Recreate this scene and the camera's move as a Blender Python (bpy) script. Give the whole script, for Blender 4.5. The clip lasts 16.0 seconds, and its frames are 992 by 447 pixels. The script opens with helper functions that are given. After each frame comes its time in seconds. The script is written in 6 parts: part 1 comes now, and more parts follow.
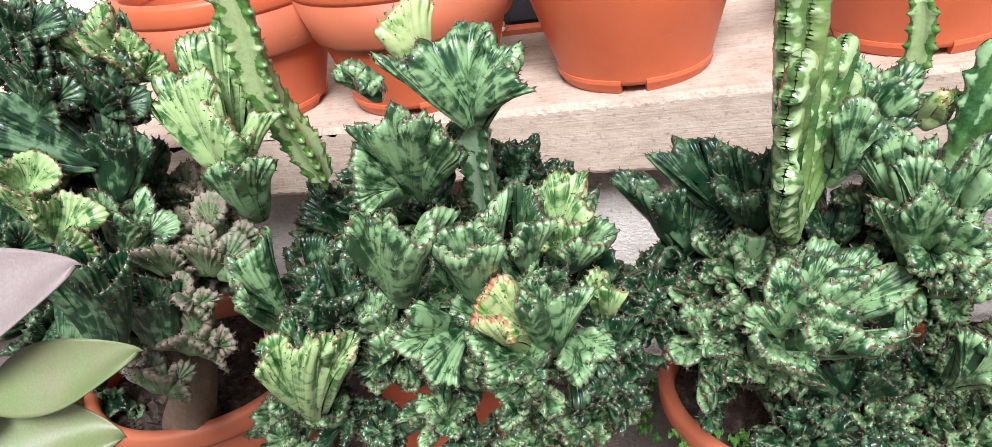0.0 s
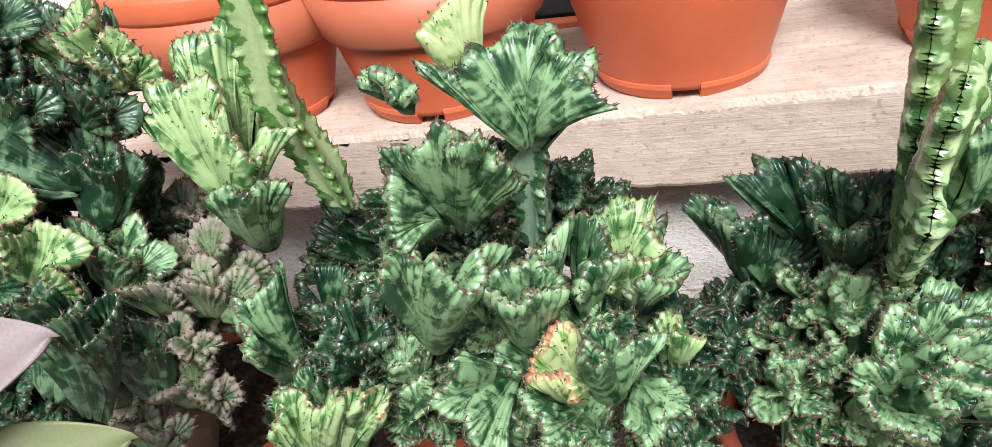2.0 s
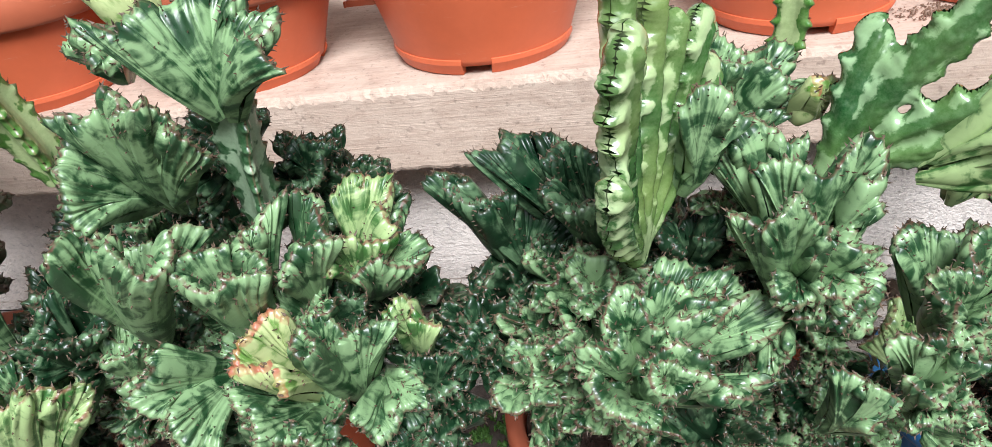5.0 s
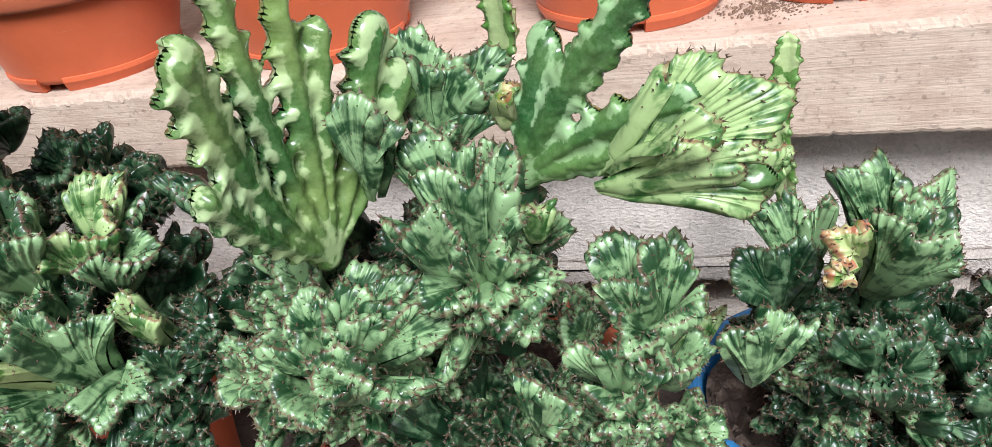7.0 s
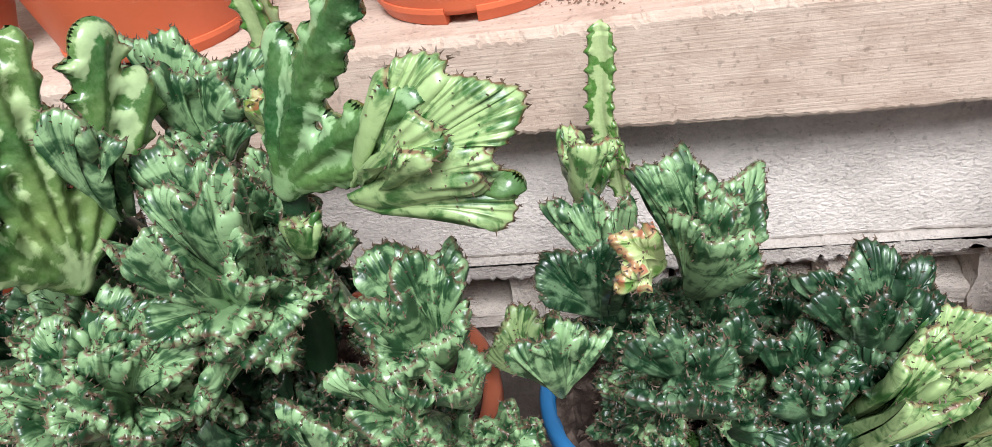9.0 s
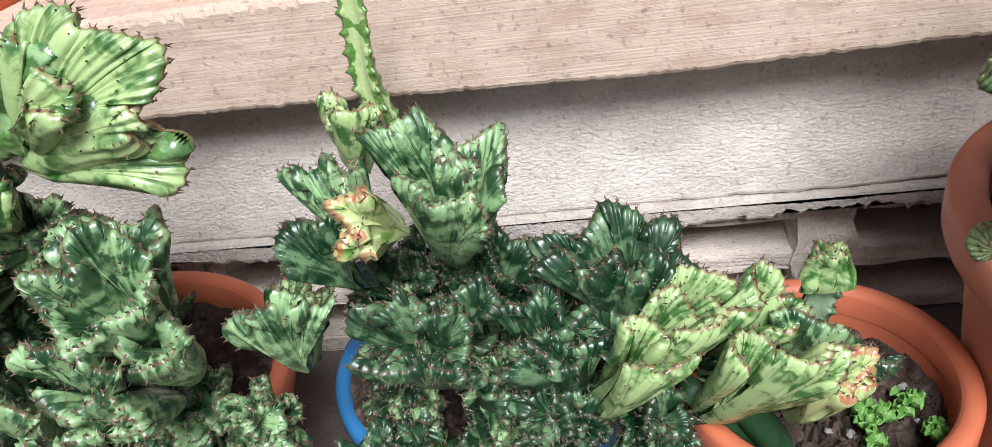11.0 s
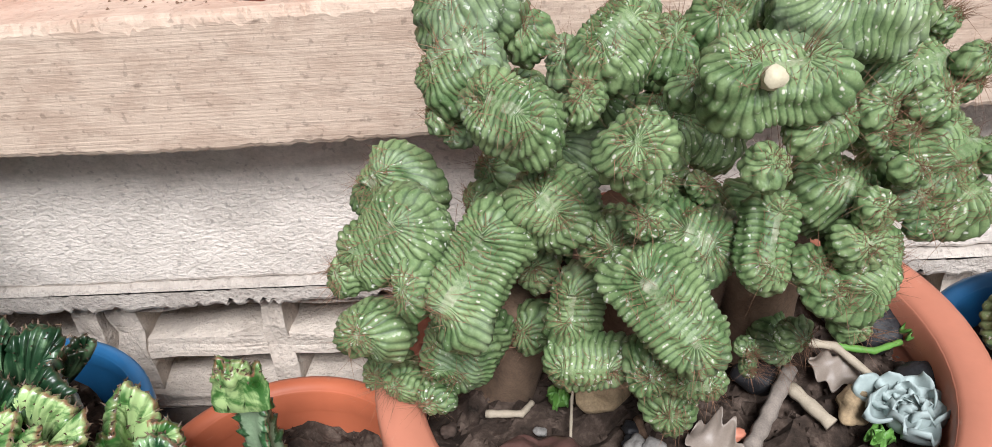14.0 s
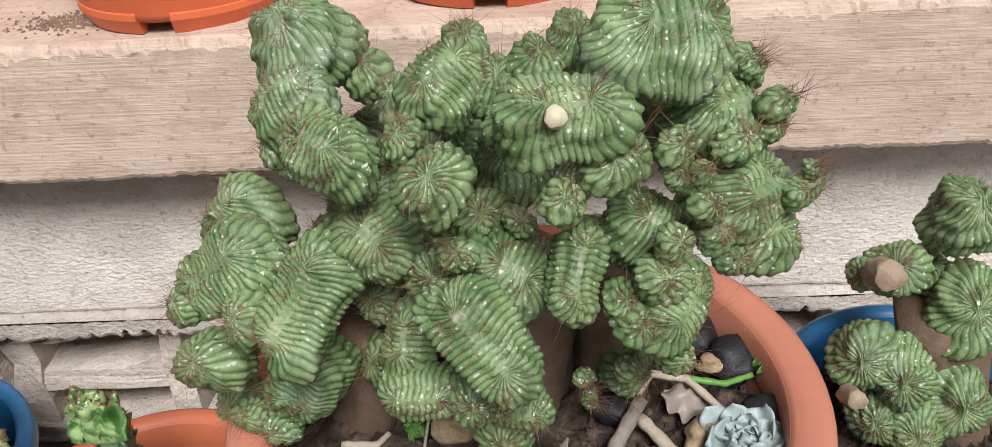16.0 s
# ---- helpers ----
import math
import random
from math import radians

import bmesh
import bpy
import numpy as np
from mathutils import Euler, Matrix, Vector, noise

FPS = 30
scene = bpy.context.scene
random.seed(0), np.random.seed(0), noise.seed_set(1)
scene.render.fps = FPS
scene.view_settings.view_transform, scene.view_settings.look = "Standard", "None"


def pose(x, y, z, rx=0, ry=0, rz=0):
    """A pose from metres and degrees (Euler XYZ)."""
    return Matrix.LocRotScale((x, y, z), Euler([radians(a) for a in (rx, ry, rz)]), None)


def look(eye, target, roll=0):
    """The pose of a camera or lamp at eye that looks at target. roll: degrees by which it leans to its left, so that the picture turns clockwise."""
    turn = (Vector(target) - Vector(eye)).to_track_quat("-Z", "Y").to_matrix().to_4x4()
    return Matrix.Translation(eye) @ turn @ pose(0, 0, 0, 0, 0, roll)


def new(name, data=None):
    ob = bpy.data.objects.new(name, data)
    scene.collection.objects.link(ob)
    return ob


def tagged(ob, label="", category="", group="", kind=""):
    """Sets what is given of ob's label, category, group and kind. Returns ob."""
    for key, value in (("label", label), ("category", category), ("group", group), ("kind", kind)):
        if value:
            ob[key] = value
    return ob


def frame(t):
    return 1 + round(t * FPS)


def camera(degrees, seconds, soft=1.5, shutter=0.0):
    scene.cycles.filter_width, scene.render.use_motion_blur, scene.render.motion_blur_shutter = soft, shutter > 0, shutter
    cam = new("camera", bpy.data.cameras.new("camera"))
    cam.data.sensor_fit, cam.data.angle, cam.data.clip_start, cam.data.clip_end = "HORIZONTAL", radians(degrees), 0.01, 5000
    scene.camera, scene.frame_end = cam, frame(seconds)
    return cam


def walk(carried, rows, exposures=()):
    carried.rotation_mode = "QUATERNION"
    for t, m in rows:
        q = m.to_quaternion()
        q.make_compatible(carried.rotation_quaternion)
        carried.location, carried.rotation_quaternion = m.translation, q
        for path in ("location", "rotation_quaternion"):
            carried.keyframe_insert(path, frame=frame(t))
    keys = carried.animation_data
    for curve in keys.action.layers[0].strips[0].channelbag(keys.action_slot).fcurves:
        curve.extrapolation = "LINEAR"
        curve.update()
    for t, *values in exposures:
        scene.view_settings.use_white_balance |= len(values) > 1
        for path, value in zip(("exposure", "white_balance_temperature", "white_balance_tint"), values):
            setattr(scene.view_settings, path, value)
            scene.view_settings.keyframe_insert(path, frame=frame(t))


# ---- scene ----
cam = camera(60.08, 16.0, 0.8)
PATH = [
    (0, (0.1226, -0.1091, 1.1867), (-0.2738, 1.6018, 0.2299), -9.55),
    (0.5, (0.0836, -0.0873, 1.1862), (-0.3325, 1.6179, 0.2275), -9.49),
    (1, (0.0591, -0.0401, 1.1798), (-0.3452, 1.6672, 0.2198), -9.28),
    (1.5, (0.0413, -0.0090, 1.1741), (-0.3430, 1.6982, 0.2057), -9.26),
    (2, (0.0490, 0.0005, 1.1694), (-0.3165, 1.7036, 0.1865), -9.12),
    (2.5, (0.0710, 0.0074, 1.1659), (-0.2660, 1.7114, 0.1746), -9.00),
    (3, (0.0753, 0.0150, 1.1614), (-0.2380, 1.7180, 0.1607), -8.83),
    (3.2, (0.0703, 0.0162, 1.1592), (-0.2387, 1.7177, 0.1544), -8.76),
    (5.3, (0.2358, 0.0651, 1.1083), (0.0437, 1.7694, 0.0794), -6.54),
    (5.5, (0.2686, 0.0745, 1.0983), (0.0783, 1.7746, 0.0623), -6.46),
    (6, (0.3133, 0.0810, 1.0833), (0.1070, 1.7740, 0.0388), -6.12),
    (6.5, (0.3728, 0.0775, 1.0985), (0.1262, 1.7611, 0.0476), -6.46),
    (7, (0.4414, 0.0753, 1.1111), (0.1040, 1.7457, 0.0641), -8.15),
    (7.5, (0.4842, 0.1038, 1.1056), (0.1138, 1.7698, 0.0630), -8.96),
    (8, (0.5183, 0.1144, 1.0975), (0.1220, 1.7645, 0.0391), -9.82),
    (8.5, (0.5537, 0.1223, 1.0999), (0.1828, 1.7684, 0.0262), -9.99),
    (9, (0.5826, 0.1363, 1.0891), (0.2681, 1.7823, -0.0026), -9.80),
    (9.5, (0.6101, 0.1589, 1.0803), (0.4007, 1.8097, -0.0291), -8.88),
    (9.7, (0.6224, 0.1570, 1.0763), (0.4344, 1.8089, -0.0354), -8.98),
    (11.8, (0.8629, 0.1576, 1.0279), (0.6280, 1.7763, -0.1229), -8.96),
    (12, (0.9056, 0.1704, 1.0255), (0.6812, 1.7882, -0.1287), -8.36),
    (12.5, (0.9935, 0.1891, 1.0289), (0.7956, 1.8104, -0.1254), -7.12),
    (13, (1.0359, 0.1969, 1.0320), (0.8675, 1.8221, -0.1215), -6.18),
    (13.5, (1.0662, 0.2083, 1.0373), (0.9152, 1.8411, -0.1078), -5.55),
    (14, (1.1062, 0.2462, 1.0331), (1.0258, 1.9019, -0.0860), -4.14),
    (14.5, (1.1406, 0.2563, 1.0249), (1.0985, 1.9199, -0.0844), -3.54),
    (15, (1.1504, 0.2531, 1.0284), (1.1262, 1.9333, -0.0563), -2.83),
    (15.5, (1.1655, 0.2433, 1.0322), (1.1584, 1.9383, -0.0294), -2.25),
    (16, (1.1786, 0.2347, 1.0350), (1.1801, 1.9356, -0.0173), -2.01),
]
EXPOSURES = [(0, 0.62, 5950, 12), (5.5, 0.54, 5950, 12), (9.5, 0.45, 6000, 12), (12, 0.56, 6050, 12), (12.5, 0.56, 6050, 12), (13, 0.82, 6050, 12), (13.5, 0.87, 6050, 12), (14, 0.40, 6150, 12), (15, 0.42, 6200, 12), (16, 0.18, 6300, 12)]
walk(cam, [(t, look(eye, target, roll)) for t, eye, target, roll in PATH], EXPOSURES)

# World light: a bright overcast sky with a broad soft sun
world = bpy.data.worlds.new("overcast_sky")
scene.world = world
world.use_nodes = True
wn = world.node_tree
sky = wn.nodes.new("ShaderNodeTexSky")
sky.sky_type, sky.sun_disc = "NISHITA", False
sky.sun_elevation, sky.sun_rotation = radians(42), radians(170)
sky.air_density, sky.dust_density = 1.0, 4.0
hue = wn.nodes.new("ShaderNodeHueSaturation")
hue.inputs["Saturation"].default_value = 0.25
wn.links.new(sky.outputs[0], hue.inputs["Color"])
wn.links.new(hue.outputs[0], wn.nodes["Background"].inputs[0])
wn.nodes["Background"].inputs[1].default_value = 0.05
sun = new("sun", bpy.data.lights.new("sun", "SUN"))
sun.data.energy, sun.data.angle, sun.data.color = 4.6, radians(24), (1.0, 0.985, 0.96)
sun.matrix_world = look((0.35, -0.80, 2.00), (0.1, 0.6, 0.3))


# ---- materials ----
def nodes(name, rough=0.6, spec=0.5):
    m = bpy.data.materials.new(name)
    m.use_nodes = True
    nt = m.node_tree
    b = nt.nodes["Principled BSDF"]
    b.inputs["Roughness"].default_value = rough
    b.inputs["Specular IOR Level"].default_value = spec
    return m, nt, b


def node(nt, kind, **values):
    n = nt.nodes.new(kind)
    for key, value in values.items():
        n.inputs[key.replace("_", " ")].default_value = value
    return n


def ramp(nt, source, stops):
    r = nt.nodes.new("ShaderNodeValToRGB")
    els = r.color_ramp.elements
    while len(els) < len(stops):
        els.new(0.5)
    for e, (p, c) in zip(els, stops):
        e.position = p
        e.color = (*c, 1) if len(c) == 3 else c
    nt.links.new(source, r.inputs[0])
    return r.outputs[0]


def mix(nt, fac, a, b, mode="MIX"):
    n = nt.nodes.new("ShaderNodeMix")
    n.data_type, n.blend_type = "RGBA", mode
    for sock, value in ((n.inputs[0], fac), (n.inputs[6], a), (n.inputs[7], b)):
        if isinstance(value, bpy.types.NodeSocket):
            nt.links.new(value, sock)
        elif isinstance(value, (int, float)):
            sock.default_value = value
        else:
            sock.default_value = (*value, 1)
    return n.outputs[2]


def bump(nt, b, height, strength=0.3, distance=0.002):
    n = nt.nodes.new("ShaderNodeBump")
    n.inputs["Strength"].default_value, n.inputs["Distance"].default_value = strength, distance
    nt.links.new(height, n.inputs["Height"])
    nt.links.new(n.outputs[0], b.inputs["Normal"])


def coords(nt, scale=(1, 1, 1), output="Object"):
    tc = nt.nodes.new("ShaderNodeTexCoord")
    mp = nt.nodes.new("ShaderNodeMapping")
    mp.inputs["Scale"].default_value = scale
    nt.links.new(tc.outputs[output], mp.inputs[0])
    return mp.outputs[0]


def noise_tex(nt, vector, scale, detail=4.0, rough=0.6, distort=0.0):
    n = node(nt, "ShaderNodeTexNoise", Scale=scale, Detail=detail, Roughness=rough, Distortion=distort)
    nt.links.new(vector, n.inputs["Vector"])
    return n.outputs["Fac"]


def concrete(name, base, stain, streaks=0.0, grain=320.0, relief=0.35, drag=0.0):
    m, nt, b = nodes(name, 0.9, 0.3)
    v = coords(nt)
    big = noise_tex(nt, v, 7.0, 5, 0.65)
    fine = noise_tex(nt, v, grain, 3, 0.7)
    c = ramp(nt, big, [(0.3, stain), (0.62, base)])
    c = mix(nt, 0.35, c, ramp(nt, fine, [(0.3, tuple(x * 0.55 for x in base)), (0.6, tuple(min(1, x * 1.15) for x in base))]))
    h = fine
    if streaks:
        lines = noise_tex(nt, coords(nt, (1.2, 30, 110)), 5.0, 5, 0.75, 0.5)
        c = mix(nt, streaks, c, ramp(nt, lines, [(0.35, tuple(x * 0.72 for x in base)), (0.6, tuple(min(1, x * 1.12) for x in base))]))
        h = mix(nt, 0.6, fine, lines)
    if drag:
        marks = noise_tex(nt, coords(nt, (1, 1, 1.5)), 170.0, 4, 0.65, 0.4)
        c = mix(nt, drag * 0.4, c, ramp(nt, marks, [(0.36, tuple(x * 0.6 for x in base)), (0.56, tuple(min(1, x * 1.15) for x in base))]))
        h = mix(nt, 0.85, h, marks)
    pits = ramp(nt, noise_tex(nt, v, 150.0, 2, 0.5), [(0.30, (0.75,) * 3), (0.38, (0, 0, 0))])
    c = mix(nt, pits, c, tuple(x * 0.42 for x in base))
    blotch = ramp(nt, noise_tex(nt, coords(nt, (1, 1, 2.2)), 16.0, 6, 0.72, 0.6), [(0.40, tuple(x * 0.74 for x in stain)), (0.56, base), (0.72, tuple(min(1, x * 1.14) for x in base))])
    c = mix(nt, 0.38, c, blotch)
    nt.links.new(c, b.inputs["Base Color"])
    bump(nt, b, h, relief, 0.004)
    return m


def terracotta(name, base, dust, rough=0.5, amount=0.25):
    m, nt, b = nodes(name, rough, 0.35)
    v = coords(nt)
    big = noise_tex(nt, v, 9.0, 5, 0.7)
    fine = noise_tex(nt, v, 140.0, 3, 0.6)
    c = ramp(nt, big, [(0.3, tuple(x * 0.82 for x in base)), (0.7, base)])
    marks = ramp(nt, noise_tex(nt, coords(nt, (6, 6, 40)), 4.0, 5, 0.75), [(0.55, (0, 0, 0)), (0.75, (1, 1, 1))])
    c = mix(nt, ramp(nt, mix(nt, 0.5, marks, fine), [(0.45, (0, 0, 0)), (0.9, (amount, amount, amount))]), c, dust)
    nt.links.new(c, b.inputs["Base Color"])
    bump(nt, b, fine, 0.08, 0.001)
    return m


def crest_skin(name, dark, pale, amount, edge, edge_at=0.93, rough=0.30, dirt=0.03):
    """Ribbed succulent skin: U counts ribs, V runs from the foot to the growing edge."""
    m, nt, b = nodes(name, rough, 0.5)
    uv = nt.nodes.new("ShaderNodeUVMap")
    info = nt.nodes.new("ShaderNodeObjectInfo")
    sep = nt.nodes.new("ShaderNodeSeparateXYZ")
    nt.links.new(uv.outputs[0], sep.inputs[0])
    wide = nt.nodes.new("ShaderNodeCombineXYZ")
    scale_u = node(nt, "ShaderNodeMath")
    scale_u.operation = "MULTIPLY"
    nt.links.new(sep.outputs[0], scale_u.inputs[0])
    scale_u.inputs[1].default_value = 0.50
    scale_v = node(nt, "ShaderNodeMath")
    scale_v.operation = "MULTIPLY"
    nt.links.new(sep.outputs[1], scale_v.inputs[0])
    scale_v.inputs[1].default_value = 1.15
    shift = node(nt, "ShaderNodeMath")
    shift.operation = "MULTIPLY"
    nt.links.new(info.outputs["Random"], shift.inputs[0])
    shift.inputs[1].default_value = 40
    nt.links.new(scale_u.outputs[0], wide.inputs[0])
    nt.links.new(scale_v.outputs[0], wide.inputs[1])
    nt.links.new(shift.outputs[0], wide.inputs[2])
    blot = noise_tex(nt, wide.outputs[0], 1.0, 4, 0.62, 0.9)
    tilt = node(nt, "ShaderNodeMath")
    tilt.operation = "MULTIPLY_ADD"
    nt.links.new(sep.outputs[1], tilt.inputs[0])
    tilt.inputs[1].default_value = -0.06
    nt.links.new(blot, tilt.inputs[2])
    thin = nt.nodes.new("ShaderNodeMapping")
    thin.inputs["Scale"].default_value = (4.0, 0.9, 1)
    nt.links.new(wide.outputs[0], thin.inputs[0])
    streak = noise_tex(nt, thin.outputs[0], 1.0, 4, 0.6, 0.3)
    both = mix(nt, 0.10, mix(nt, 0.58, tilt.outputs[0], noise_tex(nt, coords(nt), 58.0, 4, 0.55, 1.0)), streak)
    mid_green = tuple(0.62 * x + 0.38 * y for x, y in zip(dark, pale))
    c = ramp(nt, both, [(amount - 0.17, tuple(0.6 * x for x in dark)), (amount - 0.085, dark), (amount - 0.045, mid_green), (amount, pale), (amount + 0.10, tuple(min(1, 1.15 * x) for x in pale))])
    v = coords(nt)
    fine = noise_tex(nt, v, 260.0, 3, 0.7)
    mid = noise_tex(nt, v, 45.0, 4, 0.6)
    c = mix(nt, 0.12, c, ramp(nt, mid, [(0.35, tuple(x * 0.6 for x in dark)), (0.7, pale)]))
    specks = ramp(nt, noise_tex(nt, v, 420.0, 2, 0.5), [(0.66, (0, 0, 0)), (0.72, (dirt * 2,) * 3)])
    c = mix(nt, specks, c, (0.42, 0.40, 0.34))
    wob = mix(nt, 0.035, sep.outputs[1], fine)
    lip = ramp(nt, wob, [(edge_at - 0.010, (0, 0, 0)), (edge_at + 0.006, (1, 1, 1))])
    patchy = ramp(nt, noise_tex(nt, v, 90.0, 2, 0.5), [(0.38, (0.25,) * 3), (0.60, (0.85,) * 3)])
    c = mix(nt, mix(nt, 1.0, patchy, lip, "MULTIPLY"), c, edge)
    nt.links.new(c, b.inputs["Base Color"])
    nt.links.new(ramp(nt, mid, [(0.3, (rough * 0.85,) * 3), (0.7, (rough * 1.45,) * 3)]), b.inputs["Roughness"])
    b.inputs["Coat Weight"].default_value, b.inputs["Coat Roughness"].default_value = 0.03, 0.3
    comb = node(nt, "ShaderNodeMath")
    comb.operation = "PINGPONG"
    nt.links.new(sep.outputs[0], comb.inputs[0])
    comb.inputs[1].default_value = 0.5
    rise = mix(nt, ramp(nt, sep.outputs[1], [(0.70, (0, 0, 0)), (0.95, (0.6,) * 3)]), fine, comb.outputs[0])
    bump(nt, b, rise, 0.15, 0.0014)
    return m


def stick_skin(name, dark, pale, rough=0.3):
    """Winged stem skin: U is 1 on the wing's edge and 0 in the valley, V runs up the stem."""
    m, nt, b = nodes(name, rough, 0.5)
    uv = nt.nodes.new("ShaderNodeUVMap")
    sep = nt.nodes.new("ShaderNodeSeparateXYZ")
    nt.links.new(uv.outputs[0], sep.inputs[0])
    v = coords(nt)
    jag = noise_tex(nt, v, 62.0, 3, 0.55)
    beat = node(nt, "ShaderNodeMath")
    beat.operation = "PINGPONG"
    nt.links.new(sep.outputs[1], beat.inputs[0])
    beat.inputs[1].default_value = 0.42
    shape = mix(nt, 0.42, sep.outputs[0], beat.outputs[0])
    c = ramp(nt, mix(nt, 0.66, shape, jag), [(0.450, pale), (0.480, dark)])
    fine = noise_tex(nt, v, 260.0, 3, 0.7)
    c = mix(nt, 0.25, c, ramp(nt, fine, [(0.35, dark), (0.7, pale)]))
    c = mix(nt, ramp(nt, sep.outputs[0], [(0.95, (0, 0, 0)), (0.99, (0.5,) * 3)]), c, (0.22, 0.13, 0.08))
    nt.links.new(c, b.inputs["Base Color"])
    bump(nt, b, fine, 0.12, 0.0008)
    return m


def palm_skin(name, dark, pale, young, rough=0.27):
    """Flat fingered skin: U is 1 on the toothed ridges and edges, V runs up the fingers; dark lobes lean on the ridges."""
    m, nt, b = nodes(name, rough, 0.5)
    uv = nt.nodes.new("ShaderNodeUVMap")
    sep = nt.nodes.new("ShaderNodeSeparateXYZ")
    nt.links.new(uv.outputs[0], sep.inputs[0])
    v = coords(nt)
    jag = noise_tex(nt, v, 85.0, 5, 0.62, 0.5)
    big = noise_tex(nt, v, 34.0, 3, 0.55, 0.4)
    shape = mix(nt, 0.66, ramp(nt, sep.outputs[0], [(0.05, (0.22,) * 3), (0.70, (0.72,) * 3)]), mix(nt, 0.55, jag, big))
    c = ramp(nt, shape, [(0.405, tuple(1.1 * x for x in pale)), (0.435, pale), (0.455, tuple(0.5 * x + 0.5 * y for x, y in zip(pale, dark))), (0.475, dark), (0.65, tuple(0.7 * x for x in dark))])
    c = mix(nt, ramp(nt, noise_tex(nt, v, 9.0, 2, 0.5), [(0.45, (0, 0, 0)), (0.62, (0.55,) * 3)]), c, young)
    fine = noise_tex(nt, v, 260.0, 3, 0.7)
    c = mix(nt, 0.14, c, ramp(nt, fine, [(0.35, dark), (0.7, pale)]))
    nt.links.new(c, b.inputs["Base Color"])
    b.inputs["Coat Weight"].default_value, b.inputs["Coat Roughness"].default_value = 0.2, 0.12
    bump(nt, b, fine, 0.12, 0.0008)
    return m


def cactus_skin(name, dark, light, seam):
    """Ribbed lobe skin: V is 0 along the woolly seam and 1 underneath."""
    m, nt, b = nodes(name, 0.52, 0.4)
    uv = nt.nodes.new("ShaderNodeUVMap")
    sep = nt.nodes.new("ShaderNodeSeparateXYZ")
    nt.links.new(uv.outputs[0], sep.inputs[0])
    v = coords(nt)
    mid = noise_tex(nt, v, 38.0, 4, 0.65)
    fine = noise_tex(nt, v, 300.0, 3, 0.7)
    c = ramp(nt, mid, [(0.32, dark), (0.68, light)])
    c = mix(nt, 0.3, c, ramp(nt, fine, [(0.35, dark), (0.65, light)]))
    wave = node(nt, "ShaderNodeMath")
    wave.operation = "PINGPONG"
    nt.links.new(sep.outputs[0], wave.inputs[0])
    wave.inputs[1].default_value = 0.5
    # shade painted into the skin colour along the grooves between the ribs
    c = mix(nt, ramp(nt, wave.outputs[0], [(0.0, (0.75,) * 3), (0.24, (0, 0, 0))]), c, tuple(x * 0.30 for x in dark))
    spots = node(nt, "ShaderNodeTexVoronoi", Scale=210.0)
    nt.links.new(v, spots.inputs["Vector"])
    crown = ramp(nt, wave.outputs[0], [(0.28, (0, 0, 0)), (0.42, (1, 1, 1))])
    dots = mix(nt, 1.0, ramp(nt, spots.outputs["Distance"], [(0.16, (0.95,) * 3), (0.27, (0, 0, 0))]), crown, "MULTIPLY")
    gate = ramp(nt, noise_tex(nt, v, 22.0, 3, 0.6), [(0.34, (0.15,) * 3), (0.52, (1, 1, 1))])
    c = mix(nt, mix(nt, 1.0, dots, gate, "MULTIPLY"), c, (0.52, 0.51, 0.42))
    flecks = mix(nt, 1.0, ramp(nt, noise_tex(nt, v, 330.0, 2, 0.5), [(0.63, (0, 0, 0)), (0.70, (0.9,) * 3)]), ramp(nt, noise_tex(nt, v, 30.0, 3, 0.6), [(0.45, (0, 0, 0)), (0.6, (1, 1, 1))]), "MULTIPLY")
    c = mix(nt, flecks, c, (0.60, 0.60, 0.54))
    bloom = ramp(nt, noise_tex(nt, v, 12.0, 4, 0.7), [(0.55, (0, 0, 0)), (0.8, (0.4,) * 3)])
    c = mix(nt, bloom, c, (0.40, 0.45, 0.38))
    wob = mix(nt, 0.10, sep.outputs[1], noise_tex(nt, v, 90.0, 4, 0.7))
    wool = ramp(nt, wob, [(0.055, (0.8,) * 3), (0.098, (0, 0, 0))])
    c = mix(nt, wool, c, seam)
    nt.links.new(c, b.inputs["Base Color"])
    bump(nt, b, mix(nt, 0.4, fine, noise_tex(nt, v, 130.0, 3, 0.6)), 0.45, 0.0016)
    return m


def plain(name, colour, rough=0.6, vary=0.3, scale=60.0, relief=0.15, spec=0.4):
    m, nt, b = nodes(name, rough, spec)
    v = coords(nt)
    n1 = noise_tex(nt, v, scale, 4, 0.65)
    n2 = noise_tex(nt, v, scale * 7, 2, 0.6)
    c = ramp(nt, mix(nt, 0.35, n1, n2), [(0.3, tuple(x * (1 - vary) for x in colour)), (0.7, tuple(min(1, x * (1 + vary)) for x in colour))])
    nt.links.new(c, b.inputs["Base Color"])
    bump(nt, b, n2, relief, 0.001)
    return m


def soil_skin(name):
    m, nt, b = nodes(name, 0.95, 0.2)
    v = coords(nt)
    c = ramp(nt, noise_tex(nt, v, 60.0, 6, 0.7), [(0.3, (0.012, 0.009, 0.007)), (0.52, (0.050, 0.035, 0.027)), (0.72, (0.14, 0.105, 0.085))])
    nt.links.new(c, b.inputs["Base Color"])
    bump(nt, b, noise_tex(nt, v, 220.0, 4, 0.7), 0.6, 0.003)
    return m


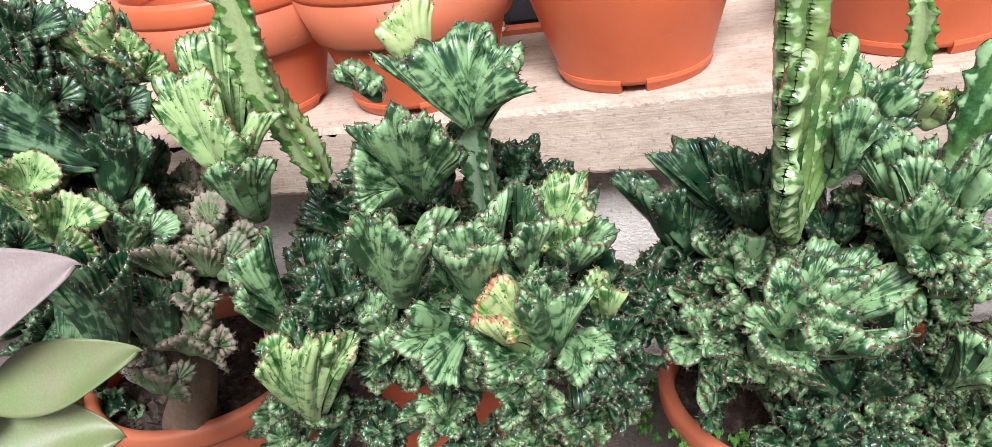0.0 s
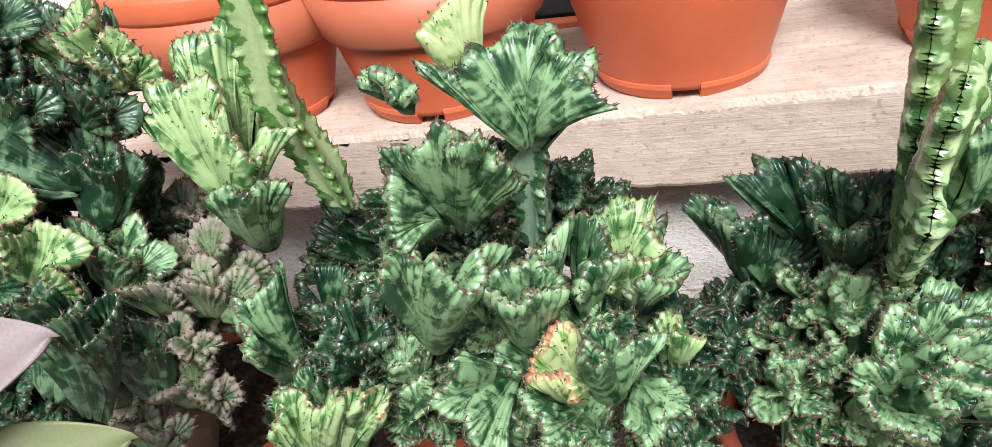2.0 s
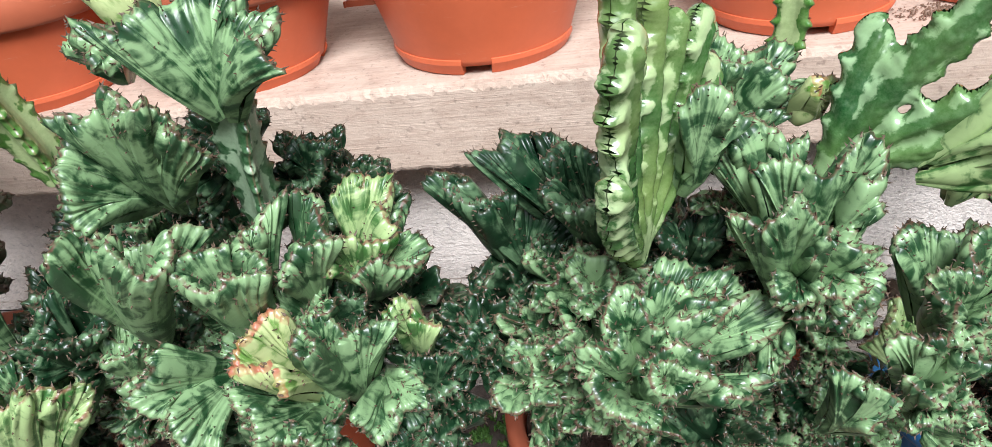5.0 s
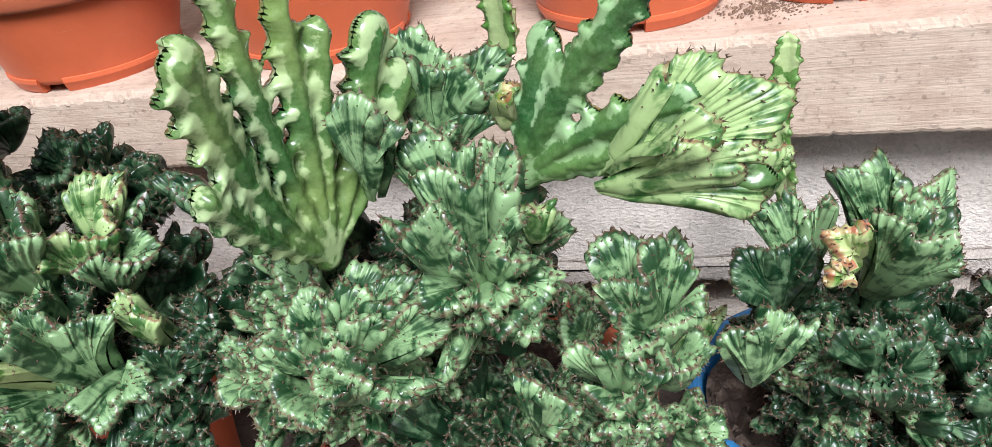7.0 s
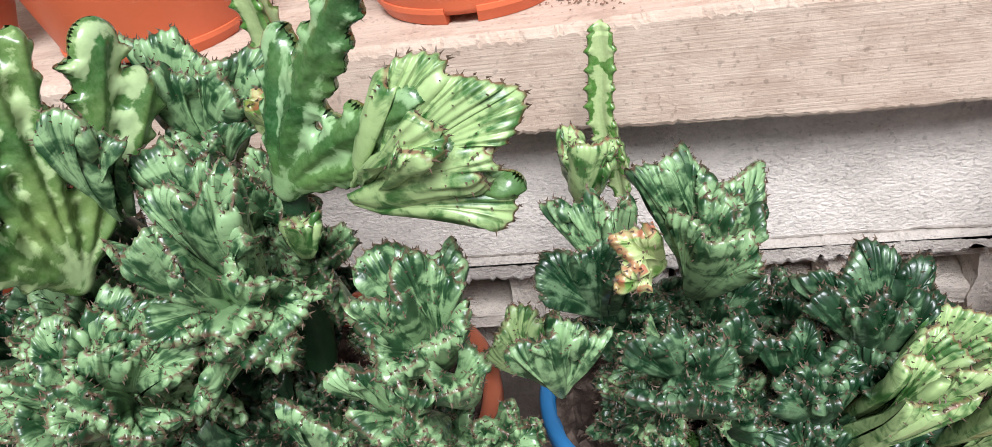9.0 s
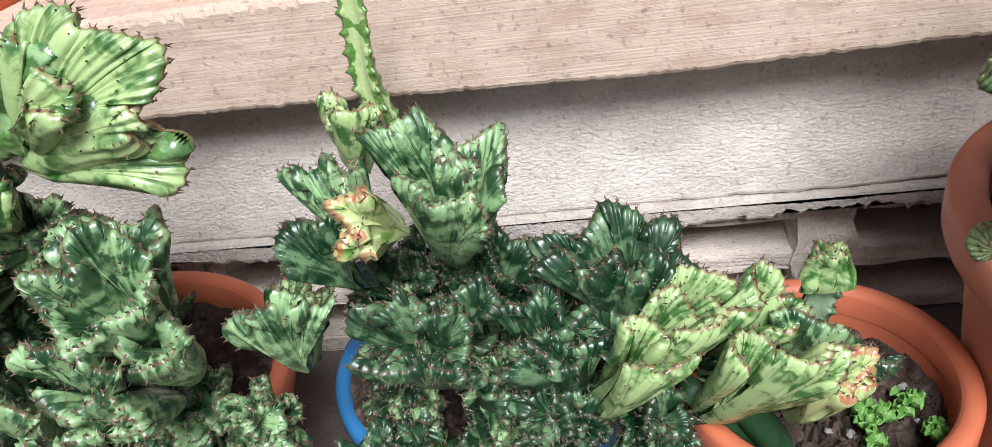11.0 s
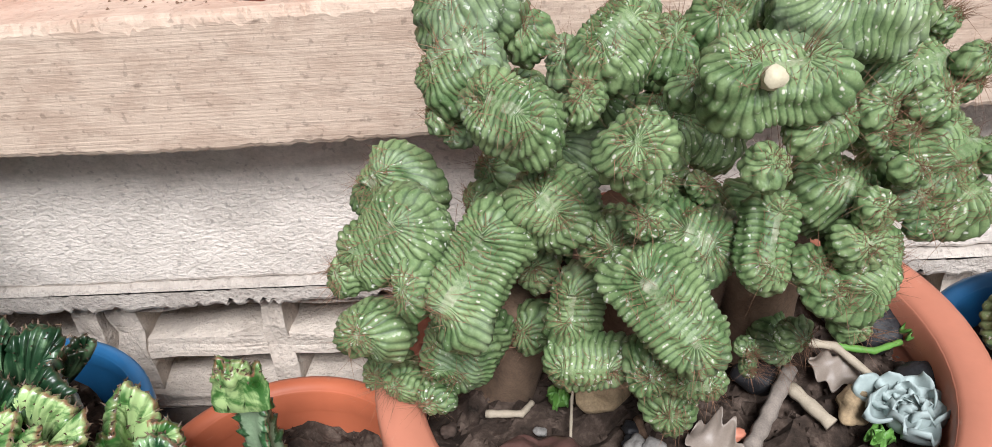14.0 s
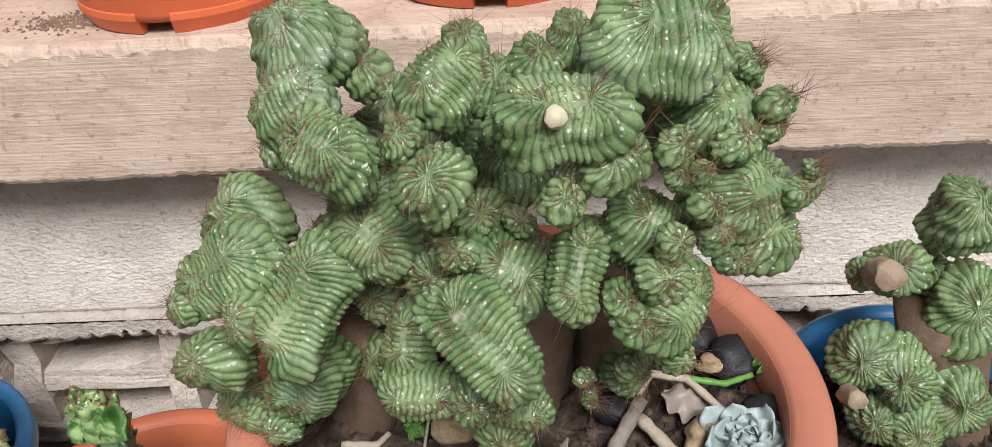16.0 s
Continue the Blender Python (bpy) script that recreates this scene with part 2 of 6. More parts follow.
LEDGE = concrete("board_formed_concrete", (0.52, 0.41, 0.325), (0.42, 0.285, 0.205), 0.75, 260.0, 0.5)
BLOCK = concrete("rough_block", (0.70, 0.635, 0.57), (0.58, 0.52, 0.46), 0.0, 230.0, 0.9, 0.9)
BLOCK_GREY = concrete("grey_hollow_block", (0.62, 0.545, 0.47), (0.46, 0.39, 0.33), 0.0, 180.0, 0.9)
MORTAR = concrete("grey_mortar", (0.50, 0.45, 0.40), (0.36, 0.31, 0.27), 0.0, 200.0, 0.9)
WALLPAINT = concrete("whitish_wall", (0.66, 0.62, 0.56), (0.5, 0.46, 0.41), 0.0, 200.0, 0.5)
# the ground's colour, reused behind the block cells as painted shade
GROUND_AND_CELL_SHADE = concrete("dirty_ground_and_cell_shade", (0.16, 0.13, 0.11), (0.07, 0.055, 0.045), 0.0, 150.0, 0.6)
CLAY = terracotta("orange_plastic_pot", (0.60, 0.135, 0.055), (0.56, 0.42, 0.34), 0.42, 0.3)
CLAY_PALE = terracotta("faded_terracotta", (0.50, 0.195, 0.125), (0.58, 0.42, 0.35), 0.5, 0.5)
CLAY_DUSTY = terracotta("dusty_orange_pot", (0.48, 0.135, 0.065), (0.56, 0.42, 0.34), 0.5, 0.5)
BLUE = terracotta("blue_plastic_pot", (0.030, 0.165, 0.38), (0.3, 0.36, 0.42), 0.35, 0.25)
SOIL = soil_skin("potting_soil")
DARK = crest_skin("dark_green_crest", (0.0055, 0.031, 0.0110), (0.113, 0.195, 0.097), 0.556, (0.060, 0.050, 0.030), 0.975)
MID = crest_skin("variegated_crest", (0.0100, 0.048, 0.0150), (0.218, 0.345, 0.163), 0.516, (0.130, 0.055, 0.040), 0.976)
LIGHT = crest_skin("pale_green_crest", (0.030, 0.110, 0.020), (0.32, 0.435, 0.185), 0.502, (0.20, 0.075, 0.050), 0.972)
BLUSH = crest_skin("blushed_new_crest", (0.10, 0.225, 0.035), (0.42, 0.49, 0.22), 0.470, (0.34, 0.075, 0.050), 0.940)
DRY = crest_skin("withered_crest", (0.030, 0.090, 0.022), (0.135, 0.175, 0.085), 0.50, (0.25, 0.185, 0.15), 0.86, 0.55, 0.25)
STICK_YELLOW = stick_skin("yellow_green_stem", (0.055, 0.165, 0.022), (0.43, 0.53, 0.25))
STICK_DARK = stick_skin("dark_toothed_stem", (0.016, 0.072, 0.020), (0.30, 0.41, 0.26))
PALM_YOUNG = palm_skin("young_fingered_palm", (0.026, 0.105, 0.020), (0.36, 0.47, 0.24), (0.27, 0.35, 0.10))
PALM = palm_skin("fingered_palm", (0.012, 0.072, 0.016), (0.27, 0.41, 0.215), (0.16, 0.27, 0.07))
THORN = plain("pale_brown_thorn", (0.105, 0.070, 0.045), 0.6, 0.5, 90.0)
SPINE = plain("dark_spine", (0.085, 0.045, 0.030), 0.6, 0.3)
GREEN_STEM = plain("dark_green_stem", (0.016, 0.050, 0.018), 0.5, 0.4, 90.0, 0.4)
CORK = plain("corky_stem", (0.13, 0.085, 0.055), 0.9, 0.4, 90.0, 0.5)
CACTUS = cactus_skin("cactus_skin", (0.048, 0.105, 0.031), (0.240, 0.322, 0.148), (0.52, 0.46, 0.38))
WOOL = plain("rust_brown_spines", (0.20, 0.105, 0.062), 0.8, 0.3)


# ---- shapes ----
def link_mesh(name, verts, faces, material, parent=None, label="", smooth=True, uv=None):
    me = bpy.data.meshes.new(name)
    me.from_pydata([tuple(p) for p in verts], [], [tuple(f) for f in faces])
    if uv is not None:
        lay = me.uv_layers.new(name="UVMap")
        loops = np.zeros(len(me.loops), dtype=np.int32)
        me.loops.foreach_get("vertex_index", loops)
        lay.data.foreach_set("uv", np.asarray(uv, dtype=np.float32)[loops].ravel())
    if smooth:
        me.polygons.foreach_set("use_smooth", [True] * len(me.polygons))
    me.materials.append(material)
    me.update()
    ob = new(name, me)
    if parent is not None:
        ob.parent = parent
    if label:
        ob["label"] = label
    return ob


def part(name, bm, material, parent, label=""):
    me = bpy.data.meshes.new(name)
    bm.to_mesh(me)
    bm.free()
    me.materials.append(material)
    ob = new(name, me)
    ob.parent = parent
    if label:
        ob["label"] = label
    return ob


def thing(name, place, label, category, group=""):
    ob = new(name)
    ob.location = place
    ob.empty_display_size = 0.02
    return tagged(ob, label, category, group)


def grid_faces(rows, cols, wrap=False, start=0):
    out = []
    for i in range(rows - 1):
        for j in range(cols if wrap else cols - 1):
            k = (j + 1) % cols
            out.append((start + i * cols + j, start + i * cols + k, start + (i + 1) * cols + k, start + (i + 1) * cols + j))
    return out


def lathe(profile, segments=64, closed=False):
    """Verts and faces of a turned shape; profile is a run of (radius, height)."""
    verts, n = [], len(profile)
    for r, z in profile:
        for j in range(segments):
            a = 2 * math.pi * j / segments
            verts.append((r * math.cos(a), r * math.sin(a), z))
    faces = grid_faces(n, segments, True)
    if closed:
        faces += [((n - 1) * segments + j, (n - 1) * segments + (j + 1) % segments, (j + 1) % segments, j) for j in range(segments)]
    return verts, faces


def unit(v):
    v = np.asarray(v, float)
    return v / (np.linalg.norm(v) + 1e-12)


def spines(name, parent, points, ways, length, width, material):
    """Little three-sided thorns at points, pointing along ways."""
    verts, faces = [], []
    for p, w, l in zip(points, ways, length):
        w = unit(w)
        a = unit(np.cross(w, (0.3, 0.5, 0.81)))
        b = np.cross(w, a)
        k = len(verts)
        for i in range(3):
            t = 2 * math.pi * i / 3
            verts.append(p + width * (math.cos(t) * a + math.sin(t) * b) - w * width)
        verts.append(p + w * l)
        faces += [(k, k + 1, k + 3), (k + 1, k + 2, k + 3), (k + 2, k, k + 3)]
    return tagged(link_mesh(name, verts, faces, material, parent, "", False), "", "", "", "stuff")


FACING = np.array((0.0, -0.80, 0.60))


def fan_mesh(plant, sheet, size, skin, thick, rng, label="", pitch=0.0078, fine=4, relief=1.0):
    """Closes a ruffled middle surface sheet(U, V) into a fleshy crest with pleats, teeth and thorns; V runs from the foot to the rim."""
    probe = np.linspace(-1, 1, 240)
    rim = sheet(probe, np.ones(240))
    run = np.concatenate([[0], np.cumsum(np.linalg.norm(np.diff(rim, axis=0), axis=1))])
    ribs = int(np.clip(round(run[-1] / pitch), 4, 90))
    cols = ribs * fine + 1
    u = np.interp(np.linspace(0, run[-1], cols), run, probe)
    vs = np.array((0.0, 0.20, 0.38, 0.54, 0.67, 0.77, 0.85, 0.91, 0.95, 0.98, 1.0))
    V, U = np.meshgrid(vs, u, indexing="ij")
    mid = sheet(U, V)
    du, dv = np.gradient(mid, axis=1), np.gradient(mid, axis=0)
    nor = unit_rows(np.cross(du, dv))
    sway = 0.35 * np.cumsum(rng.normal(0, 1, cols)) / math.sqrt(cols)
    k = np.linspace(0, ribs, cols)[None, :] + 0.12 * np.sin(5 * V + sway[None, :])
    saw = 1 - np.abs(2 * (k % 1.0) - 1)
    ridge = np.abs(2 * saw - 1) ** 1.25 * np.sign(2 * saw - 1)
    strength = rng.uniform(0.25, 1.35, ribs + 2)[np.clip(np.floor(k + 0.5).astype(int), 0, ribs + 1)]
    deep = np.interp(V, (0, 0.40, 0.54, 0.67, 0.77, 0.85, 0.91, 0.95, 0.98, 1.0), (0.0, 0.0, 0.0002, 0.0006, 0.0014, 0.0024, 0.0028, 0.0020, 0.0009, 0.0002)) * relief * min(1.0, size / 0.045)
    body = thick * np.interp(V, (0, 0.4, 0.75, 0.88, 0.95, 0.98, 1.0), (0.50, 0.40, 0.24, 0.21, 0.145, 0.09, 0.035))
    ends = np.sqrt(1 - np.clip((np.abs(U) - 0.90) / 0.1002, 0, 1) ** 2)
    th = (body + deep * ridge * strength) * ends
    th[0] *= 0.5
    dirs = unit_rows(dv)
    pull = 0.0024 * ridge * strength * np.clip((V - 0.7) * 3.3, 0, 1)
    mid = mid + pull[..., None] * dirs
    front, back = mid + th[..., None] * nor, mid - th[..., None] * nor
    hind = [9, 8, 7, 6, 4, 2, 0]
    verts = np.concatenate([front, back[hind]]).reshape(-1, 3)
    faces = grid_faces(len(vs) + len(hind), cols)
    ucoord = np.concatenate([k, k[hind]]).ravel()
    vcoord = np.concatenate([V, V[hind]]).ravel()
    ob = link_mesh("crest", verts, faces, skin, plant, label, True, np.stack([ucoord, vcoord], 1))
    # thorns on the pleats along the rim and down both faces
    pts, ways, lens = [], [], []
    tops = [j for j in range(1, cols - 1) if saw[-1, j] >= saw[-1, j - 1] and saw[-1, j] > saw[-1, j + 1]]
    for j in tops:
        for _ in range(2):
            pts.append(mid[-1, j] + 0.0006 * rng.normal(size=3))
            ways.append(dirs[-1, j] + 0.7 * rng.normal(size=3))
            lens.append(rng.uniform(0.0022, 0.0044))
        for skinside, out_way in ((front, 1), (back, -1)):
            for i in (4, 5, 6, 7, 8):
                if rng.random() < 0.26:
                    pts.append(skinside[i, j])
                    ways.append(out_way * nor[i, j] + 0.5 * dirs[i, j])
                    lens.append(rng.uniform(0.0020, 0.0040))
    spines("thorn_cover", ob, pts, ways, lens, 0.0009, THORN)
    return ob


def crest(plant, base, tip, spread=120, skin=MID, twist=0, waves=3, amp=0.10, bend=None, thick=0.020, foot=None, lobes=0.09, seed=0, label="", fine=4):
    """A ruffled fan that grows from base to its edge at tip; spread is its angle in degrees."""
    rng = np.random.default_rng(seed + 17 * len(plant.children))
    origin = np.array(plant.location)
    base, tip = np.array(base) - origin, np.array(tip) - origin
    axis = tip - base
    size = np.linalg.norm(axis)
    axis = axis / size
    face = unit(FACING - axis * (FACING @ axis))
    side = np.cross(axis, face)
    c, s = math.cos(radians(twist)), math.sin(radians(twist))
    face, side = c * face + s * side, c * side - s * face
    amp = min(0.44, amp * 2.4)
    if foot is None:
        foot = min(0.20, 0.04 + spread / 800)
    half = radians(spread) / 2
    ph = rng.uniform(0, 6.28, 6)
    if bend is None:
        bend = rng.uniform(-0.05, 0.16)
    roll = rng.choice((-1.0, 1.0)) * rng.uniform(0.35, 0.95) if spread > 45 else rng.uniform(-0.2, 0.3)
    cup = rng.uniform(-0.30, 0.34) if spread > 45 else 0.1
    if abs(FACING @ axis) > 0.55:
        roll, cup = roll * 0.35, cup * 0.5
    skew = rng.uniform(-0.08, 0.08)
    curl = 0.55 if spread > 45 else 0.2

    def sheet(U, V):
        """Middle surface of the fan."""
        swing = math.pi * waves * U + ph[3] + 0.7 * np.sin(3 * U + ph[4])
        grow = V**1.6
        edge = 1 - 0.12 * U**2 + lobes * (0.6 * np.sin(2.3 * math.pi * U + ph[0]) + 0.4 * np.sin(5.1 * math.pi * U + ph[1]))
        phi = half * U - curl * amp * grow * np.sin(2 * swing)
        flat_rad = size * V * edge * (1 - 0.30 * amp * grow * np.cos(2 * swing))
        rad = flat_rad * (1 - 0.10 * roll * roll * V**2)
        lean = roll * V**1.5
        fold = size * amp * (grow * np.sin(swing) + 0.22 * V**4 * np.sin(2.6 * swing + ph[5])) * (1 - 0.4 * U**4)
        rad = rad - fold * np.sin(lean)
        across = rad * np.sin(phi) + foot * size * U * (1 - V) ** 1.5
        lift = fold * np.cos(lean) + flat_rad * roll * V * 0.42 + size * cup * U**2 * V
        lift = lift + size * bend * V**2.2 + size * skew * U * V
        return base + (rad * np.cos(phi))[..., None] * axis + across[..., None] * side + lift[..., None] * face

    return fan_mesh(plant, sheet, size, skin, thick, rng, label, 0.0078 if fine > 3 else 0.0088, fine)


def smooth_curve(points, t):
    """A rounded curve through points, at t from 0 to 1 by length."""
    P = np.array(points, float)
    if len(P) == 2:
        return P[0] + t[..., None] * (P[1] - P[0])
    ext = np.concatenate([[2 * P[0] - P[1]], P, [2 * P[-1] - P[-2]]])
    dense = []
    for i in range(len(P) - 1):
        a, b, c, d = ext[i : i + 4]
        f = np.linspace(0, 1, 24, endpoint=False)[:, None]
        dense.append(0.5 * (2 * b + (c - a) * f + (2 * a - 5 * b + 4 * c - d) * f**2 + (3 * b - a - 3 * c + d) * f**3))
    dense = np.concatenate(dense + [P[-1:]])
    run = np.concatenate([[0], np.cumsum(np.linalg.norm(np.diff(dense, axis=0), axis=1))])
    q = np.asarray(t) * run[-1]
    return np.stack([np.interp(q, run, dense[:, i]) for i in range(3)], -1)


def ribbon(plant, foot, rim, skin=MID, thick=0.026, flare=1.4, wave=0.0030, droop=0.0, stem=0.37, label="", fold=0.0100):
    """A crest whose long growing edge winds along the curve rim and whose faces narrow down to foot."""
    rng = np.random.default_rng(7 + 19 * len(plant.children))
    origin = np.array(plant.location)
    foot, rim = np.array(foot) - origin, np.array(rim) - origin
    winding = smooth_curve(rim, np.linspace(0, 1, 120))
    middle = winding.mean(0)
    size = np.linalg.norm(rim - foot, axis=1).mean()
    axis = unit(middle - foot)
    ph = rng.uniform(0, 6.28, 6)
    length = np.linalg.norm(np.diff(winding, axis=0), axis=1).sum()
    upright = np.linalg.norm(middle - foot) > 1.25 * np.linalg.norm(winding - middle, axis=1).mean()
    beat = length / max(1, round(length / (0.050 if upright else 0.040)))
    strength = min(1.0, size / 0.07)

    def sheet(U, V):
        t = (U + 1) / 2
        edge = smooth_curve(rim, t)
        ahead = unit_rows(smooth_curve(rim, np.clip(t + 0.012, 0, 1)) - smooth_curve(rim, np.clip(t - 0.012, 0, 1)))
        radial = unit_rows(edge - foot)
        aside = unit_rows(np.cross(ahead, 0.5 * radial + 0.5 * FACING))
        out = edge - middle
        s = t * length
        swing = 2 * math.pi * s / beat + ph[0] + 0.8 * np.sin(s / 0.021 + ph[1])
        big, cross = np.sin(swing), np.sin(2 * swing + 0.6)
        frill = wave * (0.55 * np.sin(2.3 * swing + ph[2]) + 0.25 * np.sin(4.7 * swing + ph[3]))
        grow = V**1.8
        move = aside * ((fold * strength * big + frill * V**2) * grow)[..., None] + ahead * (0.45 * fold * strength * cross * grow)[..., None]
        move = move + radial * (0.35 * fold * np.sin(1.3 * swing + ph[4]) * grow)[..., None]
        spread = (stem * (1 - (1 - V) ** 2) * 0.6 + stem * 0.4) + (1 - stem) * V**flare
        base = foot + (middle - foot) * (0.25 * V + 0.75 * V**0.85)[..., None]
        lean = FACING * ((0.12 if upright else -0.26) * size * 4 * V**1.3 * (1 - V) - droop * size * V**3)[..., None]
        return base + out * spread[..., None] + move + lean

    return fan_mesh(plant, sheet, size, skin, thick, rng, label, 0.0076, 4, 1.25)


def antler(plant, base, up, right, fingers, skin, step=0.0015, web=0.009, thick=0.0085, label="", pitch=0.0205):
    """A flat palm with toothed fingers that grow out of one foot: each finger is (tip, radius at its middle, radius at its tip, sideways bow)."""
    rng = np.random.default_rng(11 + 23 * len(plant.children))
    origin = np.array(plant.location)
    base = np.array(base) - origin
    right = unit(right)
    up = unit(np.array(up) - right * (np.array(up) @ right))
    normal = np.cross(right, up)
    flat = []
    for tip, r_mid, r_tip, bow in fingers:
        d = np.array(tip) - origin - base
        flat.append((d @ right, d @ up, d @ normal, r_mid, r_tip, bow))
    reach = 0.03
    s0, s1 = min(0, min(f[0] for f in flat)) - reach, max(0, max(f[0] for f in flat)) + reach
    t0, t1 = min(0, min(f[1] for f in flat)) - reach, max(0, max(f[1] for f in flat)) + reach
    ns, nt_ = int((s1 - s0) / step), int((t1 - t0) / step)
    S, T = np.meshgrid(np.linspace(s0, s1, ns), np.linspace(t0, t1, nt_))
    total, weight, lift, ridge, along, near = 0, 0, 0, np.zeros(S.shape), np.zeros(S.shape), np.full(S.shape, 9.0)
    patch = np.zeros(S.shape)
    pts, ways = [], []
    for n, (x, y, z, r_mid, r_tip, bow) in enumerate(flat):
        q = np.linspace(0, 1, 90)
        length = math.hypot(x, y)
        sx = x * q + bow * length * np.sin(math.pi * q) * (-y / length)
        sy = y * q + bow * length * np.sin(math.pi * q) * (x / length)
        gap = np.hypot(S[..., None] - sx, T[..., None] - sy)
        i = gap.argmin(-1)
        dist, v = gap.min(-1), q[i]
        hx, hy = np.gradient(sx), np.gradient(sy)
        cross = (S - sx[i]) * hy[i] - (T - sy[i]) * hx[i]
        shift = 0.5 * (cross > 0) + 0.37 * n
        phase = (v * length / pitch + shift) % 1.0
        tooth = np.where(phase < 0.72, (phase / 0.72) ** 2.2, ((1 - phase) / 0.28) ** 1.1)
        radius = np.interp(v, (0, 0.12, 0.6, 0.97, 1.0), (0.004, 0.007, r_mid, r_tip, r_tip * 0.85)) * (1 + 0.08 * np.sin(9 * v + n))
        f = radius * (0.80 + 0.55 * tooth * np.clip(v * 5, 0, 1)) - dist
        e = np.exp(np.clip(f / web * 2.2, -30, 30))
        total = total + e
        w = np.exp(-dist / 0.006)
        weight = weight + w
        lift = lift + w * z * v**1.4
        phase2 = (v * length / pitch + 0.25 + 0.37 * n) % 1.0
        knob = np.where(phase2 < 0.75, (phase2 / 0.75) ** 2, (1 - phase2) / 0.25)
        lobe_at = (0.74 + 0.26 * np.sin(2 * math.pi * phase2)) * np.exp(-(((dist * np.sign(cross) - 0.0022 * math.cos(3.1 * n + 1)) / (0.0050 + 0.0030 * knob)) ** 2)) * np.clip((v - 0.05) * 6, 0, 1)
        patch = np.maximum(patch, lobe_at)
        ridge = np.maximum(ridge, (0.55 + 0.45 * knob) * np.exp(-((dist / 0.0036) ** 2)) * np.clip(v * 4, 0, 1))
        closer = dist < near
        along = np.where(closer, v * length * 40, along)
        near = np.minimum(near, dist)
        for m in range(1, int(length / pitch)):
            v0 = m * pitch / length
            k = min(89, int(v0 * 89))
            rr = np.interp(v0, (0, 0.12, 0.6, 1.0), (0.004, 0.007, r_mid, r_tip))
            t_way = unit((hx[k], hy[k]))
            for sgn in (-1, 1):
                vv = (m - 0.28 - (0.5 if sgn > 0 else 0) - 0.37 * n % 1.0 + 1) * pitch / length
                if not 0.15 < vv < 0.99:
                    continue
                k = min(89, int(vv * 89))
                side = np.array((hy[k], -hx[k])) / math.hypot(hx[k], hy[k]) * sgn
                pts.append((sx[k] + side[0] * rr * 1.15, sy[k] + side[1] * rr * 1.15, side[0], side[1]))
    field = np.log(total + 1e-12) * web / 2.2
    inside = np.clip(field / 0.009, 0, 1)
    th = thick * np.sqrt(1 - (1 - inside) ** 2) + (0.0030 * ridge + 0.0012 * patch) * np.clip(field / 0.004, 0, 1)
    lift = lift / (weight + 1e-12) + 0.0016 * np.array([[noise.noise((a * 30, b * 30, len(flat))) for a in S[0]] for b in T[:, 0]])
    keep = field > 0
    use = keep.copy()
    use[:-1] |= keep[1:]
    use[1:] |= keep[:-1]
    use[:, :-1] |= keep[:, 1:]
    use[:, 1:] |= keep[:, :-1]
    gy, gx = np.gradient(field, step)
    g2 = gx**2 + gy**2 + 1e-6
    slide = np.where(keep, 0, field) / g2
    slide = np.clip(slide, -step / np.sqrt(g2), 0)
    S2, T2 = S - slide * gx, T - slide * gy
    th = np.where(keep, th, 0.0) + 0.0003
    index = -np.ones(S.shape, int)
    index[use] = np.arange(use.sum())
    centre = base + S2[use][:, None] * right + T2[use][:, None] * up + lift[use][:, None] * normal
    front, back = centre + th[use][:, None] * normal, centre - th[use][:, None] * normal
    quad = use[:-1, :-1] & use[1:, :-1] & use[:-1, 1:] & use[1:, 1:]
    a, b, c, d = (index[:-1, :-1][quad], index[:-1, 1:][quad], index[1:, 1:][quad], index[1:, :-1][quad])
    m = int(use.sum())
    faces = np.concatenate([np.stack([a, b, c, d], 1), np.stack([d, c, b, a], 1) + m])
    edge_mark = np.exp(-((field[use] / 0.003) ** 2)) * 0.45
    uv = np.stack([np.maximum(patch[use], edge_mark), along[use]], 1)
    ob = link_mesh("antler_fan", np.concatenate([front, back]), faces, skin, plant, label, True, np.concatenate([uv, uv]))
    places, out = [], []
    for x, y, wx, wy in pts:
        j, i = int((x - s0) / (s1 - s0) * (ns - 1)), int((y - t0) / (t1 - t0) * (nt_ - 1))
        if 0 <= j < ns and 0 <= i < nt_ and abs(field[i, j]) < 0.005 and rng.random() < 0.4:
            places.append(base + x * right + y * up + lift[i, j] * normal)
            out.append(wx * right + wy * up + 0.3 * rng.normal(size=3))
    for i, j in np.argwhere((ridge > 0.97) & keep):
        if rng.random() < 0.07:
            places.append(base + S[i, j] * right + T[i, j] * up + (lift[i, j] + th[i, j]) * normal)
            out.append(normal + 0.6 * up + 0.3 * rng.normal(size=3))
    spines("thorn_cover", ob, places, out, rng.uniform(0.002, 0.0045, len(places)), 0.0005, SPINE)
    return ob


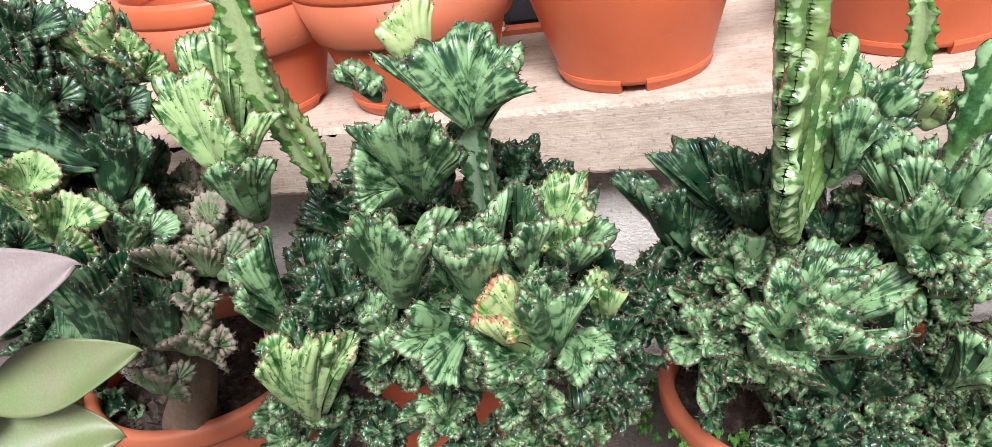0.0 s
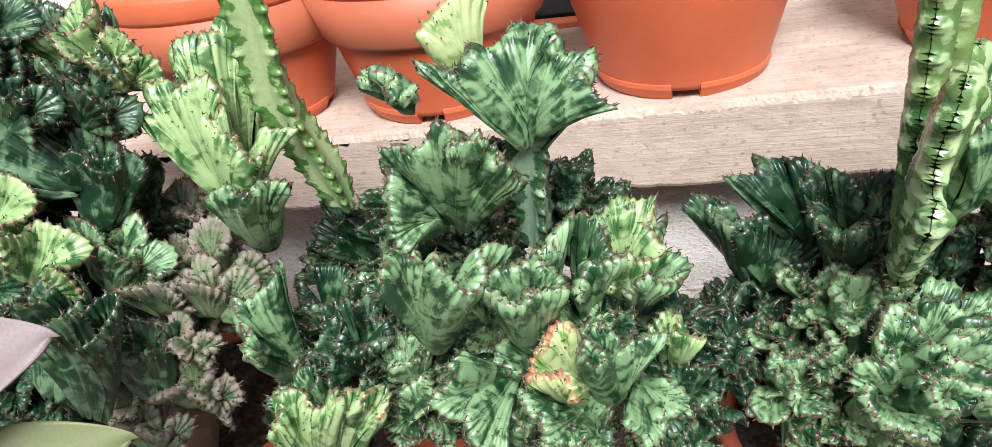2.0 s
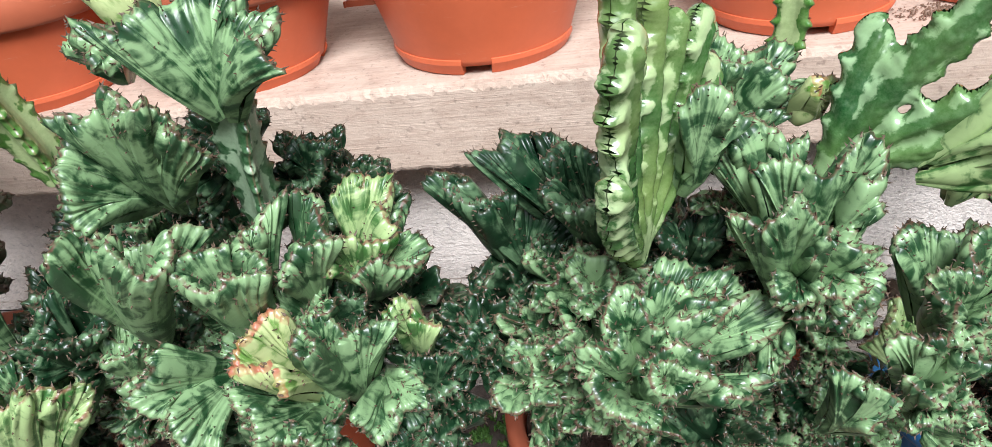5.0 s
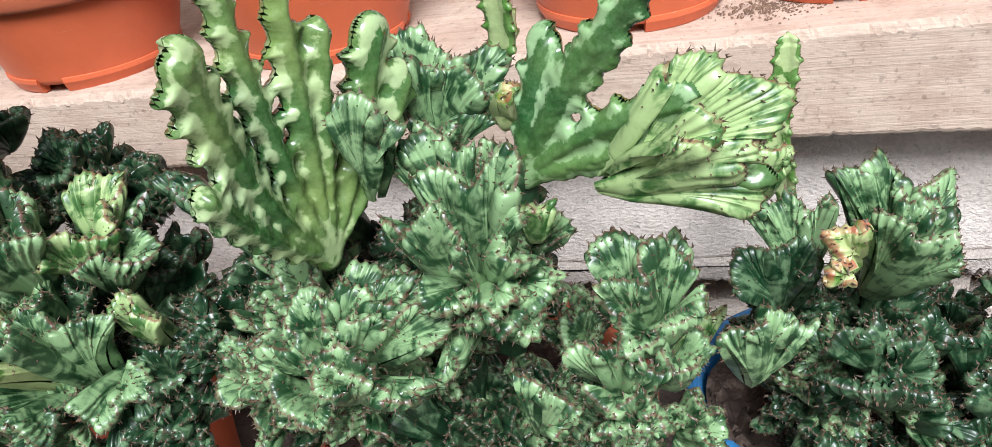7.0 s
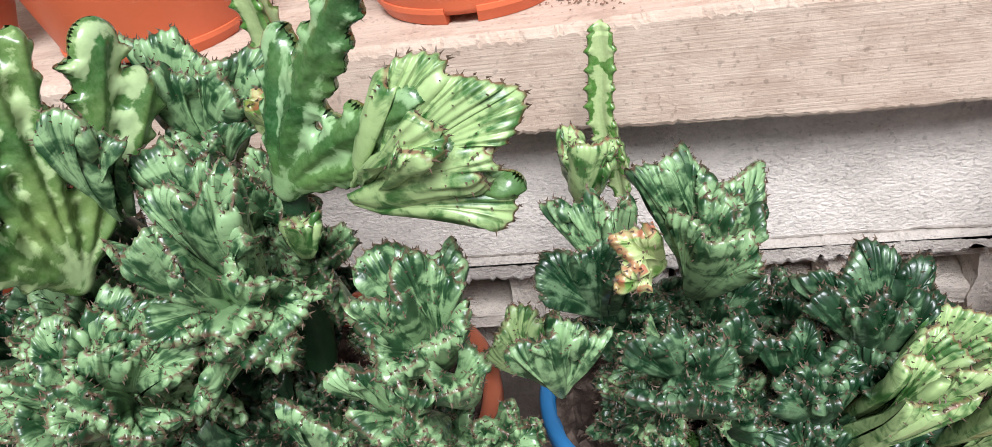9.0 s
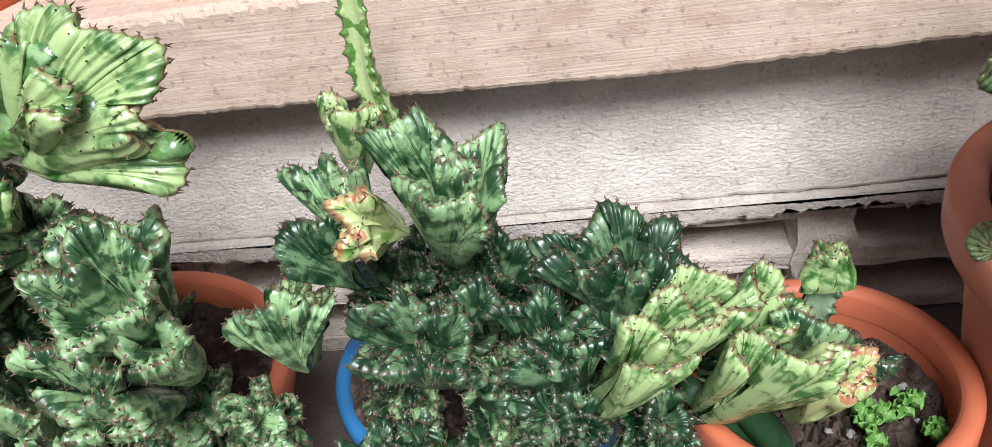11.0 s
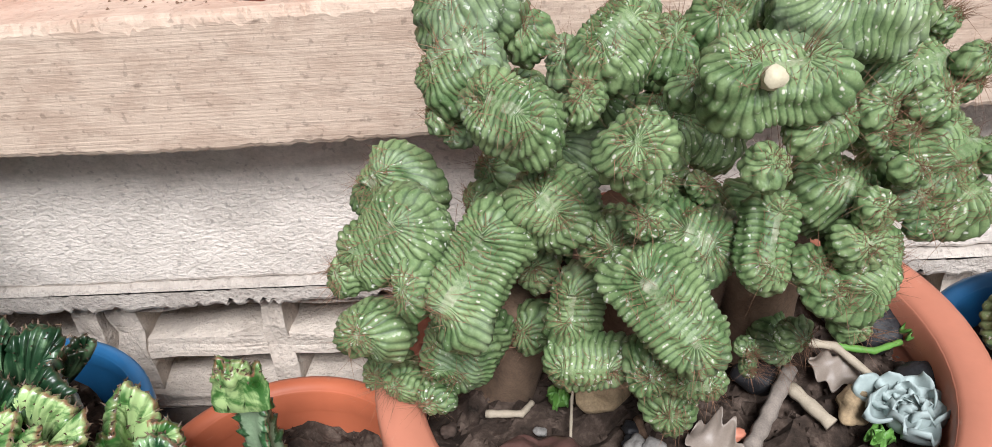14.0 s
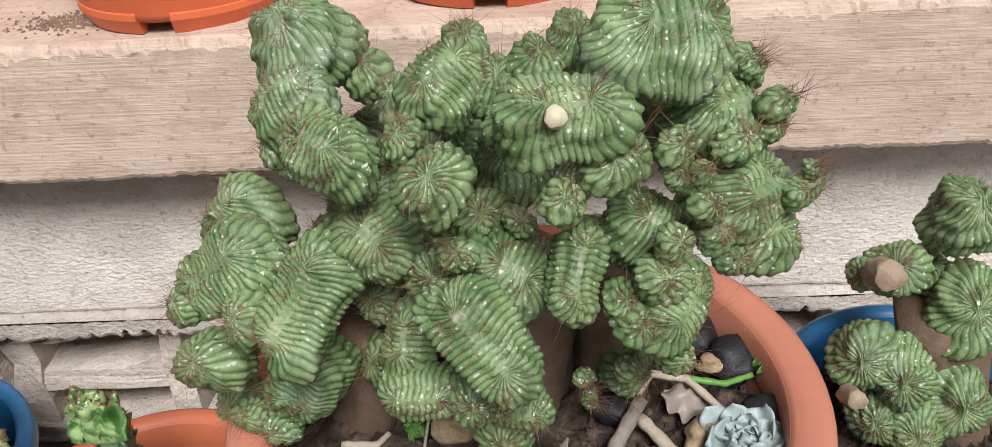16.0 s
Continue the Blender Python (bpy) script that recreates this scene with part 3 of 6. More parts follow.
def rosette_head(plant, centre, axis, radius, count, skin, other, rng, amp=0.24):
    """A ruffled head: winding crests round one foot, an outer one that folds in and out and smaller ones inside it."""
    axis = unit(axis)
    a = unit(np.cross(axis, (0.31, 0.2, 0.93)))
    b = np.cross(axis, a)
    centre = np.array(centre, float)
    rings = ((1.0, 0.0, 1.0), (0.52, 0.30, 0.7)) if count > 5 else ((0.95, 0.0, 1.0),)
    for scale, rise, folded in rings:
        lobes = int(rng.integers(4, 7)) if scale > 0.8 else int(rng.integers(2, 4))
        sweep = radians(rng.uniform(285, 345))
        start, shift = rng.uniform(0, 6.28), rng.uniform(0, 6.28)
        rim = []
        for k in range(lobes * 4 + 1):
            f = k / (lobes * 4)
            turn = start + sweep * f + 0.30 * math.cos(2 * math.pi * lobes * f + shift) / lobes * 2
            wave = math.sin(2 * math.pi * lobes * f + shift)
            r = radius * scale * (0.80 + 0.26 * folded * wave + 0.10 * rng.normal())
            h = radius * (0.62 + rise - 0.55 * (r / radius) ** 2 + 0.06 * rng.normal() + 0.10 * wave)
            rim.append(centre + r * (math.cos(turn) * a + math.sin(turn) * b) + h * axis)
        ribbon(plant, centre - 0.35 * radius * axis, rim, other if other and rng.random() < 0.4 else skin, 0.021, 1.35, 0.0024, 0.0, 0.30)


def thicket(plant, corner, right, down, count, size, skin, seed, other=None):
    """Ruffled heads crowded over a slanting patch that right and down span from corner."""
    rng = np.random.default_rng(seed)
    corner, right, down = np.array(corner), np.array(right), np.array(down)
    up = -unit(down)
    across = unit(right)
    heads = max(1, int(round(count / 2.6)))
    n = max(1, int(round(math.sqrt(heads * np.linalg.norm(right) / np.linalg.norm(down)))))
    rows = math.ceil(heads / n)
    for k in range(heads):
        i, j = k % n, k // n
        a, b = (i + 0.5 + rng.uniform(-0.3, 0.3)) / n, (j + 0.5 + rng.uniform(-0.3, 0.3)) / rows
        r = size * rng.uniform(0.85, 1.2)
        centre = corner + a * right + b * down - FACING * (rng.uniform(-0.01, 0.04) + 0.7 * r)
        way = FACING + 0.45 * up + 0.5 * (a - 0.5) * across + 0.3 * rng.normal(size=3)
        rosette_head(plant, centre, way, r, rng.integers(6, 9), skin, other, rng)


def unit_rows(a):
    return a / (np.linalg.norm(a, axis=-1, keepdims=True) + 1e-12)


def finger(plant, base, tip, radius=0.02, skin=None, wings=3, bow=0.1, turn=0.35, taper=0.2, label="", pitch=0.017, name="finger", spin=0.5, flare=0.0):
    """An upright winged stem with toothed edges, bowed sideways."""
    rng = np.random.default_rng(5 + 13 * len(plant.children))
    origin = np.array(plant.location)
    base, tip = np.array(base) - origin, np.array(tip) - origin
    axis = tip - base
    size = np.linalg.norm(axis)
    axis = axis / size
    face = unit(FACING - axis * (FACING @ axis))
    side = np.cross(axis, face)
    rows, cols = max(24, int(size / 0.0014)), wings * 12
    S = np.linspace(0, 1, rows)
    spine = base + np.outer(S * size, axis) + np.outer(bow * size * np.sin(math.pi * S) + 0.012 * size * np.sin(9 * S), side)
    ang = 2 * math.pi * np.arange(cols) / cols
    wing = np.abs(np.cos(wings * ang / 2))
    slope = ((S * size / pitch) % 1.0)
    verts, uv, pts, ways = [], [], [], []
    last = 1.0
    for i, s in enumerate(S):
        w = radius * (1 - taper * s) * (1 + flare * (1 - s) ** 2) * (0.7 + 0.3 * min(1, 6 * s)) * (1.0 if s < 0.96 else 0.62)
        tooth = 0.0 if slope[i] < 0.40 else (((slope[i] - 0.40) / 0.38) ** 1.6 if slope[i] < 0.78 else ((1 - slope[i]) / 0.22) ** 1.2)
        r = w * (0.30 + 0.48 * wing ** (4.5 if wings > 2 else 2.5)) + (0.0040 + 0.05 * w) * tooth * wing**16
        t = ang + turn + spin * s
        ring = spine[i] + (r * np.cos(t))[:, None] * face + (r * np.sin(t))[:, None] * side
        verts.append(ring)
        uv += [(wing[j] ** (4.5 if wings > 2 else 2.6), s * size * 40) for j in range(cols)]
        if slope[i] < last:
            for j in range(0, cols, 12):
                for _ in range(2):
                    pts.append(ring[j] + 0.0004 * rng.normal(size=3))
                    ways.append(unit(ring[j] - spine[i]) + 0.5 * axis + 0.35 * rng.normal(size=3))
        last = slope[i]
    verts.append(np.array([spine[-1] + axis * 0.003]))
    verts = np.concatenate(verts)
    uv.append((0.2, size * 40))
    faces = grid_faces(rows, cols, True)
    top = len(verts) - 1
    faces += [((rows - 1) * cols + j, (rows - 1) * cols + (j + 1) % cols, top) for j in range(cols)]
    ob = link_mesh(name, verts, faces, skin or STICK_DARK, plant, label, True, uv)
    spines("thorn_cover", ob, pts, ways, rng.uniform(0.002, 0.0045, len(pts)), 0.0006, SPINE)
    return ob


def lobe(plant, place, up, radius=0.03, length=0.0, along=(1, 0, 0), ribs=22, depth=0.10, deep=140, flat=1.0, skin=None, seed=0, bow=0.0):
    """A swollen ribbed cactus lobe: a dome drawn out along a woolly seam, ribs running down from the seam."""
    rng = np.random.default_rng(seed + 31 * len(plant.children))
    origin = np.array(plant.location)
    place = np.array(place) - origin
    up = unit(up)
    e = np.array(along, float)
    e = unit(e - up * (e @ up))
    f = np.cross(up, e)
    perim = 2 * length + 2 * math.pi * radius * 0.6
    ribs = max(11, int(perim / 0.0034))
    depth = min(0.16, 0.0021 / radius)
    cols, rows = min(ribs * 4, 300), 20
    P = np.arange(cols) / cols * perim
    H = np.linspace(0.03, 1.0, rows) ** 0.85 * radians(deep)
    arc = math.pi * radius * 0.6
    verts, uv, pts, ways = [], [], [], []
    ph = rng.uniform(0, 6.28, 5)
    for i, h in enumerate(H):
        for j, p in enumerate(P):
            if p < length:
                sx, a = p - length / 2, -math.pi / 2
            elif p < length + arc:
                sx, a = length / 2, -math.pi / 2 + (p - length) / arc * math.pi
            elif p < 2 * length + arc:
                sx, a = length / 2 - (p - length - arc), math.pi / 2
            else:
                sx, a = -length / 2, math.pi / 2 + (p - 2 * length - arc) / arc * math.pi
            way = e * (sx + math.cos(a) * math.sin(h) * radius) + f * (math.sin(a) * math.sin(h) * radius) + up * (math.cos(h) * radius)
            q = Vector((place + way) * 26)
            k = ribs * p / perim + 0.95 * noise.noise(q * 1.7) + 0.30 * math.sin(4 * h + ph[0] + 3 * a)
            groove = abs(math.sin(math.pi * k)) ** 0.55
            lump = 1 + 0.10 * math.sin(2 * a + 70 * sx + ph[1]) + 0.07 * math.sin(3.1 * h + 2 * a + ph[2]) + 0.05 * math.sin(9 * h + 5 * a + ph[3]) + 0.26 * noise.noise(q) + 0.13 * noise.noise(q * 2.3) + 0.05 * noise.noise(q * 4.1)
            r = radius * lump * (1 - depth * (1 - groove) * min(1.0, 0.25 + 2.2 * math.sin(h)))
            r *= 1 + 0.022 * groove * math.sin(h * radius / 0.0048 * 6.28 + 3 * math.floor(k)) + 0.03 * noise.noise(q * 9.0)
            dip = (0.10 if length < 0.01 else -0.02) * radius * math.exp(-((h / 0.22) ** 2))
            out = r * math.sin(h)
            curve = bow * (sx / max(length, 0.01)) ** 2 * length
            verts.append(place + e * (sx + out * math.cos(a)) + f * (out * math.sin(a) + curve) + up * (flat * r * math.cos(h) - dip))
            uv.append((k, h / radians(deep)))
    faces = grid_faces(rows, cols, True)
    fold = int(round((2 * length + arc) / perim * cols))
    faces += [((fold // 2 + j + 1) % cols, (fold // 2 + j) % cols, (fold - fold // 2 - j) % cols, (fold - fold // 2 - j - 1) % cols) for j in range(cols // 2)]
    faces = [f for f in faces if len(set(f)) == 4]
    verts = np.array(verts)
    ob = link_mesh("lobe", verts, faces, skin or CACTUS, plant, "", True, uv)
    for j in range(0, cols, 4):
        for i in (1, 2, 3):
            pts.append(verts[i * cols + j])
            ways.append(up + 0.9 * rng.normal(size=3))
    lens = list(rng.uniform(0.004, 0.015, len(pts)))
    for _ in range(3):
        spot = verts[rng.integers(0, 4) * cols + rng.integers(0, cols)]
        lean = up + 0.5 * rng.normal(size=3)
        for _ in range(7):
            pts.append(spot + 0.002 * rng.normal(size=3))
            ways.append(lean + 0.6 * rng.normal(size=3))
            lens.append(rng.uniform(0.010, 0.030))
    spines("bristle_cover", ob, pts, ways, lens, 0.00018, WOOL)
    return ob


def stump(plant, base, tip, r0, r1, skin=CORK, name="stem"):
    origin = np.array(plant.location)
    base, tip = np.array(base) - origin, np.array(tip) - origin
    axis = unit(tip - base)
    a = unit(np.cross(axis, (0.2, 0.9, 0.3)))
    b = np.cross(axis, a)
    verts = []
    for i in range(9):
        s = i / 8
        for j in range(20):
            t = 2 * math.pi * j / 20
            r = (r0 + (r1 - r0) * s) * (1 + 0.08 * math.sin(3 * t + 5 * s) + 0.05 * math.sin(7 * t - 9 * s))
            verts.append(base + (tip - base) * s + r * (math.cos(t) * a + math.sin(t) * b))
    return link_mesh(name, verts, grid_faces(9, 20, True) + [tuple(range(160, 180))], skin, plant)


# ---- the setting ----
FLOOR_Z, LEDGE_Z, SLAB_Y = 0.30, 0.803, 0.875
LEDGE_FALL = 0.020


def ragged_block(name, x0, x1, y0, y1, z0, z1, material, label, ragged=0.006, slope=0.0, seed=1, cells=90, chip=0.0, sag=0.0):
    """A long course of concrete with an uneven lower front edge; front face towards -y."""
    rng = np.random.default_rng(seed)
    xs = np.linspace(x0, x1, cells)
    low = np.cumsum(rng.normal(0, 1, cells))
    low = low - np.linspace(low[0], low[-1], cells)
    low = ragged * low / (np.abs(low).max() + 1e-9) + 0.22 * ragged * rng.normal(0, 1, cells)
    low = low - sag * np.exp(-(((xs - 0.82) / 0.24) ** 2))
    rows = [(y1, z0 + 0.0), (y0 + 0.012, z0), (y0 + 0.002, z0), (y0, z0 + 0.004)]
    rows += [(y0, z0 + (z1 - z0) * k / 5) for k in range(1, 5)]
    rows += [(y0, z1 - 0.007), (y0 + 0.003, z1 - 0.002), (y0 + 0.009, z1), (y1, z1)]
    verts = []
    for i, (y, z) in enumerate(rows):
        for k, x in enumerate(xs):
            dz = low[k] if 1 <= i <= 3 else ((low[(k * 3) % cells] * 0.25 - (chip * max(0.0, rng.normal()) if 8 <= i <= 9 else 0)) if 8 <= i <= 10 else 0)
            verts.append((x, y, z + dz + (slope * (x - 0.35) if i >= 8 else 0)))
    faces = grid_faces(len(rows), cells) + [tuple(k * cells for k in range(len(rows)))[::-1], tuple(k * cells + cells - 1 for k in range(len(rows)))]
    faces += [(j + 1, j, (len(rows) - 1) * cells + j, (len(rows) - 1) * cells + j + 1) for j in range(cells - 1)]
    ob = link_mesh(name, verts, [f[::-1] for f in faces], material, None, "", False)
    return tagged(ob, label, "wall", "", "structure")


def hollow_course(x0, length, height, z0, count):
    """Hollow blocks laid with their cells facing out, each block a piece of its own."""
    # backing sheet coloured dark to stand in for the shade inside the cells
    wall = solid("wall_hollow_blocks", GROUND_AND_CELL_SHADE, [(-1.9, 2.6, 1.22, 1.25, 0.30, 0.474)], "course of broken hollow concrete blocks with open cells", "wall")
    for k in range(count):
        rng = np.random.default_rng(40 + k)
        bm = bmesh.new()
        a, b, w = x0 + k * length + 0.004, x0 + (k + 1) * length - 0.004, 0.026
        half = (a + b) / 2
        for zz0, zz1 in ((z0, z0 + 0.022), (z0 + 0.072, z0 + 0.094), (z0 + height - 0.020, z0 + height)):
            box(bm, a, b, 0.966 + 0.010 * rng.random(), 1.22, zz0 + 0.006 * rng.random(), zz1 + 0.008 * rng.random())
        for xx in (a, half - w / 2, b - w):
            box(bm, xx, xx + w * rng.uniform(0.8, 1.5), 0.967 + 0.008 * rng.random(), 1.218, z0 + 0.002, z0 + height - 0.002)
        bmesh.ops.subdivide_edges(bm, edges=bm.edges[:], cuts=5, use_grid_fill=True)
        for v in bm.verts:
            n = noise.noise_vector(v.co * 38 + Vector((k, 0, 0)))
            m = noise.noise_vector(v.co * 130)
            v.co += Vector((n.x * 0.010, (n.y * 0.006 if v.co.y < 1.2 else 0), n.z * 0.009)) + m * 0.0025
        piece = part("hollow_block", bm, BLOCK_GREY, wall)
    return wall


def box(bm, x0, x1, y0, y1, z0, z1, bevel=0.0):
    made = bmesh.ops.create_cube(bm, size=1.0)["verts"]
    for v in made:
        v.co = Vector(((x0 + x1) / 2 + v.co.x * (x1 - x0), (y0 + y1) / 2 + v.co.y * (y1 - y0), (z0 + z1) / 2 + v.co.z * (z1 - z0)))
    if bevel:
        bmesh.ops.bevel(bm, geom=[e for e in bm.edges if all(v in made for v in e.verts)], offset=bevel, segments=2, affect="EDGES")


def solid(name, material, boxes, label, category, bevel=0.003, kind="structure"):
    bm = bmesh.new()
    for b in boxes:
        box(bm, *b, bevel)
    me = bpy.data.meshes.new(name)
    bm.to_mesh(me)
    bm.free()
    me.materials.append(material)
    return tagged(new(name, me), label, category, "", kind)


def ground_sheet():
    n = 60
    verts = []
    for i in range(n):
        for j in range(n):
            x, y = -30 + 60 * (i / (n - 1)), -30 + 60 * (j / (n - 1))
            verts.append((x, y, FLOOR_Z))
    return tagged(link_mesh("ground", verts, grid_faces(n, n), GROUND_AND_CELL_SHADE), "dark dirty concrete ground under the pots", "ground", "", "structure")


ground_sheet()
ragged_block("ledge", -1.9, 2.6, SLAB_Y, 1.30, 0.700, LEDGE_Z, LEDGE, "pinkish board-formed concrete ledge with a ragged lower edge", 0.0035, LEDGE_FALL, 3, 1100, 0.0025, 0.008)
ragged_block("wall_course", -1.9, 2.6, 0.952, 1.28, 0.502, 0.686, BLOCK, "rough pale concrete course below the ledge", 0.004, 0, 5, 320)
ragged_block("mortar_joint", -1.9, 2.6, 0.944, 1.28, 0.474, 0.500, MORTAR, "broken mortar bed under the concrete course", 0.009, 0, 9, 900)
hollow_course(-0.86, 0.372, 0.172, 0.300, 8)
solid("wall_back", WALLPAINT, [(-1.9, 2.6, 1.302, 1.45, 0.30, 1.25)], "whitish rough wall behind the ledge", "wall")
# same dark colour as the backing, painted shade for the cells
solid("wall_core", GROUND_AND_CELL_SHADE, [(-1.9, 2.6, 1.252, 1.30, 0.30, 0.474)], "wall core behind the hollow blocks, dark as painted cell shade", "wall")


# ---- pots ----
def pot(place, r_top, r_base, height, material, label, rim=0.024, lip=0.010, wall=0.005, group="plant pots", feet=False, soil=None, name="plant_pot"):
    """A turned pot with a rolled rim; place is the middle of its base."""
    p = thing(name, place, label, "pot", group)
    z0 = 0.010 if feet else 0.0
    rb = r_top - lip
    at = lambda z: r_base + (rb - r_base) * (z - z0) / (height - rim - z0)
    prof = [(0.0, z0 + 0.004), (r_base - wall, z0 + 0.004), (at(height * 0.5) - wall, height * 0.5), (rb - wall, height - rim), (rb - wall, height - 0.004)]
    prof += [(rb, height - 0.004), (rb, height - rim), (at(height * 0.5), height * 0.5), (at(z0 + 0.03), z0 + 0.03), (r_base + 0.0015, z0 + 0.006), (r_base, z0), (0.0, z0)]
    v, f = lathe(prof, 72)
    link_mesh("body", v, f, material, p)
    t = min(0.006, rim * 0.3)
    ring = [(rb - wall - 0.001, height - rim * 0.9), (rb - wall - 0.001, height - t), (rb - wall + t * 0.6, height), (r_top - t, height), (r_top - t * 0.3, height - t * 0.3), (r_top, height - t)]
    ring += [(r_top, height - rim + t), (r_top - t * 0.4, height - rim), (rb + 0.0005, height - rim)]
    v, f = lathe(ring, 72)
    link_mesh("rim", v, f, material, p)
    if feet:
        verts, faces = [], []
        for k in range(4):
            a0, n = radians(-90 + 9 + 90 * k), 16
            start = len(verts)
            for j in range(n):
                a = a0 + radians(72) * j / (n - 1)
                for r, z in ((r_base - 0.012, z0 + 0.002), (r_base - 0.012, 0.0), (r_base - 0.003, 0.0), (r_base + 0.0035, 0.012), (r_base + 0.0035, 0.017), (r_base - 0.001, 0.019)):
                    verts.append((r * math.cos(a), r * math.sin(a), z))
            faces += grid_faces(n, 6, False, start)
            faces += [tuple(range(start, start + 6))[::-1], tuple(range(start + 6 * (n - 1), start + 6 * n))]
        link_mesh("foot_ring", verts, faces, material, p, "", False)
    return p


def soil_bed(place, radius, seed, label="dark crumbly potting soil in a pot"):
    """An uneven sheet of crumbs that fills a pot."""
    rng = np.random.default_rng(seed)
    n, rings, verts = 48, 16, [(0, 0, 0.004)]
    for i in range(1, rings):
        r = radius * i / (rings - 1)
        for j in range(n):
            a = 2 * math.pi * j / n
            h = 0.010 * noise.noise((r * math.cos(a) * 30 + seed, r * math.sin(a) * 30, 0)) + 0.004 * rng.normal() * (i < rings - 1)
            verts.append((r * math.cos(a), r * math.sin(a), h))
    faces = [(0, 1 + j, 1 + (j + 1) % n) for j in range(n)] + grid_faces(rings - 1, n, True, 1)
    # crumbs and grit
    for k in range(int(9000 * radius)):
        r, a, s = radius * 0.97 * math.sqrt(rng.random()), rng.uniform(0, 6.28), rng.uniform(0.0008, 0.0035) * (2 if rng.random() < 0.06 else 1)
        c = np.array((r * math.cos(a), r * math.sin(a), 0.010 * noise.noise((r * math.cos(a) * 30 + seed, r * math.sin(a) * 30, 0)) + s * 0.3))
        b = len(verts)
        for d in ((1, 0, 0), (-0.6, 0.8, 0), (-0.5, -0.9, 0.1), (0.1, 0, 0.8)):
            verts.append(tuple(c + s * (np.array(d) + 0.25 * rng.normal(size=3))))
        faces += [(b, b + 1, b + 3), (b + 1, b + 2, b + 3), (b + 2, b, b + 3)]
    ob = link_mesh("potting_soil", verts, faces, SOIL, None, "", False)
    ob.location = place
    return tagged(ob, label, "soil", "soil in pots", "stuff")


def ledge_pot(x, y, r_base, label):
    return pot((x, y, LEDGE_Z + LEDGE_FALL * (x - 0.35) + 0.0005), r_base * 1.55, r_base, 0.19, CLAY, label, 0.03, 0.010, 0.005, "pots on the ledge", True)


def pot_band(p, r_base):
    """A second pot's wall stacked round the upper half."""
    at = lambda z: r_base + (r_base * 1.55 - 0.010 - r_base) * (z - 0.010) / 0.15
    v, f = lathe([(at(0.100) + 0.0015, 0.100), (at(0.100) + 0.008, 0.101), (at(0.105) + 0.009, 0.105), (at(0.160) + 0.009, 0.160), (at(0.160) + 0.0015, 0.1605)], 72)
    link_mesh("stacked_pot_wall", v, f, CLAY_DUSTY, p)


pot_band(ledge_pot(-0.449, 0.992, 0.098, "two stacked orange plastic pots on the ledge"), 0.098)
pot_band(ledge_pot(-0.197, 0.988, 0.098, "two stacked orange plastic pots on the ledge"), 0.098)
ledge_pot(0.089, 0.990, 0.098, "orange plastic pot with notched foot on the ledge")
ledge_pot(0.436, 1.007, 0.098, "orange plastic pot with notched foot on the ledge")
ledge_pot(0.648, 1.026, 0.086, "orange plastic pot set back on the dusty ledge")
ledge_pot(0.920, 0.970, 0.082, "dusty orange pot beside damp dirt on the ledge")
ledge_pot(1.181, 0.996, 0.089, "orange plastic pot standing on the concrete ledge")

pot((-0.465, 0.685, FLOOR_Z), 0.148, 0.105, 0.275, CLAY_DUSTY, "worn orange pot holding a withered crested plant", 0.028, 0.011)
pot((-0.17, 0.775, FLOOR_Z), 0.120, 0.09, 0.26, CLAY, "orange pot hidden under a crested euphorbia")
pot((0.275, 0.700, FLOOR_Z), 0.176, 0.125, 0.222, CLAY_DUSTY, "wide orange pot with two crested euphorbias", 0.03, 0.012)
pot((0.623, 0.750, FLOOR_Z), 0.143, 0.108, 0.185, BLUE, "glossy blue plastic pot under a dark crested plant")
pot((0.912, 0.669, FLOOR_Z), 0.118, 0.085, 0.22, CLAY_DUSTY, "orange pot with a rolled rim and a small plant", 0.03, 0.012)
pot((1.196, 0.666, FLOOR_Z), 0.196, 0.14, 0.348, CLAY_PALE, "large faded terracotta pot with a wide rolled rim", 0.04, 0.020, 0.008)
pot((1.491, 0.682, FLOOR_Z), 0.113, 0.085, 0.30, BLUE, "blue plastic pot holding a second cactus")
soil_bed((-0.465, 0.685, 0.545), 0.128, 1)
soil_bed((-0.17, 0.775, 0.53), 0.100, 2)
soil_bed((0.275, 0.700, 0.490), 0.156, 3)
soil_bed((0.615, 0.730, 0.48), 0.117, 4)
soil_bed((0.912, 0.669, 0.475), 0.103, 5)
soil_bed((1.196, 0.666, 0.600), 0.172, 6)
soil_bed((1.491, 0.682, 0.56), 0.095, 7)


# ---- plants ----
left_plant = thing("crested_euphorbia", (-0.452, 0.570, 0.609), "dark green crested euphorbia with pale new crests", "succulent", "crested euphorbias")
thicket(left_plant, (-0.554, 0.662, 1.042), (0.168, -0.009, -0.003), (-0.009, -0.102, -0.161), 14, 0.050, DARK, 14)
thicket(left_plant, (-0.609, 0.605, 0.844), (0.181, -0.009, -0.004), (-0.007, -0.087, -0.137), 12, 0.054, DARK, 2322)
thicket(left_plant, (-0.506, 0.592, 1.034), (0.134, -0.007, -0.003), (-0.007, -0.077, -0.122), 6, 0.041, DARK, 286, other=MID)
crest(left_plant, (-0.428, 0.545, 0.965), (-0.407, 0.534, 1.010), 130, DARK, waves=2.7, amp=.18)
crest(left_plant, (-0.382, 0.567, 0.952), (-0.358, 0.556, 0.998), 140, DARK, waves=2.7, amp=.18)
crest(left_plant, (-0.383, 0.603, 0.965), (-0.358, 0.588, 1.023), 110, LIGHT, amp=.15)
crest(left_plant, (-0.443, 0.574, 1.014), (-0.419, 0.564, 1.053), 150, DARK, amp=.2)
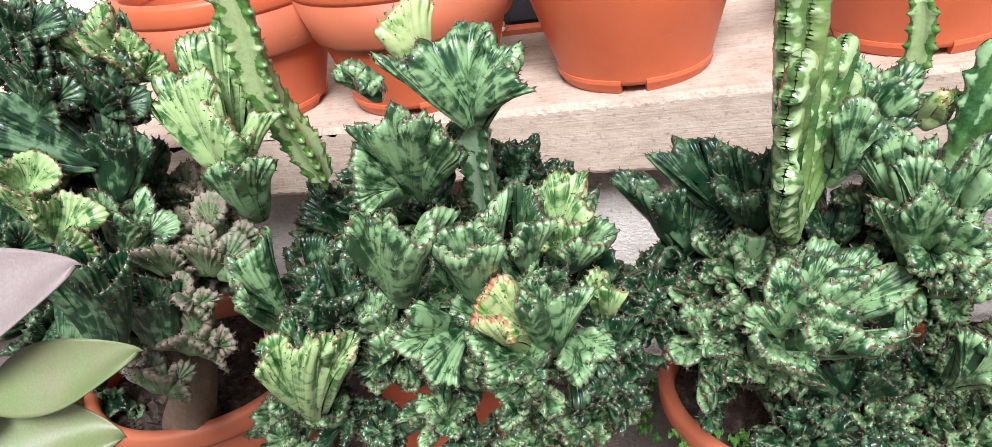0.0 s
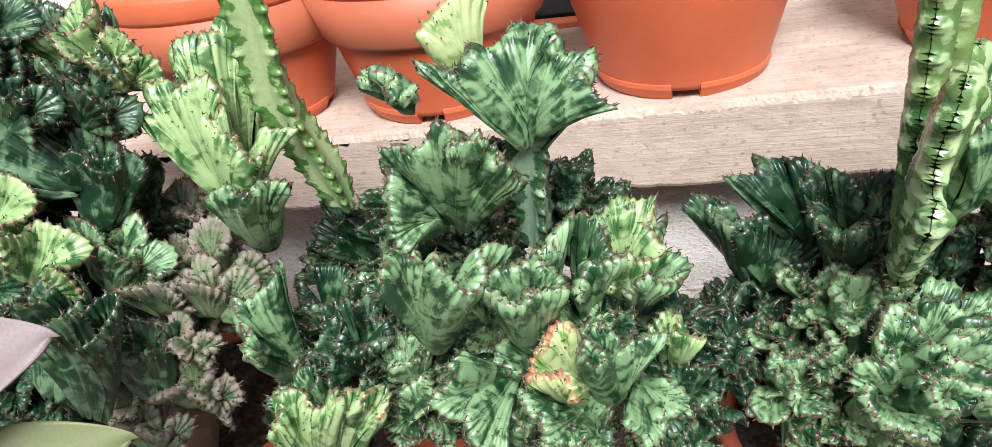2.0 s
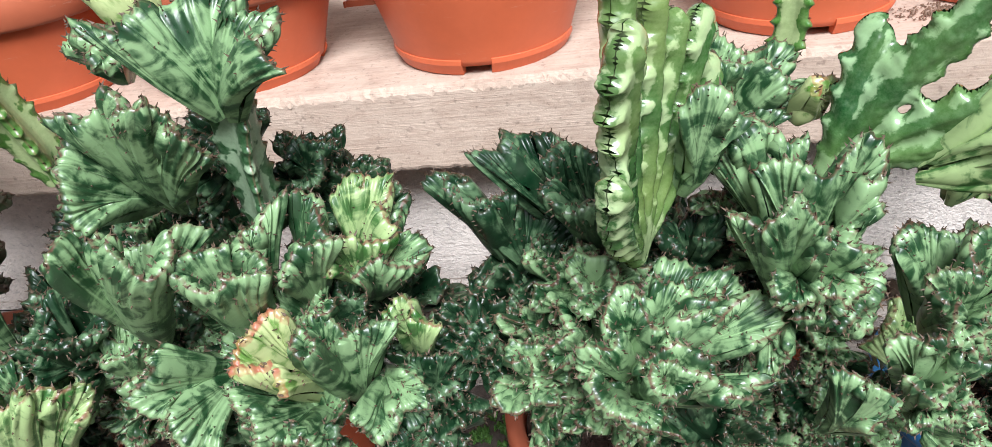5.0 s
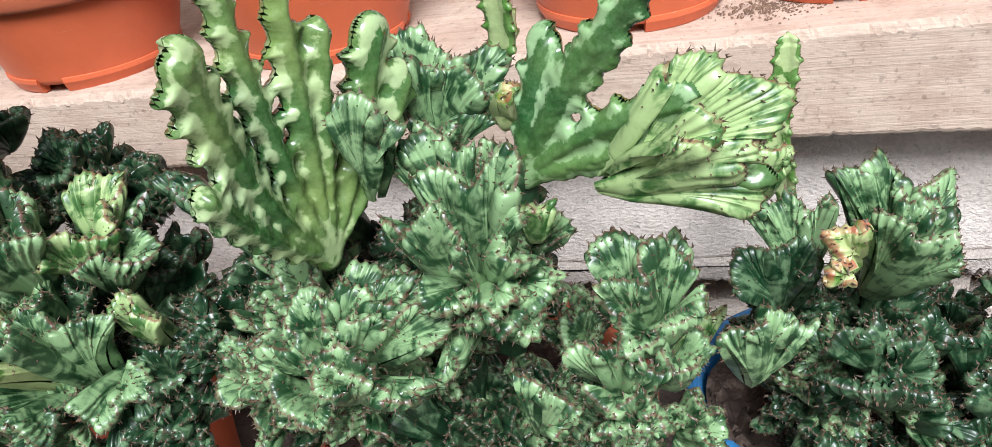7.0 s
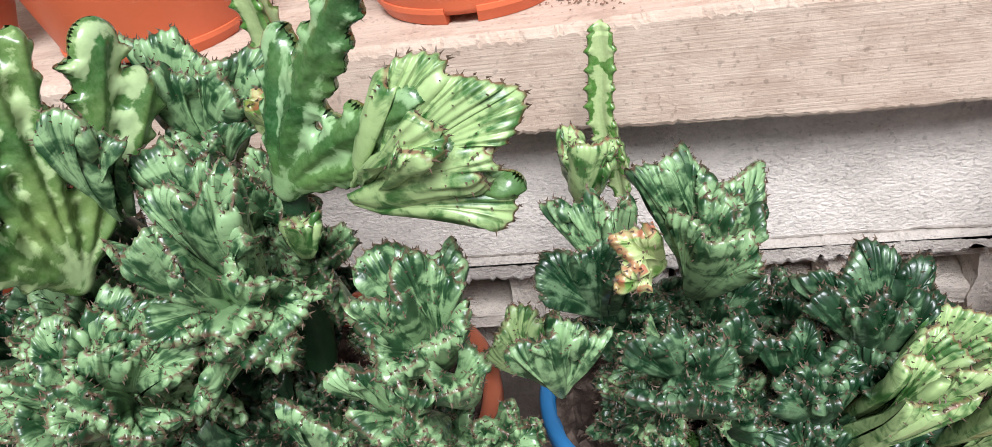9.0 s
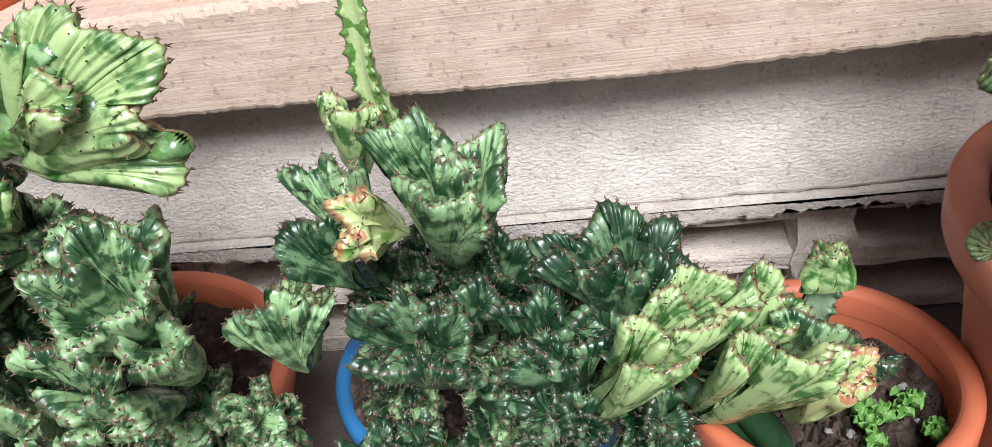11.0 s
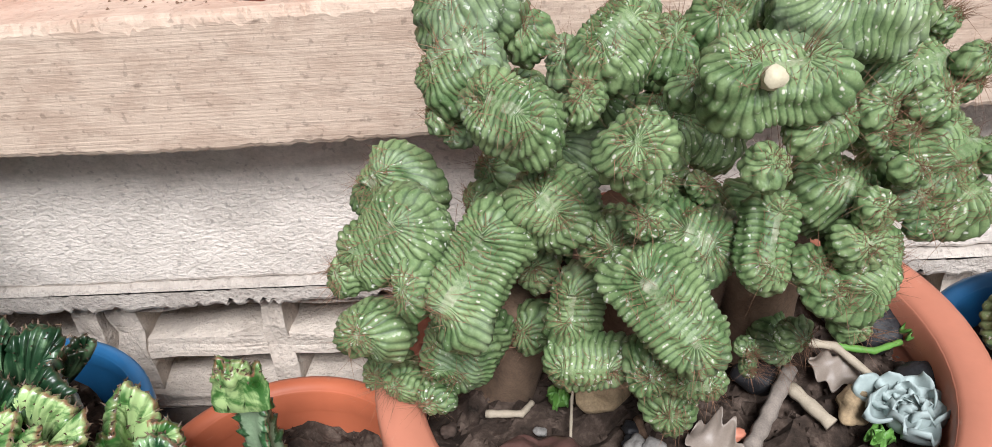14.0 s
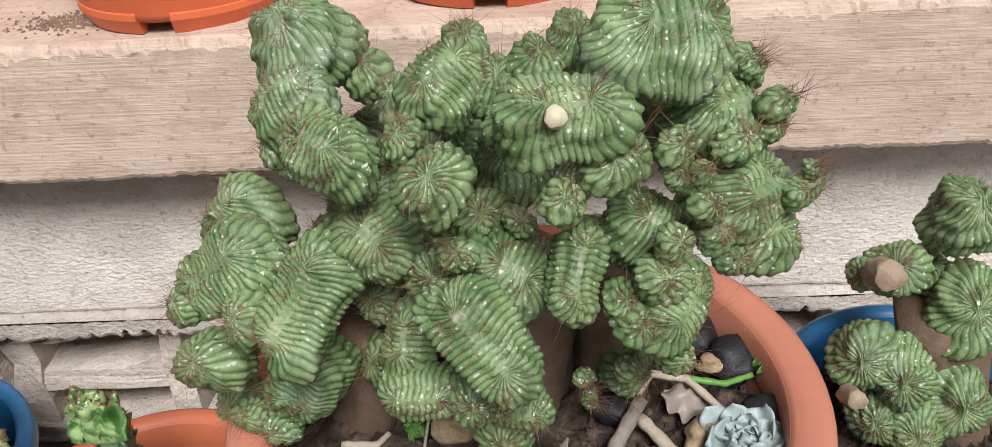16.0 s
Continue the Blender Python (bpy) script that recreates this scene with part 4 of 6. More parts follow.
crest(left_plant, (-0.484, 0.567, 0.997), (-0.457, 0.556, 1.040), 130, DARK, amp=.2)
crest(left_plant, (-0.390, 0.546, 0.909), (-0.452, 0.526, 0.965), 60, DARK)
crest(left_plant, (-0.391, 0.549, 0.868), (-0.372, 0.566, 0.936), 55, DARK)
crest(left_plant, (-0.458, 0.518, 0.885), (-0.434, 0.509, 0.935), 165, LIGHT, waves=2.7, amp=.18)
crest(left_plant, (-0.433, 0.503, 0.847), (-0.412, 0.493, 0.906), 120, LIGHT, waves=2.0, amp=.18)
crest(left_plant, (-0.507, 0.510, 0.837), (-0.475, 0.502, 0.899), 120, DARK, amp=.2)
crest(left_plant, (-0.401, 0.543, 0.813), (-0.373, 0.535, 0.869), 90, MID, amp=.15)
crest(left_plant, (-0.396, 0.463, 0.745), (-0.376, 0.491, 0.856), 45, DARK)
crest(left_plant, (-0.369, 0.501, 0.729), (-0.372, 0.515, 0.799), 60, DARK)
crest(left_plant, (-0.423, 0.637, 0.822), (-0.399, 0.628, 0.873), 130, DARK, amp=.2)
crest(left_plant, (-0.525, 0.541, 0.889), (-0.488, 0.530, 0.952), 110, DARK, amp=.2)
crest(left_plant, (-0.447, 0.484, 0.745), (-0.430, 0.503, 0.817), 70, DARK)
dry_plant = thing("crested_euphorbia", (-0.397, 0.561, 0.590), "half withered crested euphorbia with brown edges", "succulent", "crested euphorbias")
rosette_head(dry_plant, (-0.603, 0.612, 0.566), (-0.022, -0.710, 0.747), 0.073, 8, DARK, DARK, np.random.default_rng(790))
thicket(dry_plant, (-0.462, 0.666, 0.832), (0.118, -0.006, -0.002), (-0.009, -0.103, -0.162), 14, 0.043, DRY, 2294)
thicket(dry_plant, (-0.443, 0.597, 0.801), (0.112, -0.006, -0.002), (-0.006, -0.069, -0.109), 7, 0.035, DRY, 2907)
crest(dry_plant, (-0.375, 0.646, 0.804), (-0.372, 0.635, 0.847), 140, DRY, amp=.2)
crest(dry_plant, (-0.332, 0.589, 0.785), (-0.323, 0.579, 0.834), 170, DRY, amp=.2, waves=2.7)
crest(dry_plant, (-0.359, 0.552, 0.780), (-0.355, 0.540, 0.827), 120, DRY, amp=.2)
crest(dry_plant, (-0.318, 0.547, 0.781), (-0.311, 0.538, 0.827), 160, DRY, amp=.2, waves=2.7)
crest(dry_plant, (-0.346, 0.529, 0.749), (-0.338, 0.523, 0.785), 130, DRY, amp=.2)
crest(dry_plant, (-0.343, 0.520, 0.706), (-0.339, 0.513, 0.749), 170, DRY, amp=.25, waves=2.7)
crest(dry_plant, (-0.384, 0.500, 0.675), (-0.379, 0.495, 0.712), 150, DRY, amp=.25)
stump(dry_plant, (-0.436, 0.576, 0.554), (-0.394, 0.581, 0.667), .03, .02)
centre_plant = thing("crested_euphorbia", (-0.117, 0.623, 0.512), "large variegated crested euphorbia with ruffled fans", "succulent", "crested euphorbias")
ribbon(centre_plant, (-0.036, 0.555, 0.914), [(-0.100, 0.511, 0.986), (-0.077, 0.521, 0.990), (-0.052, 0.549, 0.992), (-0.038, 0.579, 0.997), (-0.006, 0.555, 0.988), (0.011, 0.535, 0.976), (0.017, 0.510, 0.970), (0.022, 0.497, 0.961)], MID)
ribbon(centre_plant, (-0.075, 0.567, 0.967), [(-0.101, 0.544, 0.996), (-0.095, 0.539, 1.006), (-0.083, 0.552, 1.020), (-0.067, 0.561, 1.027), (-0.056, 0.574, 1.020)], BLUSH)
ribbon(centre_plant, (-0.143, 0.647, 0.916), [(-0.175, 0.629, 0.935), (-0.175, 0.639, 0.952), (-0.154, 0.622, 0.953), (-0.150, 0.612, 0.940), (-0.128, 0.611, 0.936)], MID)
ribbon(centre_plant, (-0.100, 0.577, 0.836), [(-0.129, 0.507, 0.936), (-0.120, 0.514, 0.940), (-0.100, 0.513, 0.945), (-0.080, 0.506, 0.948), (-0.063, 0.494, 0.944), (-0.048, 0.504, 0.937), (-0.042, 0.506, 0.919), (-0.048, 0.520, 0.898)], MID)
ribbon(centre_plant, (-0.111, 0.569, 0.846), [(-0.129, 0.519, 0.918), (-0.138, 0.506, 0.905), (-0.136, 0.496, 0.883), (-0.117, 0.501, 0.866)], MID)
ribbon(centre_plant, (-0.135, 0.545, 0.742), [(-0.148, 0.465, 0.860), (-0.137, 0.477, 0.868), (-0.121, 0.502, 0.863), (-0.104, 0.477, 0.864), (-0.087, 0.472, 0.858), (-0.069, 0.482, 0.854), (-0.065, 0.501, 0.854), (-0.051, 0.515, 0.852)], MID)
ribbon(centre_plant, (-0.055, 0.562, 0.727), [(-0.051, 0.513, 0.850), (-0.063, 0.491, 0.844), (-0.057, 0.484, 0.838), (-0.045, 0.479, 0.829), (-0.031, 0.487, 0.828), (-0.023, 0.500, 0.831), (-0.025, 0.512, 0.838), (-0.035, 0.525, 0.842), (-0.028, 0.538, 0.849), (-0.010, 0.548, 0.852)], MID)
ribbon(centre_plant, (-0.018, 0.575, 0.745), [(-0.009, 0.546, 0.853), (0.011, 0.552, 0.848), (0.017, 0.538, 0.839), (0.013, 0.524, 0.831), (0.001, 0.511, 0.828), (-0.013, 0.502, 0.826)], MID)
ribbon(centre_plant, (0.013, 0.604, 0.738), [(0.011, 0.595, 0.824), (0.022, 0.608, 0.836), (0.032, 0.610, 0.840), (0.044, 0.602, 0.825), (0.047, 0.575, 0.814), (0.039, 0.557, 0.808), (0.019, 0.542, 0.811), (0.008, 0.531, 0.807)], LIGHT)
ribbon(centre_plant, (0.016, 0.605, 0.730), [(0.050, 0.614, 0.809), (0.057, 0.600, 0.798), (0.064, 0.591, 0.790), (0.064, 0.577, 0.782), (0.048, 0.560, 0.784), (0.025, 0.549, 0.791)], MID)
ribbon(centre_plant, (-0.012, 0.551, 0.676), [(-0.013, 0.477, 0.753), (-0.022, 0.475, 0.759), (-0.037, 0.474, 0.764), (-0.044, 0.480, 0.783), (-0.037, 0.494, 0.789), (-0.023, 0.501, 0.786), (-0.013, 0.499, 0.781)], BLUSH)
ribbon(centre_plant, (0.007, 0.561, 0.666), [(-0.013, 0.499, 0.781), (-0.011, 0.489, 0.776), (-0.003, 0.488, 0.775), (-0.002, 0.502, 0.776), (0.014, 0.516, 0.771), (0.036, 0.528, 0.760), (0.048, 0.529, 0.739)], MID)
ribbon(centre_plant, (0.061, 0.589, 0.673), [(0.049, 0.545, 0.747), (0.053, 0.551, 0.762), (0.065, 0.551, 0.758), (0.081, 0.541, 0.747)], LIGHT)
ribbon(centre_plant, (-0.076, 0.559, 0.702), [(-0.098, 0.497, 0.772), (-0.109, 0.479, 0.776), (-0.115, 0.470, 0.757), (-0.108, 0.464, 0.736), (-0.094, 0.462, 0.721), (-0.079, 0.463, 0.712), (-0.069, 0.462, 0.702)], MID)
ribbon(centre_plant, (-0.017, 0.551, 0.664), [(-0.044, 0.476, 0.752), (-0.050, 0.466, 0.740), (-0.044, 0.466, 0.726), (-0.028, 0.464, 0.712), (-0.006, 0.466, 0.696), (0.006, 0.472, 0.685)], MID)
ribbon(centre_plant, (0.025, 0.581, 0.671), [(0.012, 0.488, 0.697), (0.030, 0.492, 0.686), (0.050, 0.503, 0.687), (0.063, 0.522, 0.700), (0.063, 0.538, 0.713)], MID)
ribbon(centre_plant, (0.020, 0.591, 0.669), [(0.022, 0.499, 0.656), (0.043, 0.503, 0.656), (0.061, 0.518, 0.663), (0.064, 0.529, 0.674)], DARK)
ribbon(centre_plant, (-0.287, 0.598, 0.844), [(-0.340, 0.572, 0.946), (-0.324, 0.575, 0.969), (-0.306, 0.584, 0.976), (-0.281, 0.573, 0.973), (-0.270, 0.567, 0.963), (-0.269, 0.560, 0.934), (-0.252, 0.559, 0.922), (-0.233, 0.568, 0.928), (-0.220, 0.576, 0.932)], LIGHT)
ribbon(centre_plant, (-0.292, 0.613, 0.859), [(-0.315, 0.599, 0.976), (-0.303, 0.606, 1.000), (-0.280, 0.621, 1.003), (-0.263, 0.636, 0.999), (-0.253, 0.639, 0.970), (-0.253, 0.635, 0.940)], LIGHT)
ribbon(centre_plant, (-0.288, 0.610, 0.808), [(-0.293, 0.562, 0.892), (-0.272, 0.545, 0.893), (-0.258, 0.553, 0.894), (-0.245, 0.561, 0.892), (-0.235, 0.580, 0.890)], MID)
ribbon(centre_plant, (-0.267, 0.563, 0.704), [(-0.247, 0.552, 0.825), (-0.256, 0.539, 0.828), (-0.266, 0.521, 0.819), (-0.275, 0.505, 0.801), (-0.272, 0.498, 0.786), (-0.259, 0.502, 0.777)], MID)
ribbon(centre_plant, (-0.244, 0.515, 0.623), [(-0.251, 0.455, 0.739), (-0.241, 0.462, 0.749), (-0.225, 0.477, 0.755), (-0.204, 0.464, 0.760), (-0.189, 0.459, 0.758), (-0.178, 0.475, 0.760), (-0.166, 0.484, 0.746), (-0.163, 0.479, 0.727)], LIGHT)
ribbon(centre_plant, (-0.165, 0.564, 0.654), [(-0.172, 0.559, 0.759), (-0.174, 0.548, 0.750), (-0.156, 0.541, 0.731), (-0.163, 0.529, 0.719), (-0.165, 0.518, 0.714)], MID)
thicket(centre_plant, (-0.293, 0.654, 0.820), (0.332, -0.017, -0.007), (-0.011, -0.127, -0.201), 34, 0.059, DARK, 2614, other=MID)
thicket(centre_plant, (-0.250, 0.551, 0.792), (0.290, -0.015, -0.006), (-0.007, -0.082, -0.130), 22, 0.046, MID, 3462, other=DARK)
thicket(centre_plant, (-0.180, 0.649, 0.898), (0.186, -0.010, -0.004), (-0.004, -0.047, -0.074), 8, 0.049, DARK, 1888)
finger(centre_plant, (-0.215, 0.624, 0.838), (-0.224, 0.560, 1.057), radius=.026, skin=STICK_YELLOW, bow=-.04, turn=.5, taper=.1)
finger(centre_plant, (-0.047, 0.583, 0.812), (-0.036, 0.559, 0.940), radius=.02, skin=STICK_DARK, taper=-.2, bow=.02)
rosette_head(centre_plant, (-0.234, 0.543, 0.601), (0.02, -0.62, 0.78), 0.042, 7, MID, DARK, np.random.default_rng(300))
rosette_head(centre_plant, (-0.185, 0.542, 0.575), (0.02, -0.62, 0.78), 0.040, 7, DARK, DARK, np.random.default_rng(301))
rosette_head(centre_plant, (-0.117, 0.542, 0.608), (0.02, -0.62, 0.78), 0.040, 7, MID, DARK, np.random.default_rng(302))
rosette_head(centre_plant, (-0.092, 0.543, 0.563), (0.02, -0.62, 0.78), 0.045, 7, MID, DARK, np.random.default_rng(303))
rosette_head(centre_plant, (-0.032, 0.543, 0.563), (0.02, -0.62, 0.78), 0.045, 7, MID, DARK, np.random.default_rng(304))
rosette_head(centre_plant, (0.027, 0.543, 0.583), (0.02, -0.62, 0.78), 0.045, 7, MID, DARK, np.random.default_rng(305))
rosette_head(centre_plant, (0.056, 0.542, 0.637), (0.02, -0.62, 0.78), 0.040, 7, DARK, DARK, np.random.default_rng(306))
rosette_head(centre_plant, (-0.293, 0.540, 0.569), (0.02, -0.62, 0.78), 0.035, 7, MID, DARK, np.random.default_rng(307))
right_plant = thing("crested_euphorbia", (0.235, 0.568, 0.584), "crested euphorbia with tall pale antler fan", "succulent", "crested euphorbias")
ribbon(right_plant, (0.187, 0.657, 0.737), [(0.110, 0.615, 0.836), (0.122, 0.628, 0.842), (0.141, 0.649, 0.843), (0.168, 0.654, 0.842), (0.169, 0.627, 0.837), (0.173, 0.606, 0.842)], DARK)
ribbon(right_plant, (0.209, 0.662, 0.725), [(0.158, 0.592, 0.829), (0.162, 0.573, 0.832), (0.177, 0.569, 0.827), (0.191, 0.553, 0.821), (0.203, 0.560, 0.828), (0.216, 0.571, 0.838), (0.218, 0.593, 0.846), (0.199, 0.617, 0.840), (0.177, 0.629, 0.826)], DARK)
ribbon(right_plant, (0.127, 0.667, 0.718), [(0.072, 0.608, 0.814), (0.079, 0.609, 0.823), (0.102, 0.614, 0.828), (0.098, 0.602, 0.822), (0.114, 0.595, 0.804), (0.121, 0.618, 0.812), (0.136, 0.622, 0.803)], DARK)
ribbon(right_plant, (0.216, 0.546, 0.692), [(0.204, 0.525, 0.770), (0.218, 0.526, 0.774), (0.234, 0.540, 0.779), (0.260, 0.547, 0.782), (0.279, 0.540, 0.778), (0.300, 0.534, 0.766)], MID)
ribbon(right_plant, (0.221, 0.546, 0.691), [(0.175, 0.496, 0.738), (0.189, 0.488, 0.758), (0.196, 0.498, 0.758), (0.196, 0.515, 0.766), (0.211, 0.521, 0.778), (0.231, 0.509, 0.770), (0.252, 0.498, 0.768), (0.263, 0.508, 0.771), (0.285, 0.510, 0.774), (0.300, 0.512, 0.770), (0.311, 0.504, 0.762), (0.305, 0.495, 0.749)], MID)
ribbon(right_plant, (0.227, 0.538, 0.682), [(0.212, 0.486, 0.749), (0.224, 0.484, 0.759), (0.243, 0.480, 0.762), (0.262, 0.480, 0.765), (0.268, 0.476, 0.757), (0.255, 0.472, 0.753), (0.239, 0.471, 0.752), (0.235, 0.464, 0.744), (0.249, 0.463, 0.739), (0.262, 0.469, 0.739), (0.279, 0.470, 0.741), (0.290, 0.472, 0.725), (0.304, 0.482, 0.739)], MID)
ribbon(right_plant, (0.202, 0.545, 0.667), [(0.179, 0.488, 0.740), (0.182, 0.479, 0.733), (0.197, 0.472, 0.725), (0.211, 0.469, 0.725), (0.224, 0.466, 0.720), (0.233, 0.471, 0.726)], MID)
ribbon(right_plant, (0.221, 0.555, 0.688), [(0.227, 0.535, 0.783), (0.238, 0.528, 0.775), (0.255, 0.529, 0.778), (0.273, 0.522, 0.775), (0.288, 0.533, 0.770)], MID)
ribbon(right_plant, (0.258, 0.573, 0.826), [(0.259, 0.540, 0.899), (0.265, 0.540, 0.910), (0.282, 0.546, 0.910), (0.287, 0.551, 0.899), (0.285, 0.551, 0.881)], MID)
ribbon(right_plant, (0.281, 0.681, 0.807), [(0.253, 0.658, 0.908), (0.268, 0.660, 0.914), (0.292, 0.653, 0.907), (0.313, 0.656, 0.896), (0.335, 0.658, 0.891), (0.349, 0.664, 0.883), (0.347, 0.651, 0.866)], MID)
ribbon(right_plant, (0.287, 0.673, 0.808), [(0.256, 0.633, 0.894), (0.282, 0.626, 0.897), (0.306, 0.642, 0.892), (0.326, 0.626, 0.885), (0.345, 0.633, 0.874), (0.343, 0.633, 0.856)], MID)
ribbon(right_plant, (0.286, 0.673, 0.798), [(0.275, 0.622, 0.856), (0.299, 0.616, 0.848), (0.321, 0.622, 0.853), (0.336, 0.628, 0.852)], MID)
thicket(right_plant, (0.113, 0.644, 0.790), (0.190, -0.010, -0.004), (-0.010, -0.116, -0.183), 16, 0.061, DARK, 3196)
antler(right_plant, (0.223, 0.551, 0.792), (0.0, -0.10, 1.0), (0.086, 0.151, 0.0), [((0.206, 0.452, 0.897), 0.011, 0.009, 0.04), ((0.214, 0.457, 0.971), 0.015, 0.017, 0.05), ((0.214, 0.510, 1.019), 0.011, 0.009, 0.03), ((0.238, 0.541, 1.015), 0.010, 0.008, 0.0), ((0.249, 0.560, 0.951), 0.010, 0.009, 0.0), ((0.270, 0.599, 0.932), 0.012, 0.018, -0.03), ((0.279, 0.613, 0.894), 0.011, 0.014, -0.05)], PALM_YOUNG, label="pale palm of toothed fingers")
finger(right_plant, (0.343, 0.676, 0.880), (0.338, 0.656, 0.957), radius=.018, skin=STICK_YELLOW)
rosette_head(right_plant, (0.196, 0.574, 0.698), (0.098, -0.672, 0.775), 0.073, 9, MID, None, np.random.default_rng(1050))
rosette_head(right_plant, (0.239, 0.557, 0.687), (0.098, -0.672, 0.775), 0.057, 7, MID, None, np.random.default_rng(1180))
rosette_head(right_plant, (0.155, 0.556, 0.682), (0.098, -0.672, 0.775), 0.054, 7, MID, None, np.random.default_rng(1020))
rosette_head(right_plant, (0.192, 0.576, 0.741), (0.098, -0.672, 0.775), 0.047, 7, MID, DARK, np.random.default_rng(950))
rosette_head(right_plant, (0.213, 0.534, 0.675), (0.098, -0.672, 0.775), 0.044, 6, MID, None, np.random.default_rng(1170))
rosette_head(right_plant, (0.068, 0.560, 0.672), (0.098, -0.672, 0.775), 0.053, 8, DARK, DARK, np.random.default_rng(870))
rosette_head(right_plant, (0.105, 0.576, 0.701), (0.098, -0.672, 0.775), 0.044, 7, DARK, DARK, np.random.default_rng(870))
antler_plant = thing("crested_euphorbia", (0.382, 0.600, 0.575), "variegated crested euphorbia with wide antler crest", "succulent", "crested euphorbias")
ribbon(antler_plant, (0.325, 0.568, 0.740), [(0.277, 0.517, 0.827), (0.291, 0.509, 0.839), (0.316, 0.502, 0.849), (0.336, 0.498, 0.837), (0.339, 0.491, 0.830), (0.326, 0.491, 0.820)], MID)
ribbon(antler_plant, (0.329, 0.577, 0.743), [(0.300, 0.532, 0.852), (0.315, 0.541, 0.862), (0.334, 0.534, 0.862), (0.347, 0.526, 0.873), (0.362, 0.524, 0.875), (0.370, 0.516, 0.862), (0.365, 0.516, 0.845), (0.358, 0.513, 0.834), (0.364, 0.516, 0.812), (0.374, 0.522, 0.805)], MID)
ribbon(antler_plant, (0.324, 0.589, 0.775), [(0.263, 0.572, 0.850), (0.289, 0.570, 0.872), (0.315, 0.568, 0.872), (0.330, 0.561, 0.867)], MID)
ribbon(antler_plant, (0.334, 0.573, 0.750), [(0.302, 0.497, 0.808), (0.306, 0.491, 0.801), (0.317, 0.487, 0.794), (0.332, 0.485, 0.791), (0.348, 0.492, 0.789), (0.366, 0.506, 0.781), (0.380, 0.523, 0.774), (0.393, 0.542, 0.773)], MID)
ribbon(antler_plant, (0.341, 0.556, 0.729), [(0.324, 0.500, 0.773), (0.331, 0.494, 0.770), (0.341, 0.498, 0.769), (0.353, 0.503, 0.767), (0.366, 0.509, 0.768), (0.372, 0.505, 0.754), (0.360, 0.500, 0.752)], MID)
ribbon(antler_plant, (0.439, 0.584, 0.693), [(0.392, 0.569, 0.775), (0.406, 0.579, 0.778), (0.428, 0.585, 0.778), (0.452, 0.588, 0.775), (0.471, 0.581, 0.767), (0.474, 0.568, 0.762)], MID)
ribbon(antler_plant, (0.445, 0.581, 0.688), [(0.476, 0.559, 0.779), (0.459, 0.548, 0.789), (0.442, 0.537, 0.795), (0.434, 0.530, 0.786), (0.419, 0.522, 0.780), (0.419, 0.514, 0.762), (0.426, 0.509, 0.746), (0.444, 0.511, 0.740), (0.461, 0.518, 0.747), (0.471, 0.528, 0.760), (0.477, 0.542, 0.765)], MID)
ribbon(antler_plant, (0.423, 0.557, 0.656), [(0.390, 0.508, 0.725), (0.398, 0.513, 0.737), (0.414, 0.512, 0.743), (0.432, 0.510, 0.739), (0.444, 0.506, 0.729), (0.446, 0.505, 0.716)], MID)
ribbon(antler_plant, (0.432, 0.568, 0.631), [(0.395, 0.502, 0.705), (0.407, 0.497, 0.701), (0.424, 0.501, 0.702), (0.443, 0.505, 0.693), (0.449, 0.508, 0.678), (0.436, 0.500, 0.671), (0.418, 0.494, 0.674), (0.405, 0.493, 0.687)], MID)
ribbon(antler_plant, (0.455, 0.574, 0.656), [(0.448, 0.518, 0.727), (0.462, 0.519, 0.717), (0.474, 0.527, 0.701), (0.476, 0.538, 0.717), (0.478, 0.542, 0.735)], MID)
ribbon(antler_plant, (0.361, 0.543, 0.627), [(0.354, 0.505, 0.711), (0.368, 0.506, 0.717), (0.380, 0.503, 0.711), (0.385, 0.499, 0.698), (0.380, 0.495, 0.673)], MID)
ribbon(antler_plant, (0.364, 0.602, 0.769), [(0.355, 0.582, 0.805), (0.368, 0.583, 0.806), (0.385, 0.585, 0.803)], LIGHT)
ribbon(antler_plant, (0.422, 0.579, 0.830), [(0.470, 0.553, 0.904), (0.471, 0.555, 0.917), (0.486, 0.560, 0.918), (0.502, 0.558, 0.914), (0.517, 0.550, 0.904), (0.522, 0.546, 0.886), (0.519, 0.543, 0.872), (0.512, 0.539, 0.857)], LIGHT)
ribbon(antler_plant, (0.426, 0.575, 0.833), [(0.475, 0.533, 0.899), (0.480, 0.525, 0.886), (0.475, 0.522, 0.885), (0.468, 0.524, 0.874)], LIGHT)
ribbon(antler_plant, (0.414, 0.578, 0.825), [(0.513, 0.542, 0.857), (0.505, 0.546, 0.847), (0.511, 0.552, 0.830), (0.516, 0.557, 0.813)], LIGHT)
ribbon(antler_plant, (0.322, 0.554, 0.742), [(0.308, 0.500, 0.745), (0.315, 0.499, 0.723), (0.299, 0.500, 0.719)], MID)
ribbon(antler_plant, (0.346, 0.633, 0.845), [(0.344, 0.606, 0.874), (0.348, 0.611, 0.881), (0.355, 0.615, 0.887), (0.364, 0.621, 0.878), (0.361, 0.621, 0.864)], BLUSH)
thicket(antler_plant, (0.240, 0.640, 0.722), (0.120, 0.006, -0.014), (-0.012, -0.126, -0.178), 12, 0.050, DARK, 2752, other=MID)
thicket(antler_plant, (0.279, 0.580, 0.638), (0.228, 0.009, -0.021), (-0.005, -0.054, -0.076), 14, 0.042, MID, 4484, other=DARK)
thicket(antler_plant, (0.355, 0.636, 0.665), (0.100, 0.005, -0.012), (-0.009, -0.097, -0.138), 7, 0.048, MID, 3689)
